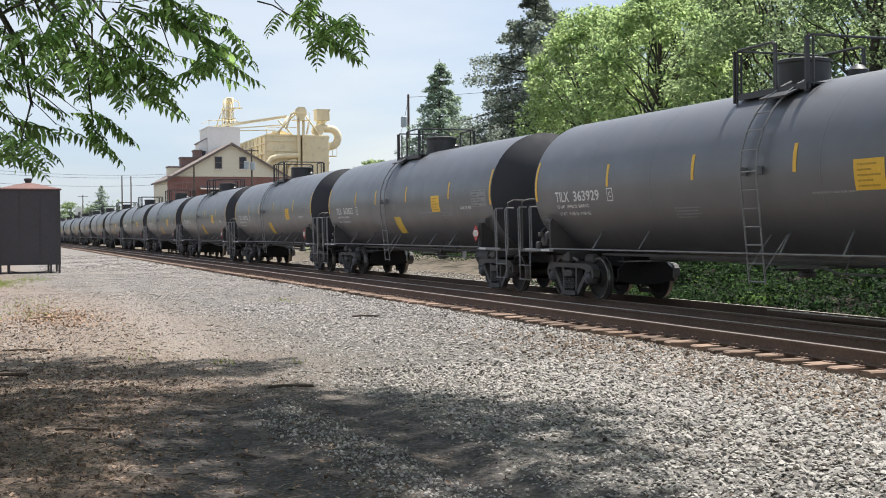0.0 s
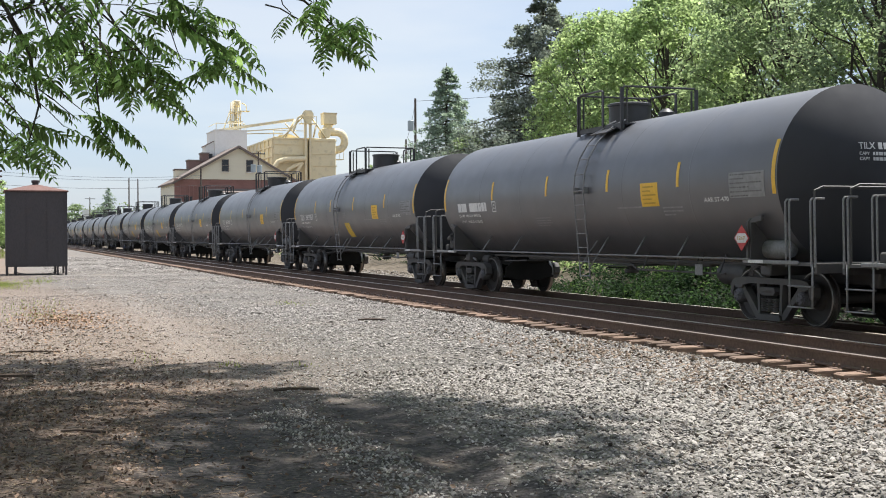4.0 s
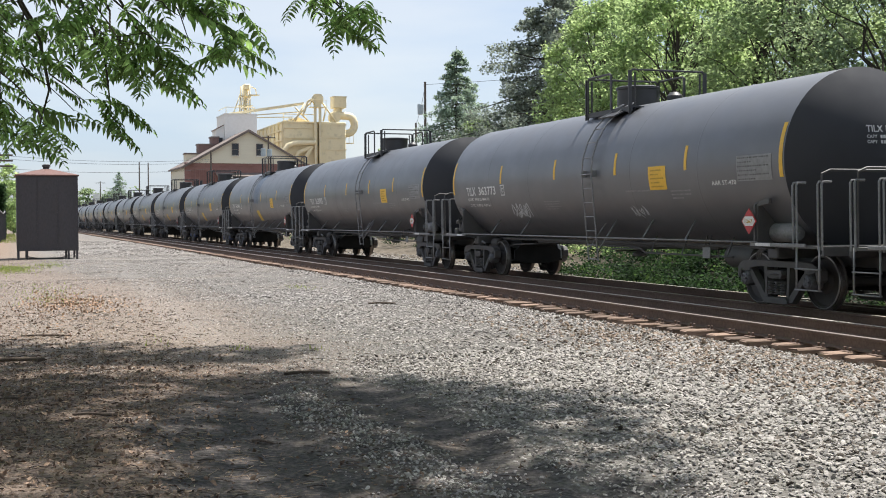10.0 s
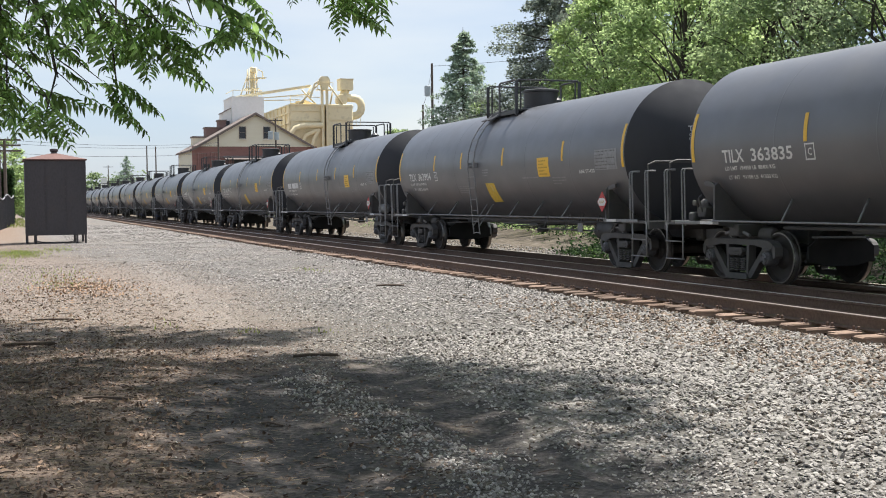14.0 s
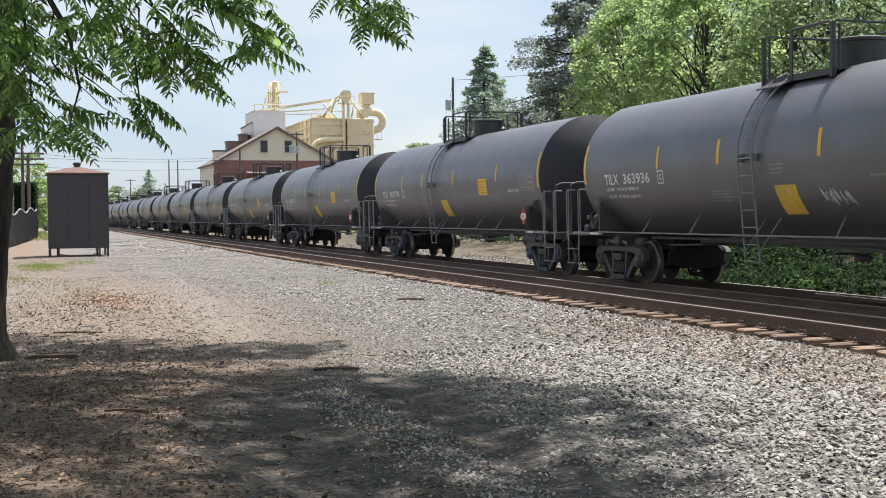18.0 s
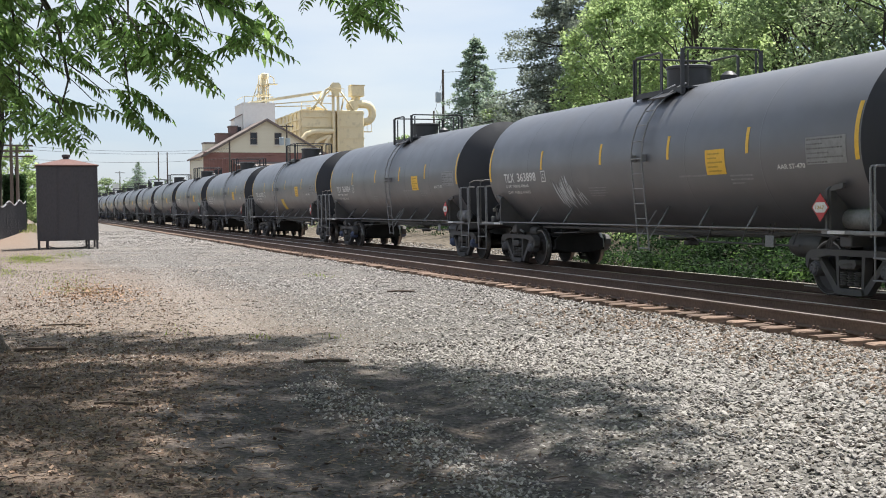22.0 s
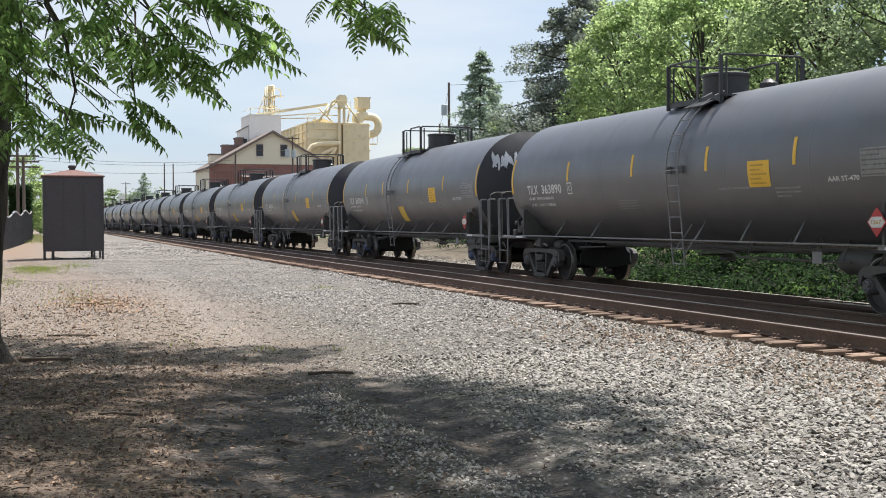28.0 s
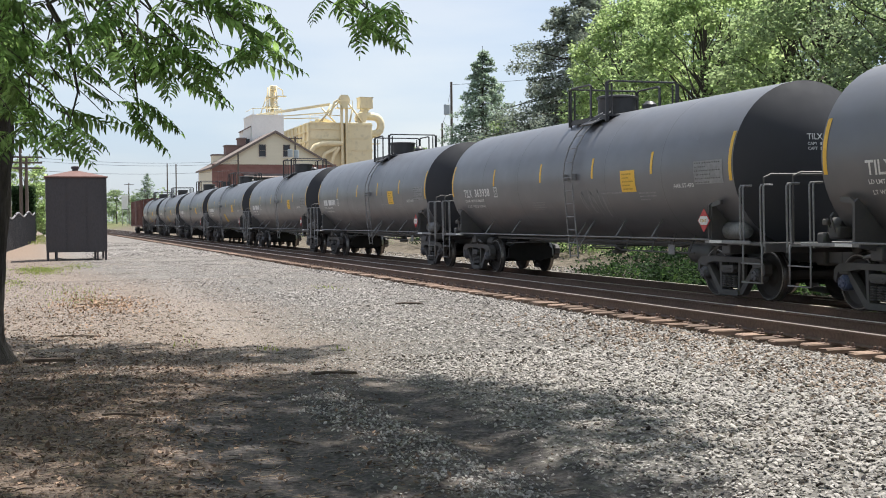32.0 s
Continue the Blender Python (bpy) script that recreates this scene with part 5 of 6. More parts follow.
    part("underframe", Shape().box((0, 0, 0.9), (0.5, 15.5, 0.3)), STEEL, car)
    return car


TRAIN[LAST + 1] = boxcar()

# ---- the mill beyond the tracks ----
CREAM = mat("cream_siding", (0.78, 0.72, 0.56), (0.70, 0.64, 0.49), rough=0.7, scale=0.5, fine=6, amount=0.4, bump=0.1, stretch=(1, 1, 6))
YSTEEL = mat("pale_yellow_painted_steel", (0.80, 0.70, 0.46), (0.72, 0.62, 0.40), rough=0.55, scale=0.5, fine=5, amount=0.4, bump=0.08, third=(0.60, 0.52, 0.34))
PALE = mat("pale_concrete", (0.86, 0.85, 0.81), (0.78, 0.77, 0.73), rough=0.8, scale=0.4, fine=4, amount=0.5, bump=0.1)
BRICK = mat("old_red_brick", (0.33, 0.175, 0.145), (0.25, 0.13, 0.11), rough=0.9, scale=0.9, fine=9, bump=0.3, size=0.02, stretch=(1, 1, 3))
OLDBRICK = mat("sooty_brick", (0.24, 0.16, 0.145), (0.18, 0.12, 0.105), rough=0.9, scale=0.9, fine=9, bump=0.2, stretch=(1, 1, 3))
ROOFING = mat("brown_roofing", (0.23, 0.185, 0.16), (0.16, 0.13, 0.115), rough=0.9, scale=0.7, fine=9, bump=0.2)
DARKGLASS = mat("dark_window_glass", (0.03, 0.035, 0.045), (0.05, 0.055, 0.06), rough=0.4, scale=1, fine=5, bump=0)
WOOD = mat("grey_weathered_pole", (0.15, 0.12, 0.10), (0.09, 0.075, 0.06), rough=0.9, scale=1.0, fine=14, stretch=(4, 4, 0.4), bump=0.3)
PALEBLUE = mat("pale_blue_grey_enamel", (0.42, 0.48, 0.50), (0.34, 0.39, 0.41), rough=0.5, scale=2, fine=12, bump=0)
ZG = GROUND


def window(parent, x, y, z, w, h):
    f = Shape()
    for dx in (-w / 2, w / 2):
        f.box((x + dx, y, z), (0.07, 0.12, h + 0.08))
    for dz in (-h / 2, 0, h / 2):
        f.box((x, y, z + dz), (w, 0.10, 0.05))
    win = part("window", f, ROOFING, parent, "dark sash window")
    for dz in (-h / 4, h / 4):
        part("pane", Shape().box((x, y + 0.02, z + dz), (w - 0.1, 0.03, h / 2 - 0.08)), DARKGLASS, win)
    part("sill", Shape().box((x, y - 0.06, z - h / 2 - 0.1), (w + 0.2, 0.2, 0.08)), PALE, win)


def mill_house():
    house = empty("mill_house", (0, 0, 0))
    tagged(house, "old brick mill house with a cream gable and brown roof", "mill")
    x0, x1, y0, y1, ze, zr, xr = 21.9, 38.2, 160.0, 174.0, 8.3, 13.0, 30.1
    part("front_wall", Shape().box(((x0 + x1) / 2, y0 + 0.2, (ZG + 8.85) / 2), (x1 - x0, 0.4, 8.85 - ZG)), BRICK, house, "red brick wall")
    g = Shape().prism([(x0 + 0.7, 8.85), (x1 - 0.7, 8.85), (xr, zr - 0.1)], y0 + 0.02, y0 + 0.38, "y")
    part("gable", g, CREAM, house, "cream boarded gable")
    part("gable_ledge", Shape().box(((x0 + x1) / 2, y0 - 0.02, 8.85), (x1 - x0 - 0.9, 0.2, 0.14)), CREAM, house)
    part("side_wall", Shape().box((x0 + 0.2, (y0 + y1) / 2, (ZG + ze) / 2), (0.4, y1 - y0 - 0.8, ze - ZG)), CREAM, house, "cream boarded side wall")
    part("side_wall", Shape().box((x1 - 0.2, (y0 + y1) / 2, (ZG + ze) / 2), (0.4, y1 - y0 - 0.8, ze - ZG)), BRICK, house)
    part("back_wall", Shape().box(((x0 + x1) / 2, y1 - 0.2, (ZG + ze) / 2), (x1 - x0, 0.4, ze - ZG)), BRICK, house)
    for xa in (x0 - 0.35, x1 + 0.35):
        part("roof_slope", Shape().prism([(xa, ze - 0.15), (xr, zr), (xr, zr + 0.22), (xa, ze + 0.07)], y0 - 0.4, y1 + 0.3, "y"), ROOFING, house)
        part("rake_board", Shape().prism([(xa, ze - 0.25), (xr, zr - 0.1), (xr, zr), (xa, ze - 0.15)], y0 - 0.46, y0 - 0.36, "y"), ROOFING, house)
    for x in (28.38, 31.56):
        window(house, x, y0 - 0.02, 10.6, 0.85, 1.5)
    for i in range(5):
        window(house, 23.6 + i * 3.0, y0 - 0.03, 5.6, 1.0, 1.9)
    part("loading_canopy", Shape().prism([(158.2, 7.0), (160.0, 7.5), (160.0, 7.6), (158.2, 7.1)], 25.8, 34.5), ROOFING, house)
    part("loading_door", Shape().box((28.4, y0 - 0.05, 6.4), (2.4, 0.14, 2.2)), DARKGLASS, house, "dark loading opening")
    for i in range(9):
        part("cornice_bracket", Shape().box((23.4 + i * 1.75, y0 - 0.06, 8.55), (0.9, 0.12, 0.28)), BRICK, house)
    for i in range(6):
        x = 22.6 + i * 0.55
        part("downpipe", Shape().rod((x, y0 - 0.12, 3.0), (x, y0 - 0.12, 8.0), 0.06), BRICK, house)


def stepped_block():
    b = empty("stepped_block")
    tagged(b, "dark brick upper storeys stepping up behind the roof", "mill")
    k = 170 / 160
    yc, deep = 171.0, 2.0
    for xa, xb, z, m in ((25.35, 26.25, 12.05, OLDBRICK), (23.65, 25.4, 11.1, OLDBRICK), (22.0, 23.75, 9.9, CREAM)):
        part("storey", Shape().box(((xa + xb) / 2 * k, yc, (z * k - 0.1) / 2), ((xb - xa) * k, deep, z * k - 0.1)), m, b, "dark red brick storey" if m is OLDBRICK else "cream boarded storey")
        part("roof_edge", Shape().box(((xa + xb) / 2 * k, yc, z * k), ((xb - xa) * k + 0.2, deep + 0.2, 0.2)), ROOFING, b)


def elevator():
    e = empty("grain_elevator")
    tagged(e, "pale tall elevator block with a head tower on top", "grain elevator")
    part("block", Shape().box((31.0, 173.6, 7.9), (4.4, 7, 16.2)), PALE, e, "pale concrete block")
    part("parapet", Shape().box((31.0, 173.6, 16.05), (4.55, 7.15, 0.14)), PALE, e)
    part("wing", Shape().prism([(27.65, 0), (28.78, 0), (28.78, 14.5), (27.65, 13.9)], 170.9, 174, "y"), PALE, e)
    part("wing_roof", Shape().prism([(27.5, 13.82), (28.78, 14.5), (28.78, 14.62), (27.5, 13.95)], 170.8, 174.1, "y"), ROOFING, e)
    for z in (9.5, 12.2):
        part("slot_window", Shape().box((28.3, 170.86, z), (0.5, 0.1, 1.2)), DARKGLASS, e)
    for x in (29.0, 33.0):
        part("roof_railing", Shape().pipe([(x, 170.4, 16.1), (x, 170.4, 17.0), (x, 176.5, 17.0)], 0.05, 5), YSTEEL, e)
    part("roof_railing", Shape().pipe([(29.0, 170.4, 17.0), (33.0, 170.4, 17.0)], 0.05, 5), YSTEEL, e)
    # head tower
    for x, y in ((31.3, 171.6), (32.6, 171.6), (31.3, 173.0), (32.6, 173.0)):
        part("tower_leg", Shape().rod((x, y, 16.1), (x + (0.25 if x < 32 else -0.1), y, 20.2), 0.09, 6), YSTEEL, e)
    for z, w in ((17.4, 1.9), (18.7, 1.5)):
        part("tower_deck", Shape().box((31.95, 172.3, z), (w, 1.8, 0.1)), YSTEEL, e)
    part("leg_casing", Shape().box((32.0, 172.3, 18.0), (0.45, 0.6, 4.2), chamfer=0.05), YSTEEL, e)
    part("head_box", Shape().box((32.2, 172.3, 20.0), (1.05, 1.0, 0.85), chamfer=0.15), YSTEEL, e)
    part("spout", Shape().pipe([(32.9, 172.3, 20.1), (33.5, 172.3, 19.8), (33.6, 172.3, 18.9)], 0.08, 8), YSTEEL, e)
    part("tower_brace", Shape().pipe([(30.2, 171.6, 16.2), (31.2, 171.6, 19.0)], 0.08, 5).pipe([(31.0, 171.4, 16.2), (32.7, 171.4, 18.6)], 0.06, 5), YSTEEL, e)
    part("tower_platform", Shape().box((33.2, 172.0, 18.9), (1.4, 1.2, 0.08)), YSTEEL, e)


def bins():
    b = empty("bin_house")
    tagged(b, "large pale yellow steel bin house with ribs and ducts", "bin house")
    x0, x1, y0, y1, z = 36.9, 41.8, 170.0, 190.0, 15.1
    part("casing", Shape().box(((x0 + x1) / 2, (y0 + y1) / 2, (z + ZG) / 2), (x1 - x0, y1 - y0, z - ZG)), YSTEEL, b)
    for i in range(8):
        part("rib", Shape().box((x0 - 0.1, y0 + 0.3 + i * 2.75, (z + 5) / 2), (0.2, 0.25, z - 5)), YSTEEL, b)
    for zz in (11.2, 12.6, 14.0):
        part("girt", Shape().box((x0 - 0.16, (y0 + y1) / 2, zz), (0.2, y1 - y0, 0.2)), YSTEEL, b)
        part("girt", Shape().box(((x0 + x1) / 2, y0 - 0.08, zz + 0.3), (x1 - x0, 0.16, 0.15)), YSTEEL, b)
    part("eave", Shape().box(((x0 + x1) / 2, (y0 + y1) / 2, z), (x1 - x0 + 0.3, y1 - y0 + 0.3, 0.18)), YSTEEL, b)
    for i in range(5):
        y = 172 + i * 3.6
        part("roof_vent", Shape().rod((38.5, y, 15.1), (38.5, y, 15.75), 0.45, 10), YSTEEL, b)
    part("ridge", Shape().prism([(x0, z), (x1, z), ((x0 + x1) / 2, z + 0.9)], y0 + 2, y1, "y"), YSTEEL, b)
    # ducts on the front
    part("duct", Shape().pipe([(36.7, 169.3, 10.9), (37.4, 169.3, 11.8), (38.4, 169.3, 12.15), (41.3, 169.3, 12.25)], 0.36, 10), YSTEEL, b)
    part("duct", Shape().pipe([(38.0, 169.5, 9.0), (38.9, 169.5, 10.8), (40.6, 169.5, 11.6)], 0.3, 10), YSTEEL, b)
    part("duct", Shape().pipe([(39.6, 169.4, 8.8), (40.1, 169.4, 10.5), (40.9, 169.4, 11.7)], 0.26, 10), YSTEEL, b)
    # leg casings between the blocks
    for x in (41.35, 42.05):
        part("elevator_leg", Shape().box((x, 169.6, 13.4), (0.32, 0.4, 11.0)), YSTEEL, b)
    hd = Shape().prism([(40.95, 17.9), (42.45, 17.9), (42.45, 18.6), (42.15, 19.05), (41.25, 19.05), (40.95, 18.6)], 169.2, 170.0, "y")
    hd.prism([(41.1, 17.9), (42.3, 17.9), (42.0, 17.2), (41.4, 17.2)], 169.25, 169.95, "y")
    part("leg_head", hd, YSTEEL, b)
    part("head_platform", Shape().box((41.7, 169.6, 17.2), (2.3, 1.3, 0.08)).pipe([(40.6, 169.0, 17.2), (40.6, 169.0, 18.2), (42.8, 169.0, 18.2), (42.8, 169.0, 17.2)], 0.05, 5), YSTEEL, b)
    part("head_spout", Shape().pipe([(41.0, 169.6, 18.4), (40.3, 169.6, 18.0), (39.6, 169.6, 16.0)], 0.16, 8), YSTEEL, b)
    for a, c in (((41.2, 170, 18.3), (38.2, 170, 15.2)), ((42.2, 170, 18.3), (44.4, 170, 15.3)), ((40.0, 170.2, 17.8), (38.6, 170.2, 15.2)), ((43.0, 170, 17.0), (42.6, 170, 15.3)), ((38.6, 170.2, 17.2), (40.6, 170.2, 15.2))):
        part("strut", Shape().rod(a, c, 0.12, 6), YSTEEL, b)
    part("conveyor", Shape().box((0, 0, 0), (10.6, 0.6, 0.35), Matrix.Rotation(radians(-9.5), 3, "Y")), YSTEEL, b).location = (34.9, 171.5, 17.0)
    part("conveyor_rail", Shape().pipe([(32.5, 171.2, 16.0), (40.0, 171.2, 16.7)], 0.08, 5).pipe([(33.0, 171.2, 15.7), (38.5, 171.2, 15.9)], 0.07, 5), YSTEEL, b)
    part("catwalk_railing", Shape().pipe([(36.9, 170, 16.2), (41.6, 170, 16.2)], 0.05, 5).pipe([(36.9, 170, 15.1), (36.9, 170, 16.2)], 0.05, 5), YSTEEL, b)

    f = empty("dust_filter")
    tagged(f, "pale yellow dust filter with a fat curled duct", "dust filter")
    part("casing", Shape().box((43.95, 172.6, 7.55), (3.85, 5.2, 15.4), chamfer=0.06), YSTEEL, f)
    for zz in (11.35, 13.05, 14.9):
        part("band", Shape().box((43.95, 172.6, zz), (4.02, 5.36, 0.16)), YSTEEL, f)
    part("outlet_box", Shape().box((45.35, 172, 18.15), (1.9, 1.9, 1.55), chamfer=0.06), YSTEEL, f)
    part("cap", Shape().box((45.35, 172, 18.95), (2.05, 2.05, 0.1)), YSTEEL, f)
    part("neck", Shape().pipe([(45.35, 172, 17.4), (45.0, 172, 16.4), (44.6, 172, 15.2)], 0.62, 12), YSTEEL, f)
    arc = [(45.2 + 0, 171.6, 16.3)] + [(46.5 + 1.05 * math.sin(radians(a)), 171.4, 15.0 + 1.25 * math.cos(radians(a))) for a in (0, 25, 50, 75, 100, 125, 150, 180)] + [(45.6, 171.6, 13.75)]
    part("curled_duct", Shape().pipe(arc, 0.56, 14), YSTEEL, f)
    part("fan_housing", Shape().lathe([(0.8, -0.5), (0.9, 0), (0.8, 0.5)], "y", 14, (44.4, 170.8, 15.9)), YSTEEL, f)
    ck = Shape().box((46.6, 171.5, 12.35), (1.4, 1.4, 0.08))
    ck.pipe([(47.25, 170.9, 12.35), (47.25, 170.9, 13.5), (46.0, 170.9, 13.5)], 0.04, 5)
    ck.pipe([(46.6, 170.9, 12.35), (46.6, 170.9, 13.5)], 0.04, 5)
    part("catwalk", ck, YSTEEL, f)


mill_house()
stepped_block()
elevator()
bins()


def utility_pole(x, y, top, arms=(), label="grey wooden utility pole", r=0.16):
    p = empty("utility_pole", (x, y, land(x, y)))
    tagged(p, label, "utility pole", "utility poles")
    h = top - land(x, y)
    part("post", Shape().rod((0, 0, -0.3), (0, 0, h), r, 10, r * 0.65), WOOD, p)
    for dz, w in arms:
        a = part("crossarm", Shape().box((0, -0.15, h - dz), (w, 0.12, 0.12)), WOOD, p)
        for i in range(4):
            part("insulator", Shape().rod((-w / 2 + 0.1 + i * (w - 0.2) / 3, -0.15, h - dz + 0.06), (-w / 2 + 0.1 + i * (w - 0.2) / 3, -0.15, h - dz + 0.24), 0.05, 6), PALEBLUE, a)
    return p, h


def transformer(p, x, z, w=0.28, h=0.9):
    part("transformer", Shape().lathe([(0.05, z - h / 2), (w, z - h / 2 + 0.04), (w, z + h / 2 - 0.05), (w * 0.8, z + h / 2), (0.05, z + h / 2 + 0.02)], "z", 14, (x, -0.15, 0)), PALEBLUE, p, "pale grey transformer can")


p, h = utility_pole(37.4, 110, 14.35, (), "tall grey utility pole with a transformer")
transformer(p, -0.5, 11.75 - land(37.4, 110), 0.3, 1.0)
part("bracket", Shape().box((-0.25, -0.1, h - 2.4), (0.6, 0.08, 0.08)), WOOD, p)
utility_pole(43.1, 130, 12.1)
p, h = utility_pole(31.7, 155, 12.1, ((0.25, 1.7),), "wooden pole with a crossarm and pale tanks")
transformer(p, -0.7, 9.2, 0.32, 1.0)
transformer(p, 0.1, 9.1, 0.32, 1.0)
utility_pole(24.6, 156, 10.2)
utility_pole(23.3, 230, 12.0)
utility_pole(25.1, 232, 12.0)
utility_pole(28.35, 330, 10.3, ((0.4, 2.4),))
utility_pole(23.6, 330, 11.5, ((0.4, 2.4),))


def wire(a, b, sag, name="overhead_wire"):
    pts = [Vector(a).lerp(Vector(b), i / 10) - Vector((0, 0, sag * (1 - (i / 5 - 1) ** 2))) for i in range(11)]
    tagged(part(name, Shape().pipe(pts, 0.02, 4), STEEL), "thin black overhead wire between poles", "wire", "overhead wires")


for z in (7.0, 7.9, 8.2):
    wire((-1.6, 120, z - 0.6), (24.6, 156, z + 0.9), 0.5)
wire((37.4, 110, 14.0), (43.1, 130, 11.9), 0.4)
wire((37.4, 110, 14.1), (62, 60, 15), 0.9)

# ---- cabinet, fence and what stands behind the yard ----
CABPAINT = mat("dark_brown_sheet_metal", (0.056, 0.050, 0.053), (0.045, 0.040, 0.043), rough=0.6, scale=1.4, fine=16, amount=0.5, bump=0.12, size=0.004, third=(0.055, 0.046, 0.046), stretch=(1, 1, 0.5))
CABROOF = mat("rusted_sheet_roof", (0.19, 0.10, 0.08), (0.12, 0.065, 0.055), rough=0.8, scale=1.5, fine=14, bump=0.15)
FENCE = mat("black_fence_paint", (0.03, 0.032, 0.036), (0.05, 0.05, 0.055), rough=0.5, scale=2, fine=20, bump=0.1)


def cabinet():
    c = empty("sheet_metal_cabinet", (1.82, 58.2, land(1.82, 58.2)))
    tagged(c, "dark brown sheet-metal cabinet on legs with a low hipped roof", "cabinet")
    w, d, z0, z1 = 2.58, 2.4, 0.36, 3.66
    part("body", Shape().box((0, 0, (z0 + z1) / 2), (w, d, z1 - z0), chamfer=0.02), CABPAINT, c)
    for x in (-w / 2 + 0.86, w / 2 - 0.86):
        part("seam", Shape().box((x, -d / 2 - 0.008, (z0 + z1) / 2), (0.03, 0.02, z1 - z0 - 0.04)), CABPAINT, c)
    for x in (-w / 2 + 0.03, w / 2 - 0.03):
        part("corner_strip", Shape().box((x, -d / 2 - 0.008, (z0 + z1) / 2), (0.06, 0.024, z1 - z0)), CABPAINT, c)
    for y in (-d / 2 - 0.006,):
        part("bottom_strip", Shape().box((0, y, z0 + 0.03), (w, 0.02, 0.05)), CABPAINT, c)
    roof = Shape()
    a, b = w / 2 + 0.06, d / 2 + 0.06
    roof.raw([(-a, -b, z1), (a, -b, z1), (a, b, z1), (-a, b, z1), (-a, -b, z1 + 0.05), (a, -b, z1 + 0.05), (a, b, z1 + 0.05), (-a, b, z1 + 0.05), (-0.16, -0.16, z1 + 0.34), (0.16, -0.16, z1 + 0.34), (0.16, 0.16, z1 + 0.34), (-0.16, 0.16, z1 + 0.34)],
             [(3, 2, 1, 0), (0, 1, 5, 4), (1, 2, 6, 5), (2, 3, 7, 6), (3, 0, 4, 7), (4, 5, 9, 8), (5, 6, 10, 9), (6, 7, 11, 10), (7, 4, 8, 11), (8, 9, 10, 11)])
    part("roof", roof, CABROOF, c, "rust-brown hipped metal roof")
    part("vent_cap", Shape().lathe([(0.14, z1 + 0.32), (0.13, z1 + 0.40), (0.18, z1 + 0.44), (0.18, z1 + 0.53), (0.10, z1 + 0.56)], "z", 14), CABPAINT, c)
    for x in (-w / 2 + 0.06, -w / 2 + 0.42, w / 2 - 0.42, w / 2 - 0.06):
        for y in (-d / 2 + 0.06, d / 2 - 0.06):
            part("leg", Shape().box((x, y, z0 / 2 - 0.02), (0.09, 0.09, z0 + 0.06)), CABPAINT, c)
    part("chain", Shape().pipe([(-0.85, -1.1, 0.12), (-0.45, -1.1, 0.03), (0.1, -1.1, 0.02), (0.55, -1.1, 0.05), (0.85, -1.1, 0.14)], 0.02, 5), STEEL, c)


cabinet()


def fence():
    f = empty("picket_fence", (0, 0, 0))
    tagged(f, "black metal picket fence with a wavy top", "fence")
    n = 46
    a, b = Vector((-1.75, 72)), Vector((0.1, 112))
    d = (b - a).normalized()
    tops = []
    for i in range(n):
        p = a.lerp(b, i / (n - 1))
        z = land(p.x, p.y)
        top = 1.78 + 0.16 * math.sin(i * 2 * math.pi / 15) + i * 0.012
        tops.append((p.x, p.y, top))
        part("picket", Shape().box((p.x, p.y, (z + top) / 2), (0.05, 0.5, top - z)), FENCE, f)
        if i % 15 == 0:
            part("fence_post", Shape().box((p.x, p.y - 0.1, (z + top + 0.1) / 2), (0.12, 0.12, top - z + 0.1)), FENCE, f)
    part("top_rail", Shape().pipe(tops, 0.06, 6), GREYRAIL, f, "pale grey curved top rail")
    part("lamp_knob", Shape().lathe([(0.02, 1.9), (0.14, 1.98), (0.16, 2.1), (0.08, 2.22)], "z", 10, (a.x, a.y, 0)), WHITE, f, "white round knob")
    # it goes on towards the camera outside the yard
    for i in range(20):
        y = 71 - i * 0.9
        part("picket", Shape().box((-1.85 - i * 0.05, y, 0.75), (0.05, 0.5, 1.95)), FENCE, f)


fence()


def pole_frame():
    p = empty("pole_frame", (-1.55, 120, land(-1.55, 120)))
    tagged(p, "two wooden poles joined by high crossbeams", "pole frame")
    for x in (-0.5, 0.5, 1.0):
        part("post", Shape().rod((x, 0, -0.2), (x, 0, 9.5 if x < 0.8 else 7.6), 0.17, 10, 0.13), WOOD, p)
    for z in (6.7, 7.2, 7.7):
        part("crossbeam", Shape().box((0.3, -0.2, z), (4.2, 0.14, 0.16)), WOOD, p)
    for i in range(6):
        part("insulator", Shape().rod((-1.5 + i * 0.7, -0.2, 7.75), (-1.5 + i * 0.7, -0.2, 8.05), 0.07, 6), PALEBLUE, p)


pole_frame()
sg = empty("sign_board", (20.5, 300, land(20.5, 300)))
tagged(sg, "tall white board on posts beyond the crossing", "sign")
part("board", Shape().box((0, 0, 5.6), (1.5, 0.1, 3.3), chamfer=0.02), PALE, sg)
part("board_edge", Shape().box((0, -0.03, 3.95), (1.7, 0.14, 0.12)), GREYRAIL, sg)
for x in (-0.6, 0.6):
    part("post", Shape().rod((x, 0.12, 0), (x, 0.12, 5.5), 0.07), GREYRAIL, sg)

# ---- trees and undergrowth ----
BARK = mat("grey_bark", (0.085, 0.070, 0.055), (0.04, 0.033, 0.027), rough=0.95, scale=2.2, fine=16, stretch=(3, 3, 0.5), bump=0.9, size=0.03)
LEAF_NEAR = leaf_mat("walnut_leaf", (0.19, 0.31, 0.105), (0.125, 0.215, 0.072), vary=0.55, glow=0.6, depth=1.0)
# tree leaves greyed and spruce needles paled: some distance haze is in the colours
LEAF_A = leaf_mat("bright_foliage", (0.275, 0.355, 0.165), (0.15, 0.225, 0.096), vary=0.38, glow=0.68, depth=1.0)
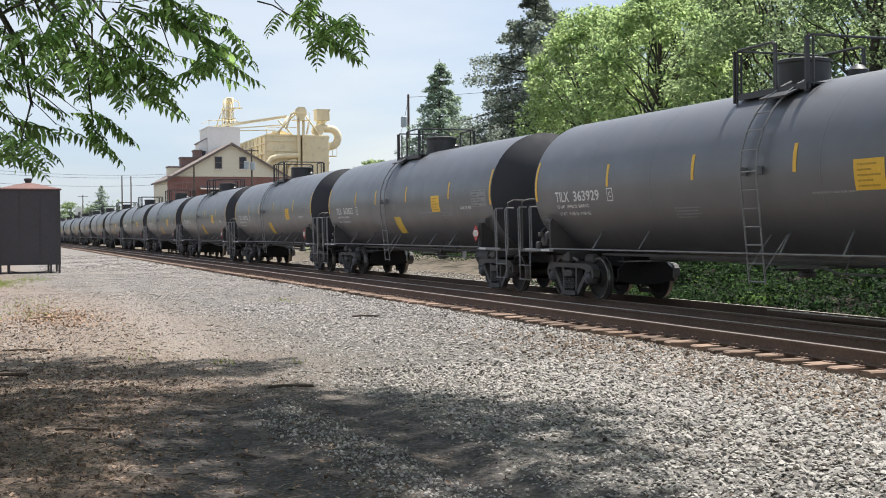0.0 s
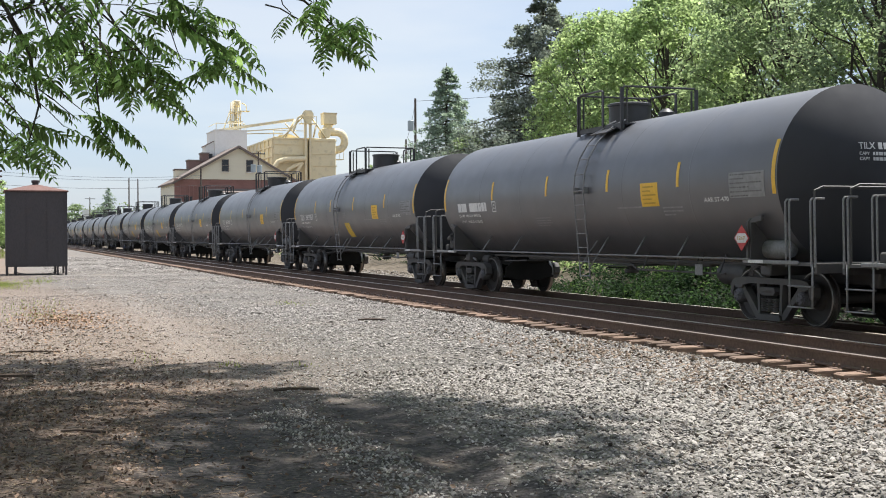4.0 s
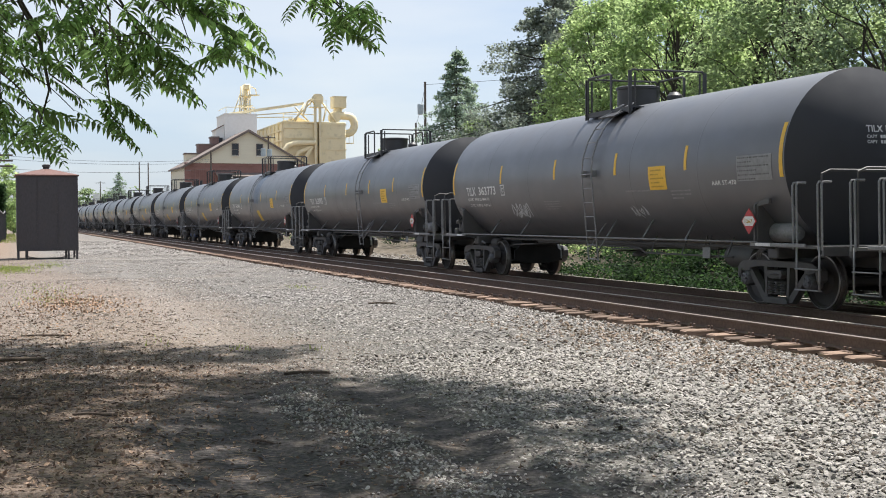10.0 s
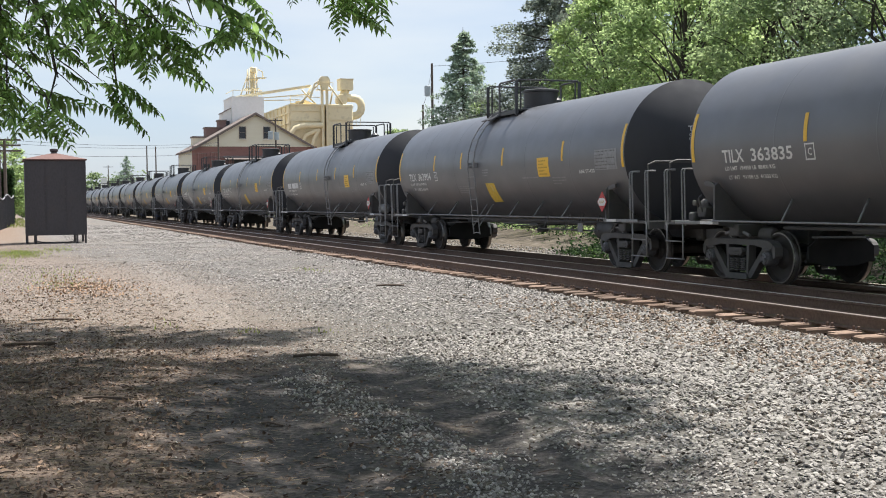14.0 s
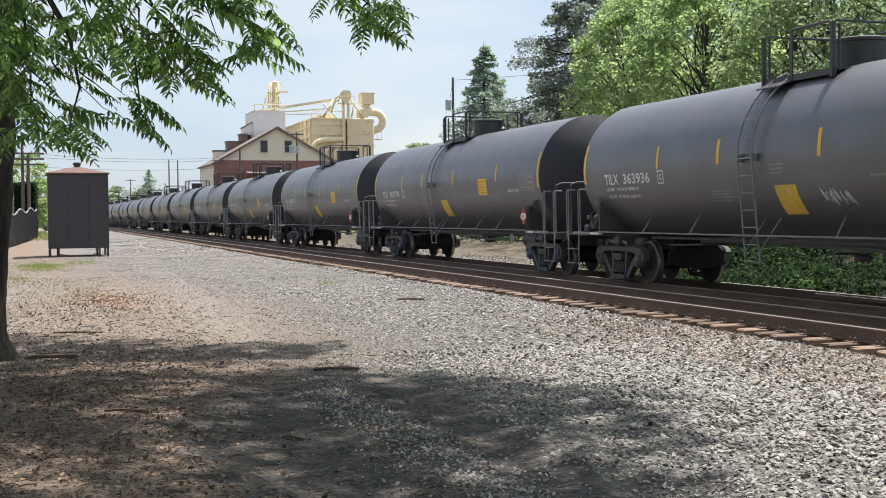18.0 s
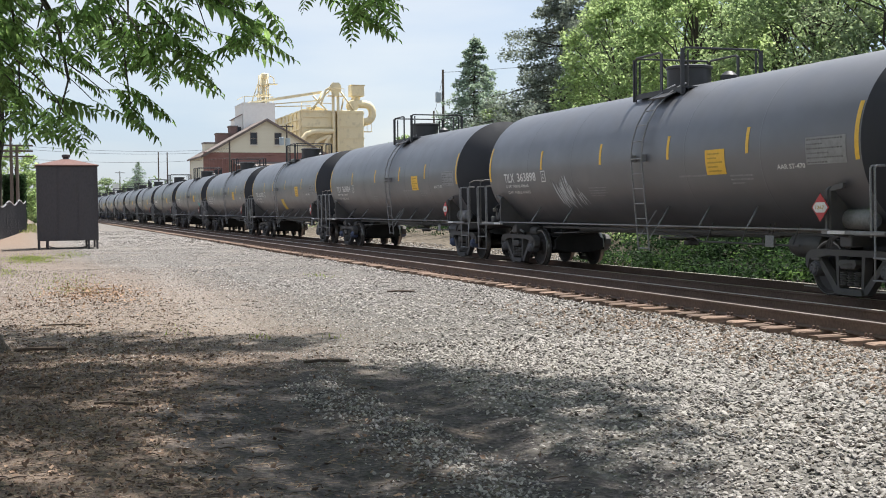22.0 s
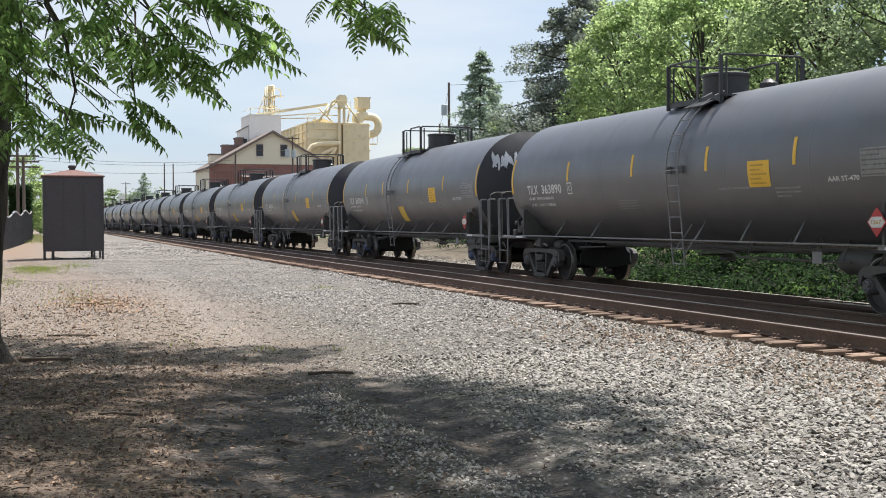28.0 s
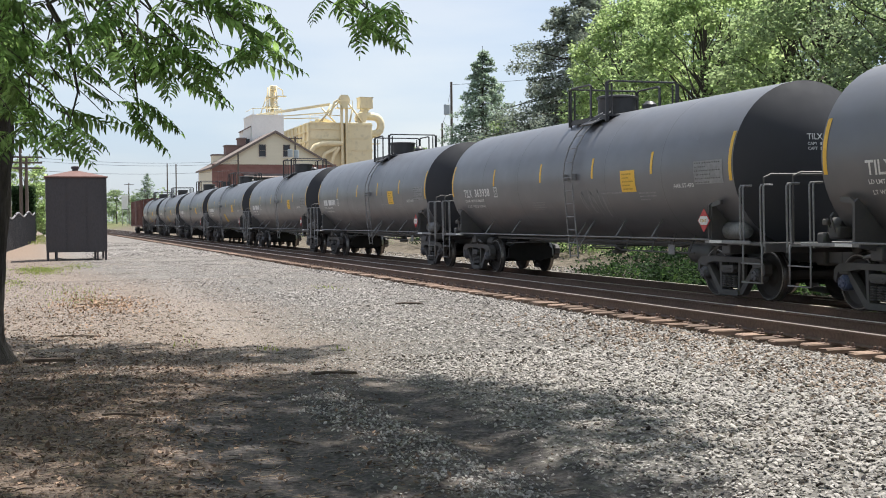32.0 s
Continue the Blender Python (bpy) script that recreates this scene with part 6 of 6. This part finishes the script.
LEAF_B = leaf_mat("mid_foliage", (0.232, 0.30, 0.15), (0.128, 0.19, 0.088), vary=0.38, glow=0.67, depth=1.0)
LEAF_C = leaf_mat("dark_foliage", (0.198, 0.252, 0.14), (0.11, 0.16, 0.085), vary=0.38, glow=0.66, depth=0.98)
# bank leaves in two tones, with sun and tree shade put into the colour
UNDER_LIT = leaf_mat("leaf_sunlit_tone", (0.07, 0.125, 0.042), (0.036, 0.068, 0.025), vary=0.5, glow=0.5)
UNDER = leaf_mat("leaf_shaded_tone", (0.034, 0.066, 0.025), (0.014, 0.029, 0.014), vary=0.7, glow=0.45)
NEEDLE_A = leaf_mat("blue_green_needles", (0.29, 0.355, 0.275), (0.20, 0.255, 0.195), vary=0.35, glow=0.5)
NEEDLE_B = leaf_mat("dark_needles", (0.215, 0.245, 0.20), (0.14, 0.165, 0.132), vary=0.45, glow=0.45)

DARKBARK = mat("dark_furrowed_bark", (0.072, 0.060, 0.050), (0.028, 0.023, 0.020), rough=0.95, scale=2.6, fine=18, stretch=(3, 3, 0.45), bump=1.0, size=0.04)


def limb(s, a, b, r0, r1, rnd, bend=0.12, n=7):
    a, b = Vector(a), Vector(b)
    ln = (b - a).length
    pts = [a.lerp(b, i / 4) + Vector((rnd.uniform(-1, 1), rnd.uniform(-1, 1), rnd.uniform(-0.3, 1))) * ln * bend * (0.0 if i in (0, 4) else 1) for i in range(5)]
    for i in range(4):
        s.rod(pts[i], pts[i + 1], r0 + (r1 - r0) * i / 4, n, r0 + (r1 - r0) * (i + 1) / 4, caps=False)
    return pts


def broadleaf(x, y, h, width, material, seed, leaf=0.2, clumps=70, per=130, low=0.25, label="tall leafy green tree", lean=0.0):
    rnd, rng = random.Random(seed), np.random.default_rng(seed)
    t = empty("tree", (x, y, land(x, y)))
    tagged(t, label, "tree", "trees behind the tracks")
    s = Shape()
    top = Vector((lean, 0, h * 0.8))
    limb(s, (0, 0, -0.2), top, 0.015 * h + 0.04, 0.04, rnd, 0.03, 9)
    spots = []
    for i in range(clumps):
        u = rnd.uniform(low, 1.0)
        a = rnd.uniform(0, 2 * math.pi)
        prof = math.sin(math.pi * min(1, (u - low) / (1 - low) * 0.86 + 0.12)) ** 0.7
        rad = width * 0.5 * prof * math.sqrt(rnd.uniform(0.25, 1.0))
        c = Vector((math.cos(a) * rad + lean * u, math.sin(a) * rad, h * u))
        spots.append((c, rnd.uniform(0.4, 0.9) * width * 0.12))
    for c, r in spots[::3]:
        b = top * min(0.95, max(0.15, (c.z / h - 0.15)))
        limb(s, b, c, 0.02 + 0.003 * h, 0.01, rnd, 0.08, 5)
    part("trunk", s, BARK, t, "grey branching trunk")
    pts = []
    for c, r in spots:
        p = rng.normal(size=(per, 3))
        p /= np.linalg.norm(p, axis=1, keepdims=True)
        p *= rng.uniform(0.35, 1.1, (per, 1)) ** 0.6
        pts.append(p * (r * 1.2, r * 1.2, r * 0.62) + np.array(c))
    pts = np.concatenate(pts)
    tagged(part("crown", leaf_cloud("crown", pts, leaf * 1.05, material, rng, up=0.3), None, t), kind="stuff")
    return t


def conifer(x, y, h, width, material, seed, ragged=0.25, label="tall pointed spruce tree", start=0.06, per=95):
    rnd, rng = random.Random(seed), np.random.default_rng(seed)
    t = empty("conifer", (x, y, land(x, y)))
    tagged(t, label, "conifer", "conifers behind the tracks")
    s = Shape()
    s.rod((0, 0, -0.2), (0, 0, h), 0.018 * h, 9, 0.02)
    twigs = Shape()
    pts = []
    z = h * start
    while z < h * 0.985:
        u = z / h
        ln0 = width * 0.5 * (1 - u) ** 0.86 * (0.75 + 0.25 * min(1, u * 4)) + 0.10
        for i in range(max(4, int(9 * (1 - u) + 4))):
            a = rnd.uniform(0, 2 * math.pi)
            ln = ln0 * rnd.uniform(1 - ragged * 2, 1 + ragged)
            tip = Vector((math.cos(a) * ln, math.sin(a) * ln, z - ln * rnd.uniform(0.05, 0.35) + (0.2 * ln if rnd.random() < ragged else 0)))
            base = Vector((0, 0, z))
            if ln > 0.5:
                twigs.rod(base, tip, 0.02 + 0.01 * ln, 4, 0.008, caps=False)
            k = int(per * (0.5 + 1.3 * ln / width))
            f = rng.uniform(0.05, 1.03, k) ** 0.52
            p = np.array(base)[None] + (np.array(tip) - np.array(base))[None] * f[:, None]
            p += rng.normal(0, 1, (k, 3)) * (0.12 * ln + 0.10) * np.array((1, 1, 0.55)) * (1.15 - f[:, None])
            p[:, 2] -= rng.uniform(0, 0.12 * ln + 0.05, k)
            pts.append(p)
        z += h * rnd.uniform(0.014, 0.026)
    part("trunk", s, BARK, t)
    tagged(part("branchwork", twigs, BARK, t), kind="stuff")
    pts = np.concatenate(pts)
    tagged(part("needles", leaf_cloud("needles", pts, 0.20 if per > 100 else 0.24, material, rng, up=0.3), None, t), kind="stuff")
    return t


conifer(35.0, 95, 14.8, 12.0, NEEDLE_A, 31, 0.15, "blue-green pointed spruce tree", per=150)
conifer(36.8, 80, 18.6, 23.0, NEEDLE_B, 32, 0.2, "broad dark fir tree with drooping branches", per=400)
conifer(37.5, 36, 15.5, 12.0, NEEDLE_B, 33, 0.3, "dark ragged fir tree", per=150)
for i, (x, y, h, w, m, leaf) in enumerate(((30.6, 60, 11.2, 8.0, LEAF_A, 0.18), (35.5, 66, 12.2, 8.5, LEAF_A, 0.19), (31.6, 54, 11.4, 8.0, LEAF_A, 0.18), (27.5, 47, 10.2, 7.5, LEAF_A, 0.17), (33.0, 49, 11.2, 8.0, LEAF_C, 0.18),
                                           (28.2, 39.5, 10.4, 7.8, LEAF_B, 0.16), (34.0, 41, 11.4, 8.5, LEAF_C, 0.18), (27.0, 32.5, 10.2, 7.5, LEAF_C, 0.15), (33.0, 31, 11.0, 8.5, LEAF_B, 0.18), (26.6, 25, 10, 8, LEAF_C, 0.16), (38.5, 58, 11.5, 9, LEAF_B, 0.2), (34.6, 89, 8.2, 4.5, LEAF_B, 0.2), (28.5, 92, 6.0, 5.5, LEAF_B, 0.2))):
    broadleaf(x, y, h * (1.13 if i < 11 else 1), w, m, 40 + i, leaf, clumps=225, per=115, low=0.06, label="leafy light green tree" if m is LEAF_A else "leafy dark green tree")


def undergrowth():
    rng = np.random.default_rng(77)
    # brighter clumps stand for sunlit patches, darkened ones for growth in shade
    for name, y0, y1, n, hgt, m in (("undergrowth", 13, 34, 620, 1.0, UNDER), ("undergrowth", 13, 32, 70, 1.15, UNDER_LIT), ("undergrowth", 34, 62, 330, 0.8, UNDER), ("sunny_undergrowth", 29, 46, 260, 0.95, LEAF_A), ("undergrowth", 62, 120, 300, 1.5, LEAF_B)):
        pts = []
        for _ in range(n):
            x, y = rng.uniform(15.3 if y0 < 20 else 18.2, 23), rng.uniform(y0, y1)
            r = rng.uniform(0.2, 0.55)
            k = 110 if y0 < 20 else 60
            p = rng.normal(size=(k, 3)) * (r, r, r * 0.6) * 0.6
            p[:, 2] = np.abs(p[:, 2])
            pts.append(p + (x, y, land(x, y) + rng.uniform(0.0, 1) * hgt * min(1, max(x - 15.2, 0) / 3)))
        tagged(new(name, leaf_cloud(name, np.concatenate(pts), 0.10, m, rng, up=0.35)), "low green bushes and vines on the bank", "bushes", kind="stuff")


undergrowth()


def far_woods():
    rng = np.random.default_rng(91)
    pts = []
    for _ in range(900):
        a = rng.uniform(-0.35, 0.9)
        d = rng.uniform(380, 520)
        x, y = math.sin(a) * d, math.cos(a) * d
        if abs(x - 13) < 8:
            continue
        h = rng.uniform(4, 11)
        for _ in range(3):
            c = np.array((x + rng.normal() * 2.5, y + rng.normal() * 2.5, GROUND + h * rng.uniform(0.2, 0.9)))
            pts.append(rng.normal(size=(26, 3)) * (2.0, 2.0, 1.5) + c)
    tagged(new("far_woods", leaf_cloud("far_woods", np.concatenate(pts), 0.9, LEAF_C, rng)), "low belt of far green woods", "woods", kind="stuff")


far_woods()
conifer(24.8, 290, 11.8, 11, NEEDLE_A, 35, 0.3, "distant dark conifer tree", per=40)
broadleaf(23.6, 380, 10, 10, LEAF_C, 61, 0.5, 40, 60, label="distant round leafy tree")
broadleaf(30.5, 385, 9, 10, LEAF_C, 62, 0.5, 40, 60, label="distant round leafy tree")
# trees behind the fence
for i, (x, y, h, w, m) in enumerate(((-0.8, 138, 8.4, 6.5, LEAF_A), (-6.5, 132, 11, 8, LEAF_B), (-4.0, 128, 6.0, 4.0, LEAF_B), (-12, 140, 12, 9, LEAF_B), (1.6, 150, 6.0, 4.5, LEAF_A))):
    broadleaf(x, y, h, w, m, 70 + i, 0.26, clumps=60, per=90, low=0.05, label="leafy green tree behind the fence")
hd = np.random.default_rng(17)
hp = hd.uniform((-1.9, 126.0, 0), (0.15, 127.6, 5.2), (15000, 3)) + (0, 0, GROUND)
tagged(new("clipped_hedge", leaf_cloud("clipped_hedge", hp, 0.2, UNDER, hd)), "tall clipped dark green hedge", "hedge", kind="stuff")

# ---- the walnut at the edge of the yard ----
def pinnate(seed):
    """A compound leaf along +y, drooping: paired leaflets on a thin stalk."""
    rnd = random.Random(seed)
    s = Shape()
    n, ln = 9, 0.56
    mid = [Vector((0.03 * math.sin(i * 0.5 + seed), ln * i / n, -0.13 * (i / n) ** 2 + 0.02)) for i in range(n + 1)]
    s.pipe(mid, 0.003, 4)
    for i in range(1, n + 1):
        for k in (-1, 1) if i < n else (0.15,):
            l = 0.160 * math.sin(math.pi * min(0.88, 0.22 + 0.62 * i / n)) * rnd.uniform(0.85, 1.15)
            w = l * rnd.uniform(0.28, 0.36)
            d = Vector((k * 0.93, 0.42 + 0.5 * (i == n), -rnd.uniform(0.3, 0.85))).normalized()
            side = Vector((-d.y, d.x, 0)).normalized()
            b = mid[i]
            fold = Vector((0, 0, 0.012))
            s.raw([b, b + d * l * 0.35 + side * w * 0.5 + fold, b + d * l * 0.72 + side * w * 0.36 + fold, b + d * l - Vector((0, 0, l * 0.12)), b + d * l * 0.72 - side * w * 0.36 + fold, b + d * l * 0.35 - side * w * 0.5 + fold, b + d * l * 0.5],
                  [(0, 1, 6), (1, 2, 6), (2, 3, 6), (3, 4, 6), (4, 5, 6), (5, 0, 6)])
    return s


RIM = ((1.41, 3.24, 2.19, 3.01), (1.59, 3.06, 2.21, 2.87), (2.00, 3.44, 2.34, 3.31), (1.30, 2.99, 1.63, 2.73), (1.12, 2.96, 1.46, 2.67), (0.94, 2.92, 1.13, 2.50), (0.76, 2.58, 1.01, 2.32), (0.61, 2.50, 1.00, 2.26),
       (0.66, 2.52, 0.96, 2.51), (0.37, 2.33, 0.61, 2.18), (0.32, 2.32, 0.37, 2.14), (0.18, 2.38, 0.24, 2.13), (-0.01, 2.66, 0.34, 2.49), (-0.16, 2.42, 0.15, 2.31), (0.02, 2.84, 0.21, 2.58), (0.10, 3.08, 0.27, 3.15),
       (-0.27, 3.00, -0.16, 2.68), (0.51, 3.30, 0.85, 2.94), (0.80, 3.11, 1.01, 2.80), (1.24, 3.32, 1.61, 3.17), (2.73, 3.30, 2.73, 2.94), (3.05, 3.33, 3.19, 3.17), (3.12, 3.54, 3.42, 3.53), (2.52, 3.50, 2.40, 3.34))


def walnut():
    rnd, rng = random.Random(12), np.random.default_rng(12)
    base = Vector((-0.60, 16.05, land(-0.6, 16.05)))
    t = empty("walnut_tree", base)
    tagged(t, "large shade tree with long drooping compound leaves", "tree")
    s = Shape()
    rings = [(0.40, -0.1), (0.30, 0.06), (0.225, 0.25), (0.205, 0.6), (0.21, 1.2), (0.235, 1.9), (0.26, 2.4), (0.28, 3.2), (0.26, 4.4), (0.16, 6.0), (0.08, 8.5)]
    n, heights = 44, [-0.1 + 0.09 * i for i in range(96)]
    vs = []
    for z in heights:
        r = float(np.interp(z, [q[1] for q in rings], [q[0] for q in rings]))
        for i in range(n):
            a = 2 * math.pi * i / n
            f = 1 + 0.10 * math.sin(3 * a + z) + 0.05 * math.sin(7 * a - z * 2) + (0.3 * max(0, math.sin(2.5 * a)) * (0.3 - z) / 0.3 if z < 0.3 else 0)
            ridge = abs(noise.noise(Vector((math.cos(a) * 4.5, math.sin(a) * 4.5, z * 1.6))))
            f += 0.22 * ridge - 0.05 + 0.05 * noise.noise(Vector((math.cos(a) * 9, math.sin(a) * 9, z * 7)))
            vs.append((math.cos(a) * r * f + 0.03 * min(z, 4), math.sin(a) * r * f - 0.03 * z, z))
    s.raw(vs, [(k * n + i, k * n + (i + 1) % n, (k + 1) * n + (i + 1) % n, (k + 1) * n + i) for k in range(len(heights) - 1) for i in range(n)])
    part("trunk", s, DARKBARK, t, "dark furrowed trunk")
    # hanging sprays within sight: place, half sizes, number of leaves
    sprays = (((0.15, 12.0, 3.15), (0.60, 0.7, 0.40), 46), ((0.88, 11.0, 3.08), (0.55, 0.6, 0.30), 40), ((1.28, 11.0, 2.88), (0.28, 0.4, 0.22), 17), ((1.85, 10.5, 3.02), (0.24, 0.3, 0.17), 15),
              ((-0.02, 12.0, 2.45), (0.33, 0.4, 0.28), 16), ((0.30, 11.5, 2.27), (0.26, 0.3, 0.12), 10), ((0.88, 11.0, 2.42), (0.13, 0.2, 0.14), 8), ((2.86, 10.5, 3.26), (0.18, 0.3, 0.17), 20), ((2.62, 10.5, 3.50), (0.14, 0.3, 0.06), 6),
              ((1.62, 11.0, 3.42), (0.35, 0.4, 0.12), 13), ((0.2, 12.2, 3.6), (0.8, 0.8, 0.25), 36), ((-0.35, 13.0, 3.0), (0.4, 0.6, 0.5), 24), ((1.2, 11.2, 3.55), (0.6, 0.6, 0.18), 22),
              ((-0.30, 12.6, 2.72), (0.30, 0.4, 0.30), 18), ((-0.42, 11.6, 3.05), (0.35, 0.4, 0.35), 22), ((0.42, 11.8, 2.62), (0.16, 0.2, 0.2), 7), ((0.75, 12.2, 3.2), (0.6, 0.4, 0.26), 20), ((-0.27, 10.8, 3.1), (0.2, 0.3, 0.42), 20), ((1.25, 11.6, 3.22), (0.35, 0.3, 0.2), 10))
    kinds = [pinnate(i).mesh("leaf", LEAF_NEAR) for i in range(6)]
    br = Shape()
    hub = Vector((0.3, 15.6, 4.9)) - base
    limb(br, (0, -0.1, 4.2), hub, 0.13, 0.10, rnd, 0.05)
    extra = []
    for c, r, k in sprays:
        c = Vector(c) - base
        start = Vector((c.x * 0.55 + 0.2, c.y * 0.75, max(c.z + 1.0, 4.3)))
        limb(br, hub, start, 0.07, 0.03, rnd, 0.06, 6)
        pts = limb(br, start, c + Vector((0, 0, 0.05)), 0.025, 0.006, rnd, 0.1, 5)
        for i in range(int(k * 0.54)):
            off = Vector((rnd.uniform(-1, 1) * r[0], rnd.uniform(-1, 1) * r[1], rnd.uniform(-1, 1) * r[2]))
            p = c + off * 0.8
            if rnd.random() < 0.5:
                br.rod(c + off * 0.1, p, 0.005, 4, 0.003, caps=False)
            a = math.atan2(off.y * 0.5 - 0.1, off.x + rnd.gauss(0.06, 0.15)) + rnd.gauss(0, 0.4)
            q = part("leaf", kinds[rnd.randrange(6)], None, t)
            q.matrix_basis = Matrix.Translation(p) @ Matrix.Rotation(a - math.pi / 2, 4, "Z") @ Matrix.Rotation(-rnd.uniform(0.0, 0.7), 4, "X") @ Matrix.Rotation(rnd.gauss(0, 0.4), 4, "Y") @ Matrix.Translation((0, -0.2, 0)) @ Matrix.Scale(rnd.uniform(0.7, 1.0), 4)
            if i % 6 == 0:
                extra.append((c + Vector((rnd.uniform(-1, 1) * r[0], rnd.uniform(-1, 1) * r[1], rnd.uniform(-1, 1) * r[2])) * 0.95, rnd.uniform(0, 6.283)))
    # long single leaves that stand out at the rim: foot x, z and tip x, z
    for i, (xa, za, xb, zb) in enumerate(RIM):
        y = 10.6 + (i * 7 % 5) * 0.25
        a, b = Vector((xa, y, za)) - base, Vector((xb, y - 0.1, zb)) - base
        along_leaf = (b - a).normalized()
        side_leaf = along_leaf.cross(Vector((0, 0, 1))).normalized()
        up_leaf = side_leaf.cross(along_leaf)
        m = Matrix((side_leaf, along_leaf, up_leaf)).transposed().to_4x4()
        q = part("leaf", kinds[i % 6], None, t)
        q.matrix_basis = Matrix.Translation(a) @ m @ Matrix.Rotation(rnd.gauss(0, 0.25), 4, "Y") @ Matrix.Rotation(0.12, 4, "X") @ Matrix.Scale(max((b - a).length / 0.60, 0.6), 4)
        limb(br, a + Vector((rnd.uniform(-0.5, -0.1), rnd.uniform(0.1, 0.4), rnd.uniform(0.2, 0.5))), a, 0.009, 0.004, rnd, 0.08, 4)
    # the crown over the yard: out of sight, but its shade lies on the ground
    shade = []

    def along(v, rows):
        return float(np.interp(v, [r[0] for r in rows], [r[1] for r in rows]))

    back = ((-6, 20.5), (-0.3, 19.8), (0.7, 18.0), (2.3, 16.2), (3.0, 16.6), (3.6, 15.2), (4.1, 12.9), (4.8, 11.2), (5.6, 9.9))
    side = ((1.5, 3.0), (5.5, 3.4), (7.2, 3.9), (8.6, 4.8), (9.9, 5.5), (30, 5.6))
    gap = ((-6, 16.6), (-0.3, 15.4), (0.9, 14.8), (1.5, 13.8), (2.0, 13.9), (2.6, 14.3), (3.2, 13.9), (4.2, 12.9))
    while len(shade) < 800:
        sx, sy = rnd.uniform(-6, 5.6), rnd.uniform(1.5, 20)
        if sy > along(sx, back) - 0.15 or sx > along(sy, side) - 0.15:
            continue
        if abs(sy - along(sx, gap)) < 0.55 and rnd.random() < 0.93:
            continue
        if noise.noise(Vector((sx * 0.8, sy * 0.6, 8))) > 0.47 or math.hypot((sx - 3.1) * 0.7, sy - 8.0) < 0.42:
            continue
        if -1.6 < sx < 2.2 and 9.5 < sy < 12.7 and rnd.random() < 0.45:
            continue
        if sy < 13 and rnd.random() < 0.22:
            continue
        if sx > 2.6 and sy < 9.6 and rnd.random() < 0.35:
            continue
        if sx < 0.7 and 7.5 < sy < 12.2 and rnd.random() < 0.5:
            continue
        if sy < 9.2 and rnd.random() < (0.6 if sx < 1.3 else 0.1):
            continue
        hgt = rnd.uniform(4.2, 8.8)
        p = Vector((sx + SUN.x / SUN.z * hgt, sy + SUN.y / SUN.z * hgt, hgt))
        if p.z < 1.516 + 0.215 * math.hypot(p.x, p.y) + 0.75:
            continue
        shade.append(p)
    for _ in range(22):
        sx, sy, hgt = rnd.uniform(1.3, 3.0), rnd.uniform(6.2, 9.4), rnd.uniform(5.2, 8.8)
        shade.append(Vector((sx + SUN.x / SUN.z * hgt, sy + SUN.y / SUN.z * hgt, hgt)))
    co = []
    for me in kinds:
        a = np.empty(len(me.vertices) * 3)
        me.vertices.foreach_get("co", a)
        co.append((a.reshape(-1, 3), [tuple(p.vertices) for p in me.polygons]))
    allv, allf, off0 = [], [], 0
    for p in shade:
        p = p - base
        if rnd.random() < 0.12:
            limb(br, Vector((0, -0.2, rnd.uniform(4, 6.5))), p, 0.06, 0.012, rnd, 0.06, 5)
        for _ in range(7):
            v, f = co[rnd.randrange(6)]
            m = Matrix.Rotation(rnd.uniform(0, 6.283), 3, "Z") @ Matrix.Rotation(-rnd.uniform(0.0, 0.7), 3, "X")
            w = (v * rnd.uniform(0.75, 1.1)) @ np.array(m).T + np.array(p) + rng.normal(0, 0.3, 3)
            allv.append(w)
            allf += [tuple(i + off0 for i in q) for q in f]
            off0 += len(w)
    # the smaller leaves between the sprays
    for p, a in extra:
        v, f = co[rnd.randrange(6)]
        m = Matrix.Rotation(a, 3, "Z") @ Matrix.Rotation(-rnd.uniform(0.0, 0.8), 3, "X") @ Matrix.Rotation(rnd.gauss(0, 0.5), 3, "Y")
        w = ((v - (0, 0.2, 0)) * rnd.uniform(0.45, 0.75)) @ np.array(m).T + np.array(p)
        allv.append(w)
        allf += [tuple(i + off0 for i in q) for q in f]
        off0 += len(w)
    me = bpy.data.meshes.new("crown")
    me.from_pydata(np.concatenate(allv).tolist(), [], allf)
    me.materials.append(LEAF_NEAR)
    tagged(part("crown", me, None, t), kind="stuff")
    tagged(part("branchwork", br, BARK, t), kind="stuff")


walnut()

def travel(t):
    """Metres that the train has rolled since the start."""
    drift = np.interp(t, (0, 4, 8, 12, 16, 20, 24, 28, 32), (0.16, 0.0, -0.08, 0.0, 0.05, 0.12, 0.18, 0.13, 0.09))
    return 21.024 * t + 0.00602 * t * t - 0.16 + float(drift)


def motions():
    """The train rolls towards the camera; its wheels turn."""
    start = 25.68 - HALF
    for k, car in TRAIN.items():
        walk(car, [(t, pose(TRAIN_X, start + PITCH * k - travel(t), 0)) for t in (0, 4, 8, 12, 16, 20, 24, 28, 32)])
    turned = {}
    for w in WHEELS:
        key = round(w.location.y, 2)
        if key not in turned:
            y = w.location.y
            walk(w, [(i / 30, Matrix.Translation((0, y, 0.457)) @ Matrix.Rotation((travel(i / 30) - travel(0)) / 0.457, 4, "X")) for i in range(0, 961)])
            turned[key] = w
    for w in [o for o in scene.collection.objects if o.name.startswith("wheelset") and not o.animation_data]:
        src = turned[round(w.location.y, 2)]
        w.rotation_mode = "QUATERNION"
        w.animation_data_create()
        w.animation_data.action = src.animation_data.action
        w.animation_data.action_slot = src.animation_data.action_slot


motions()
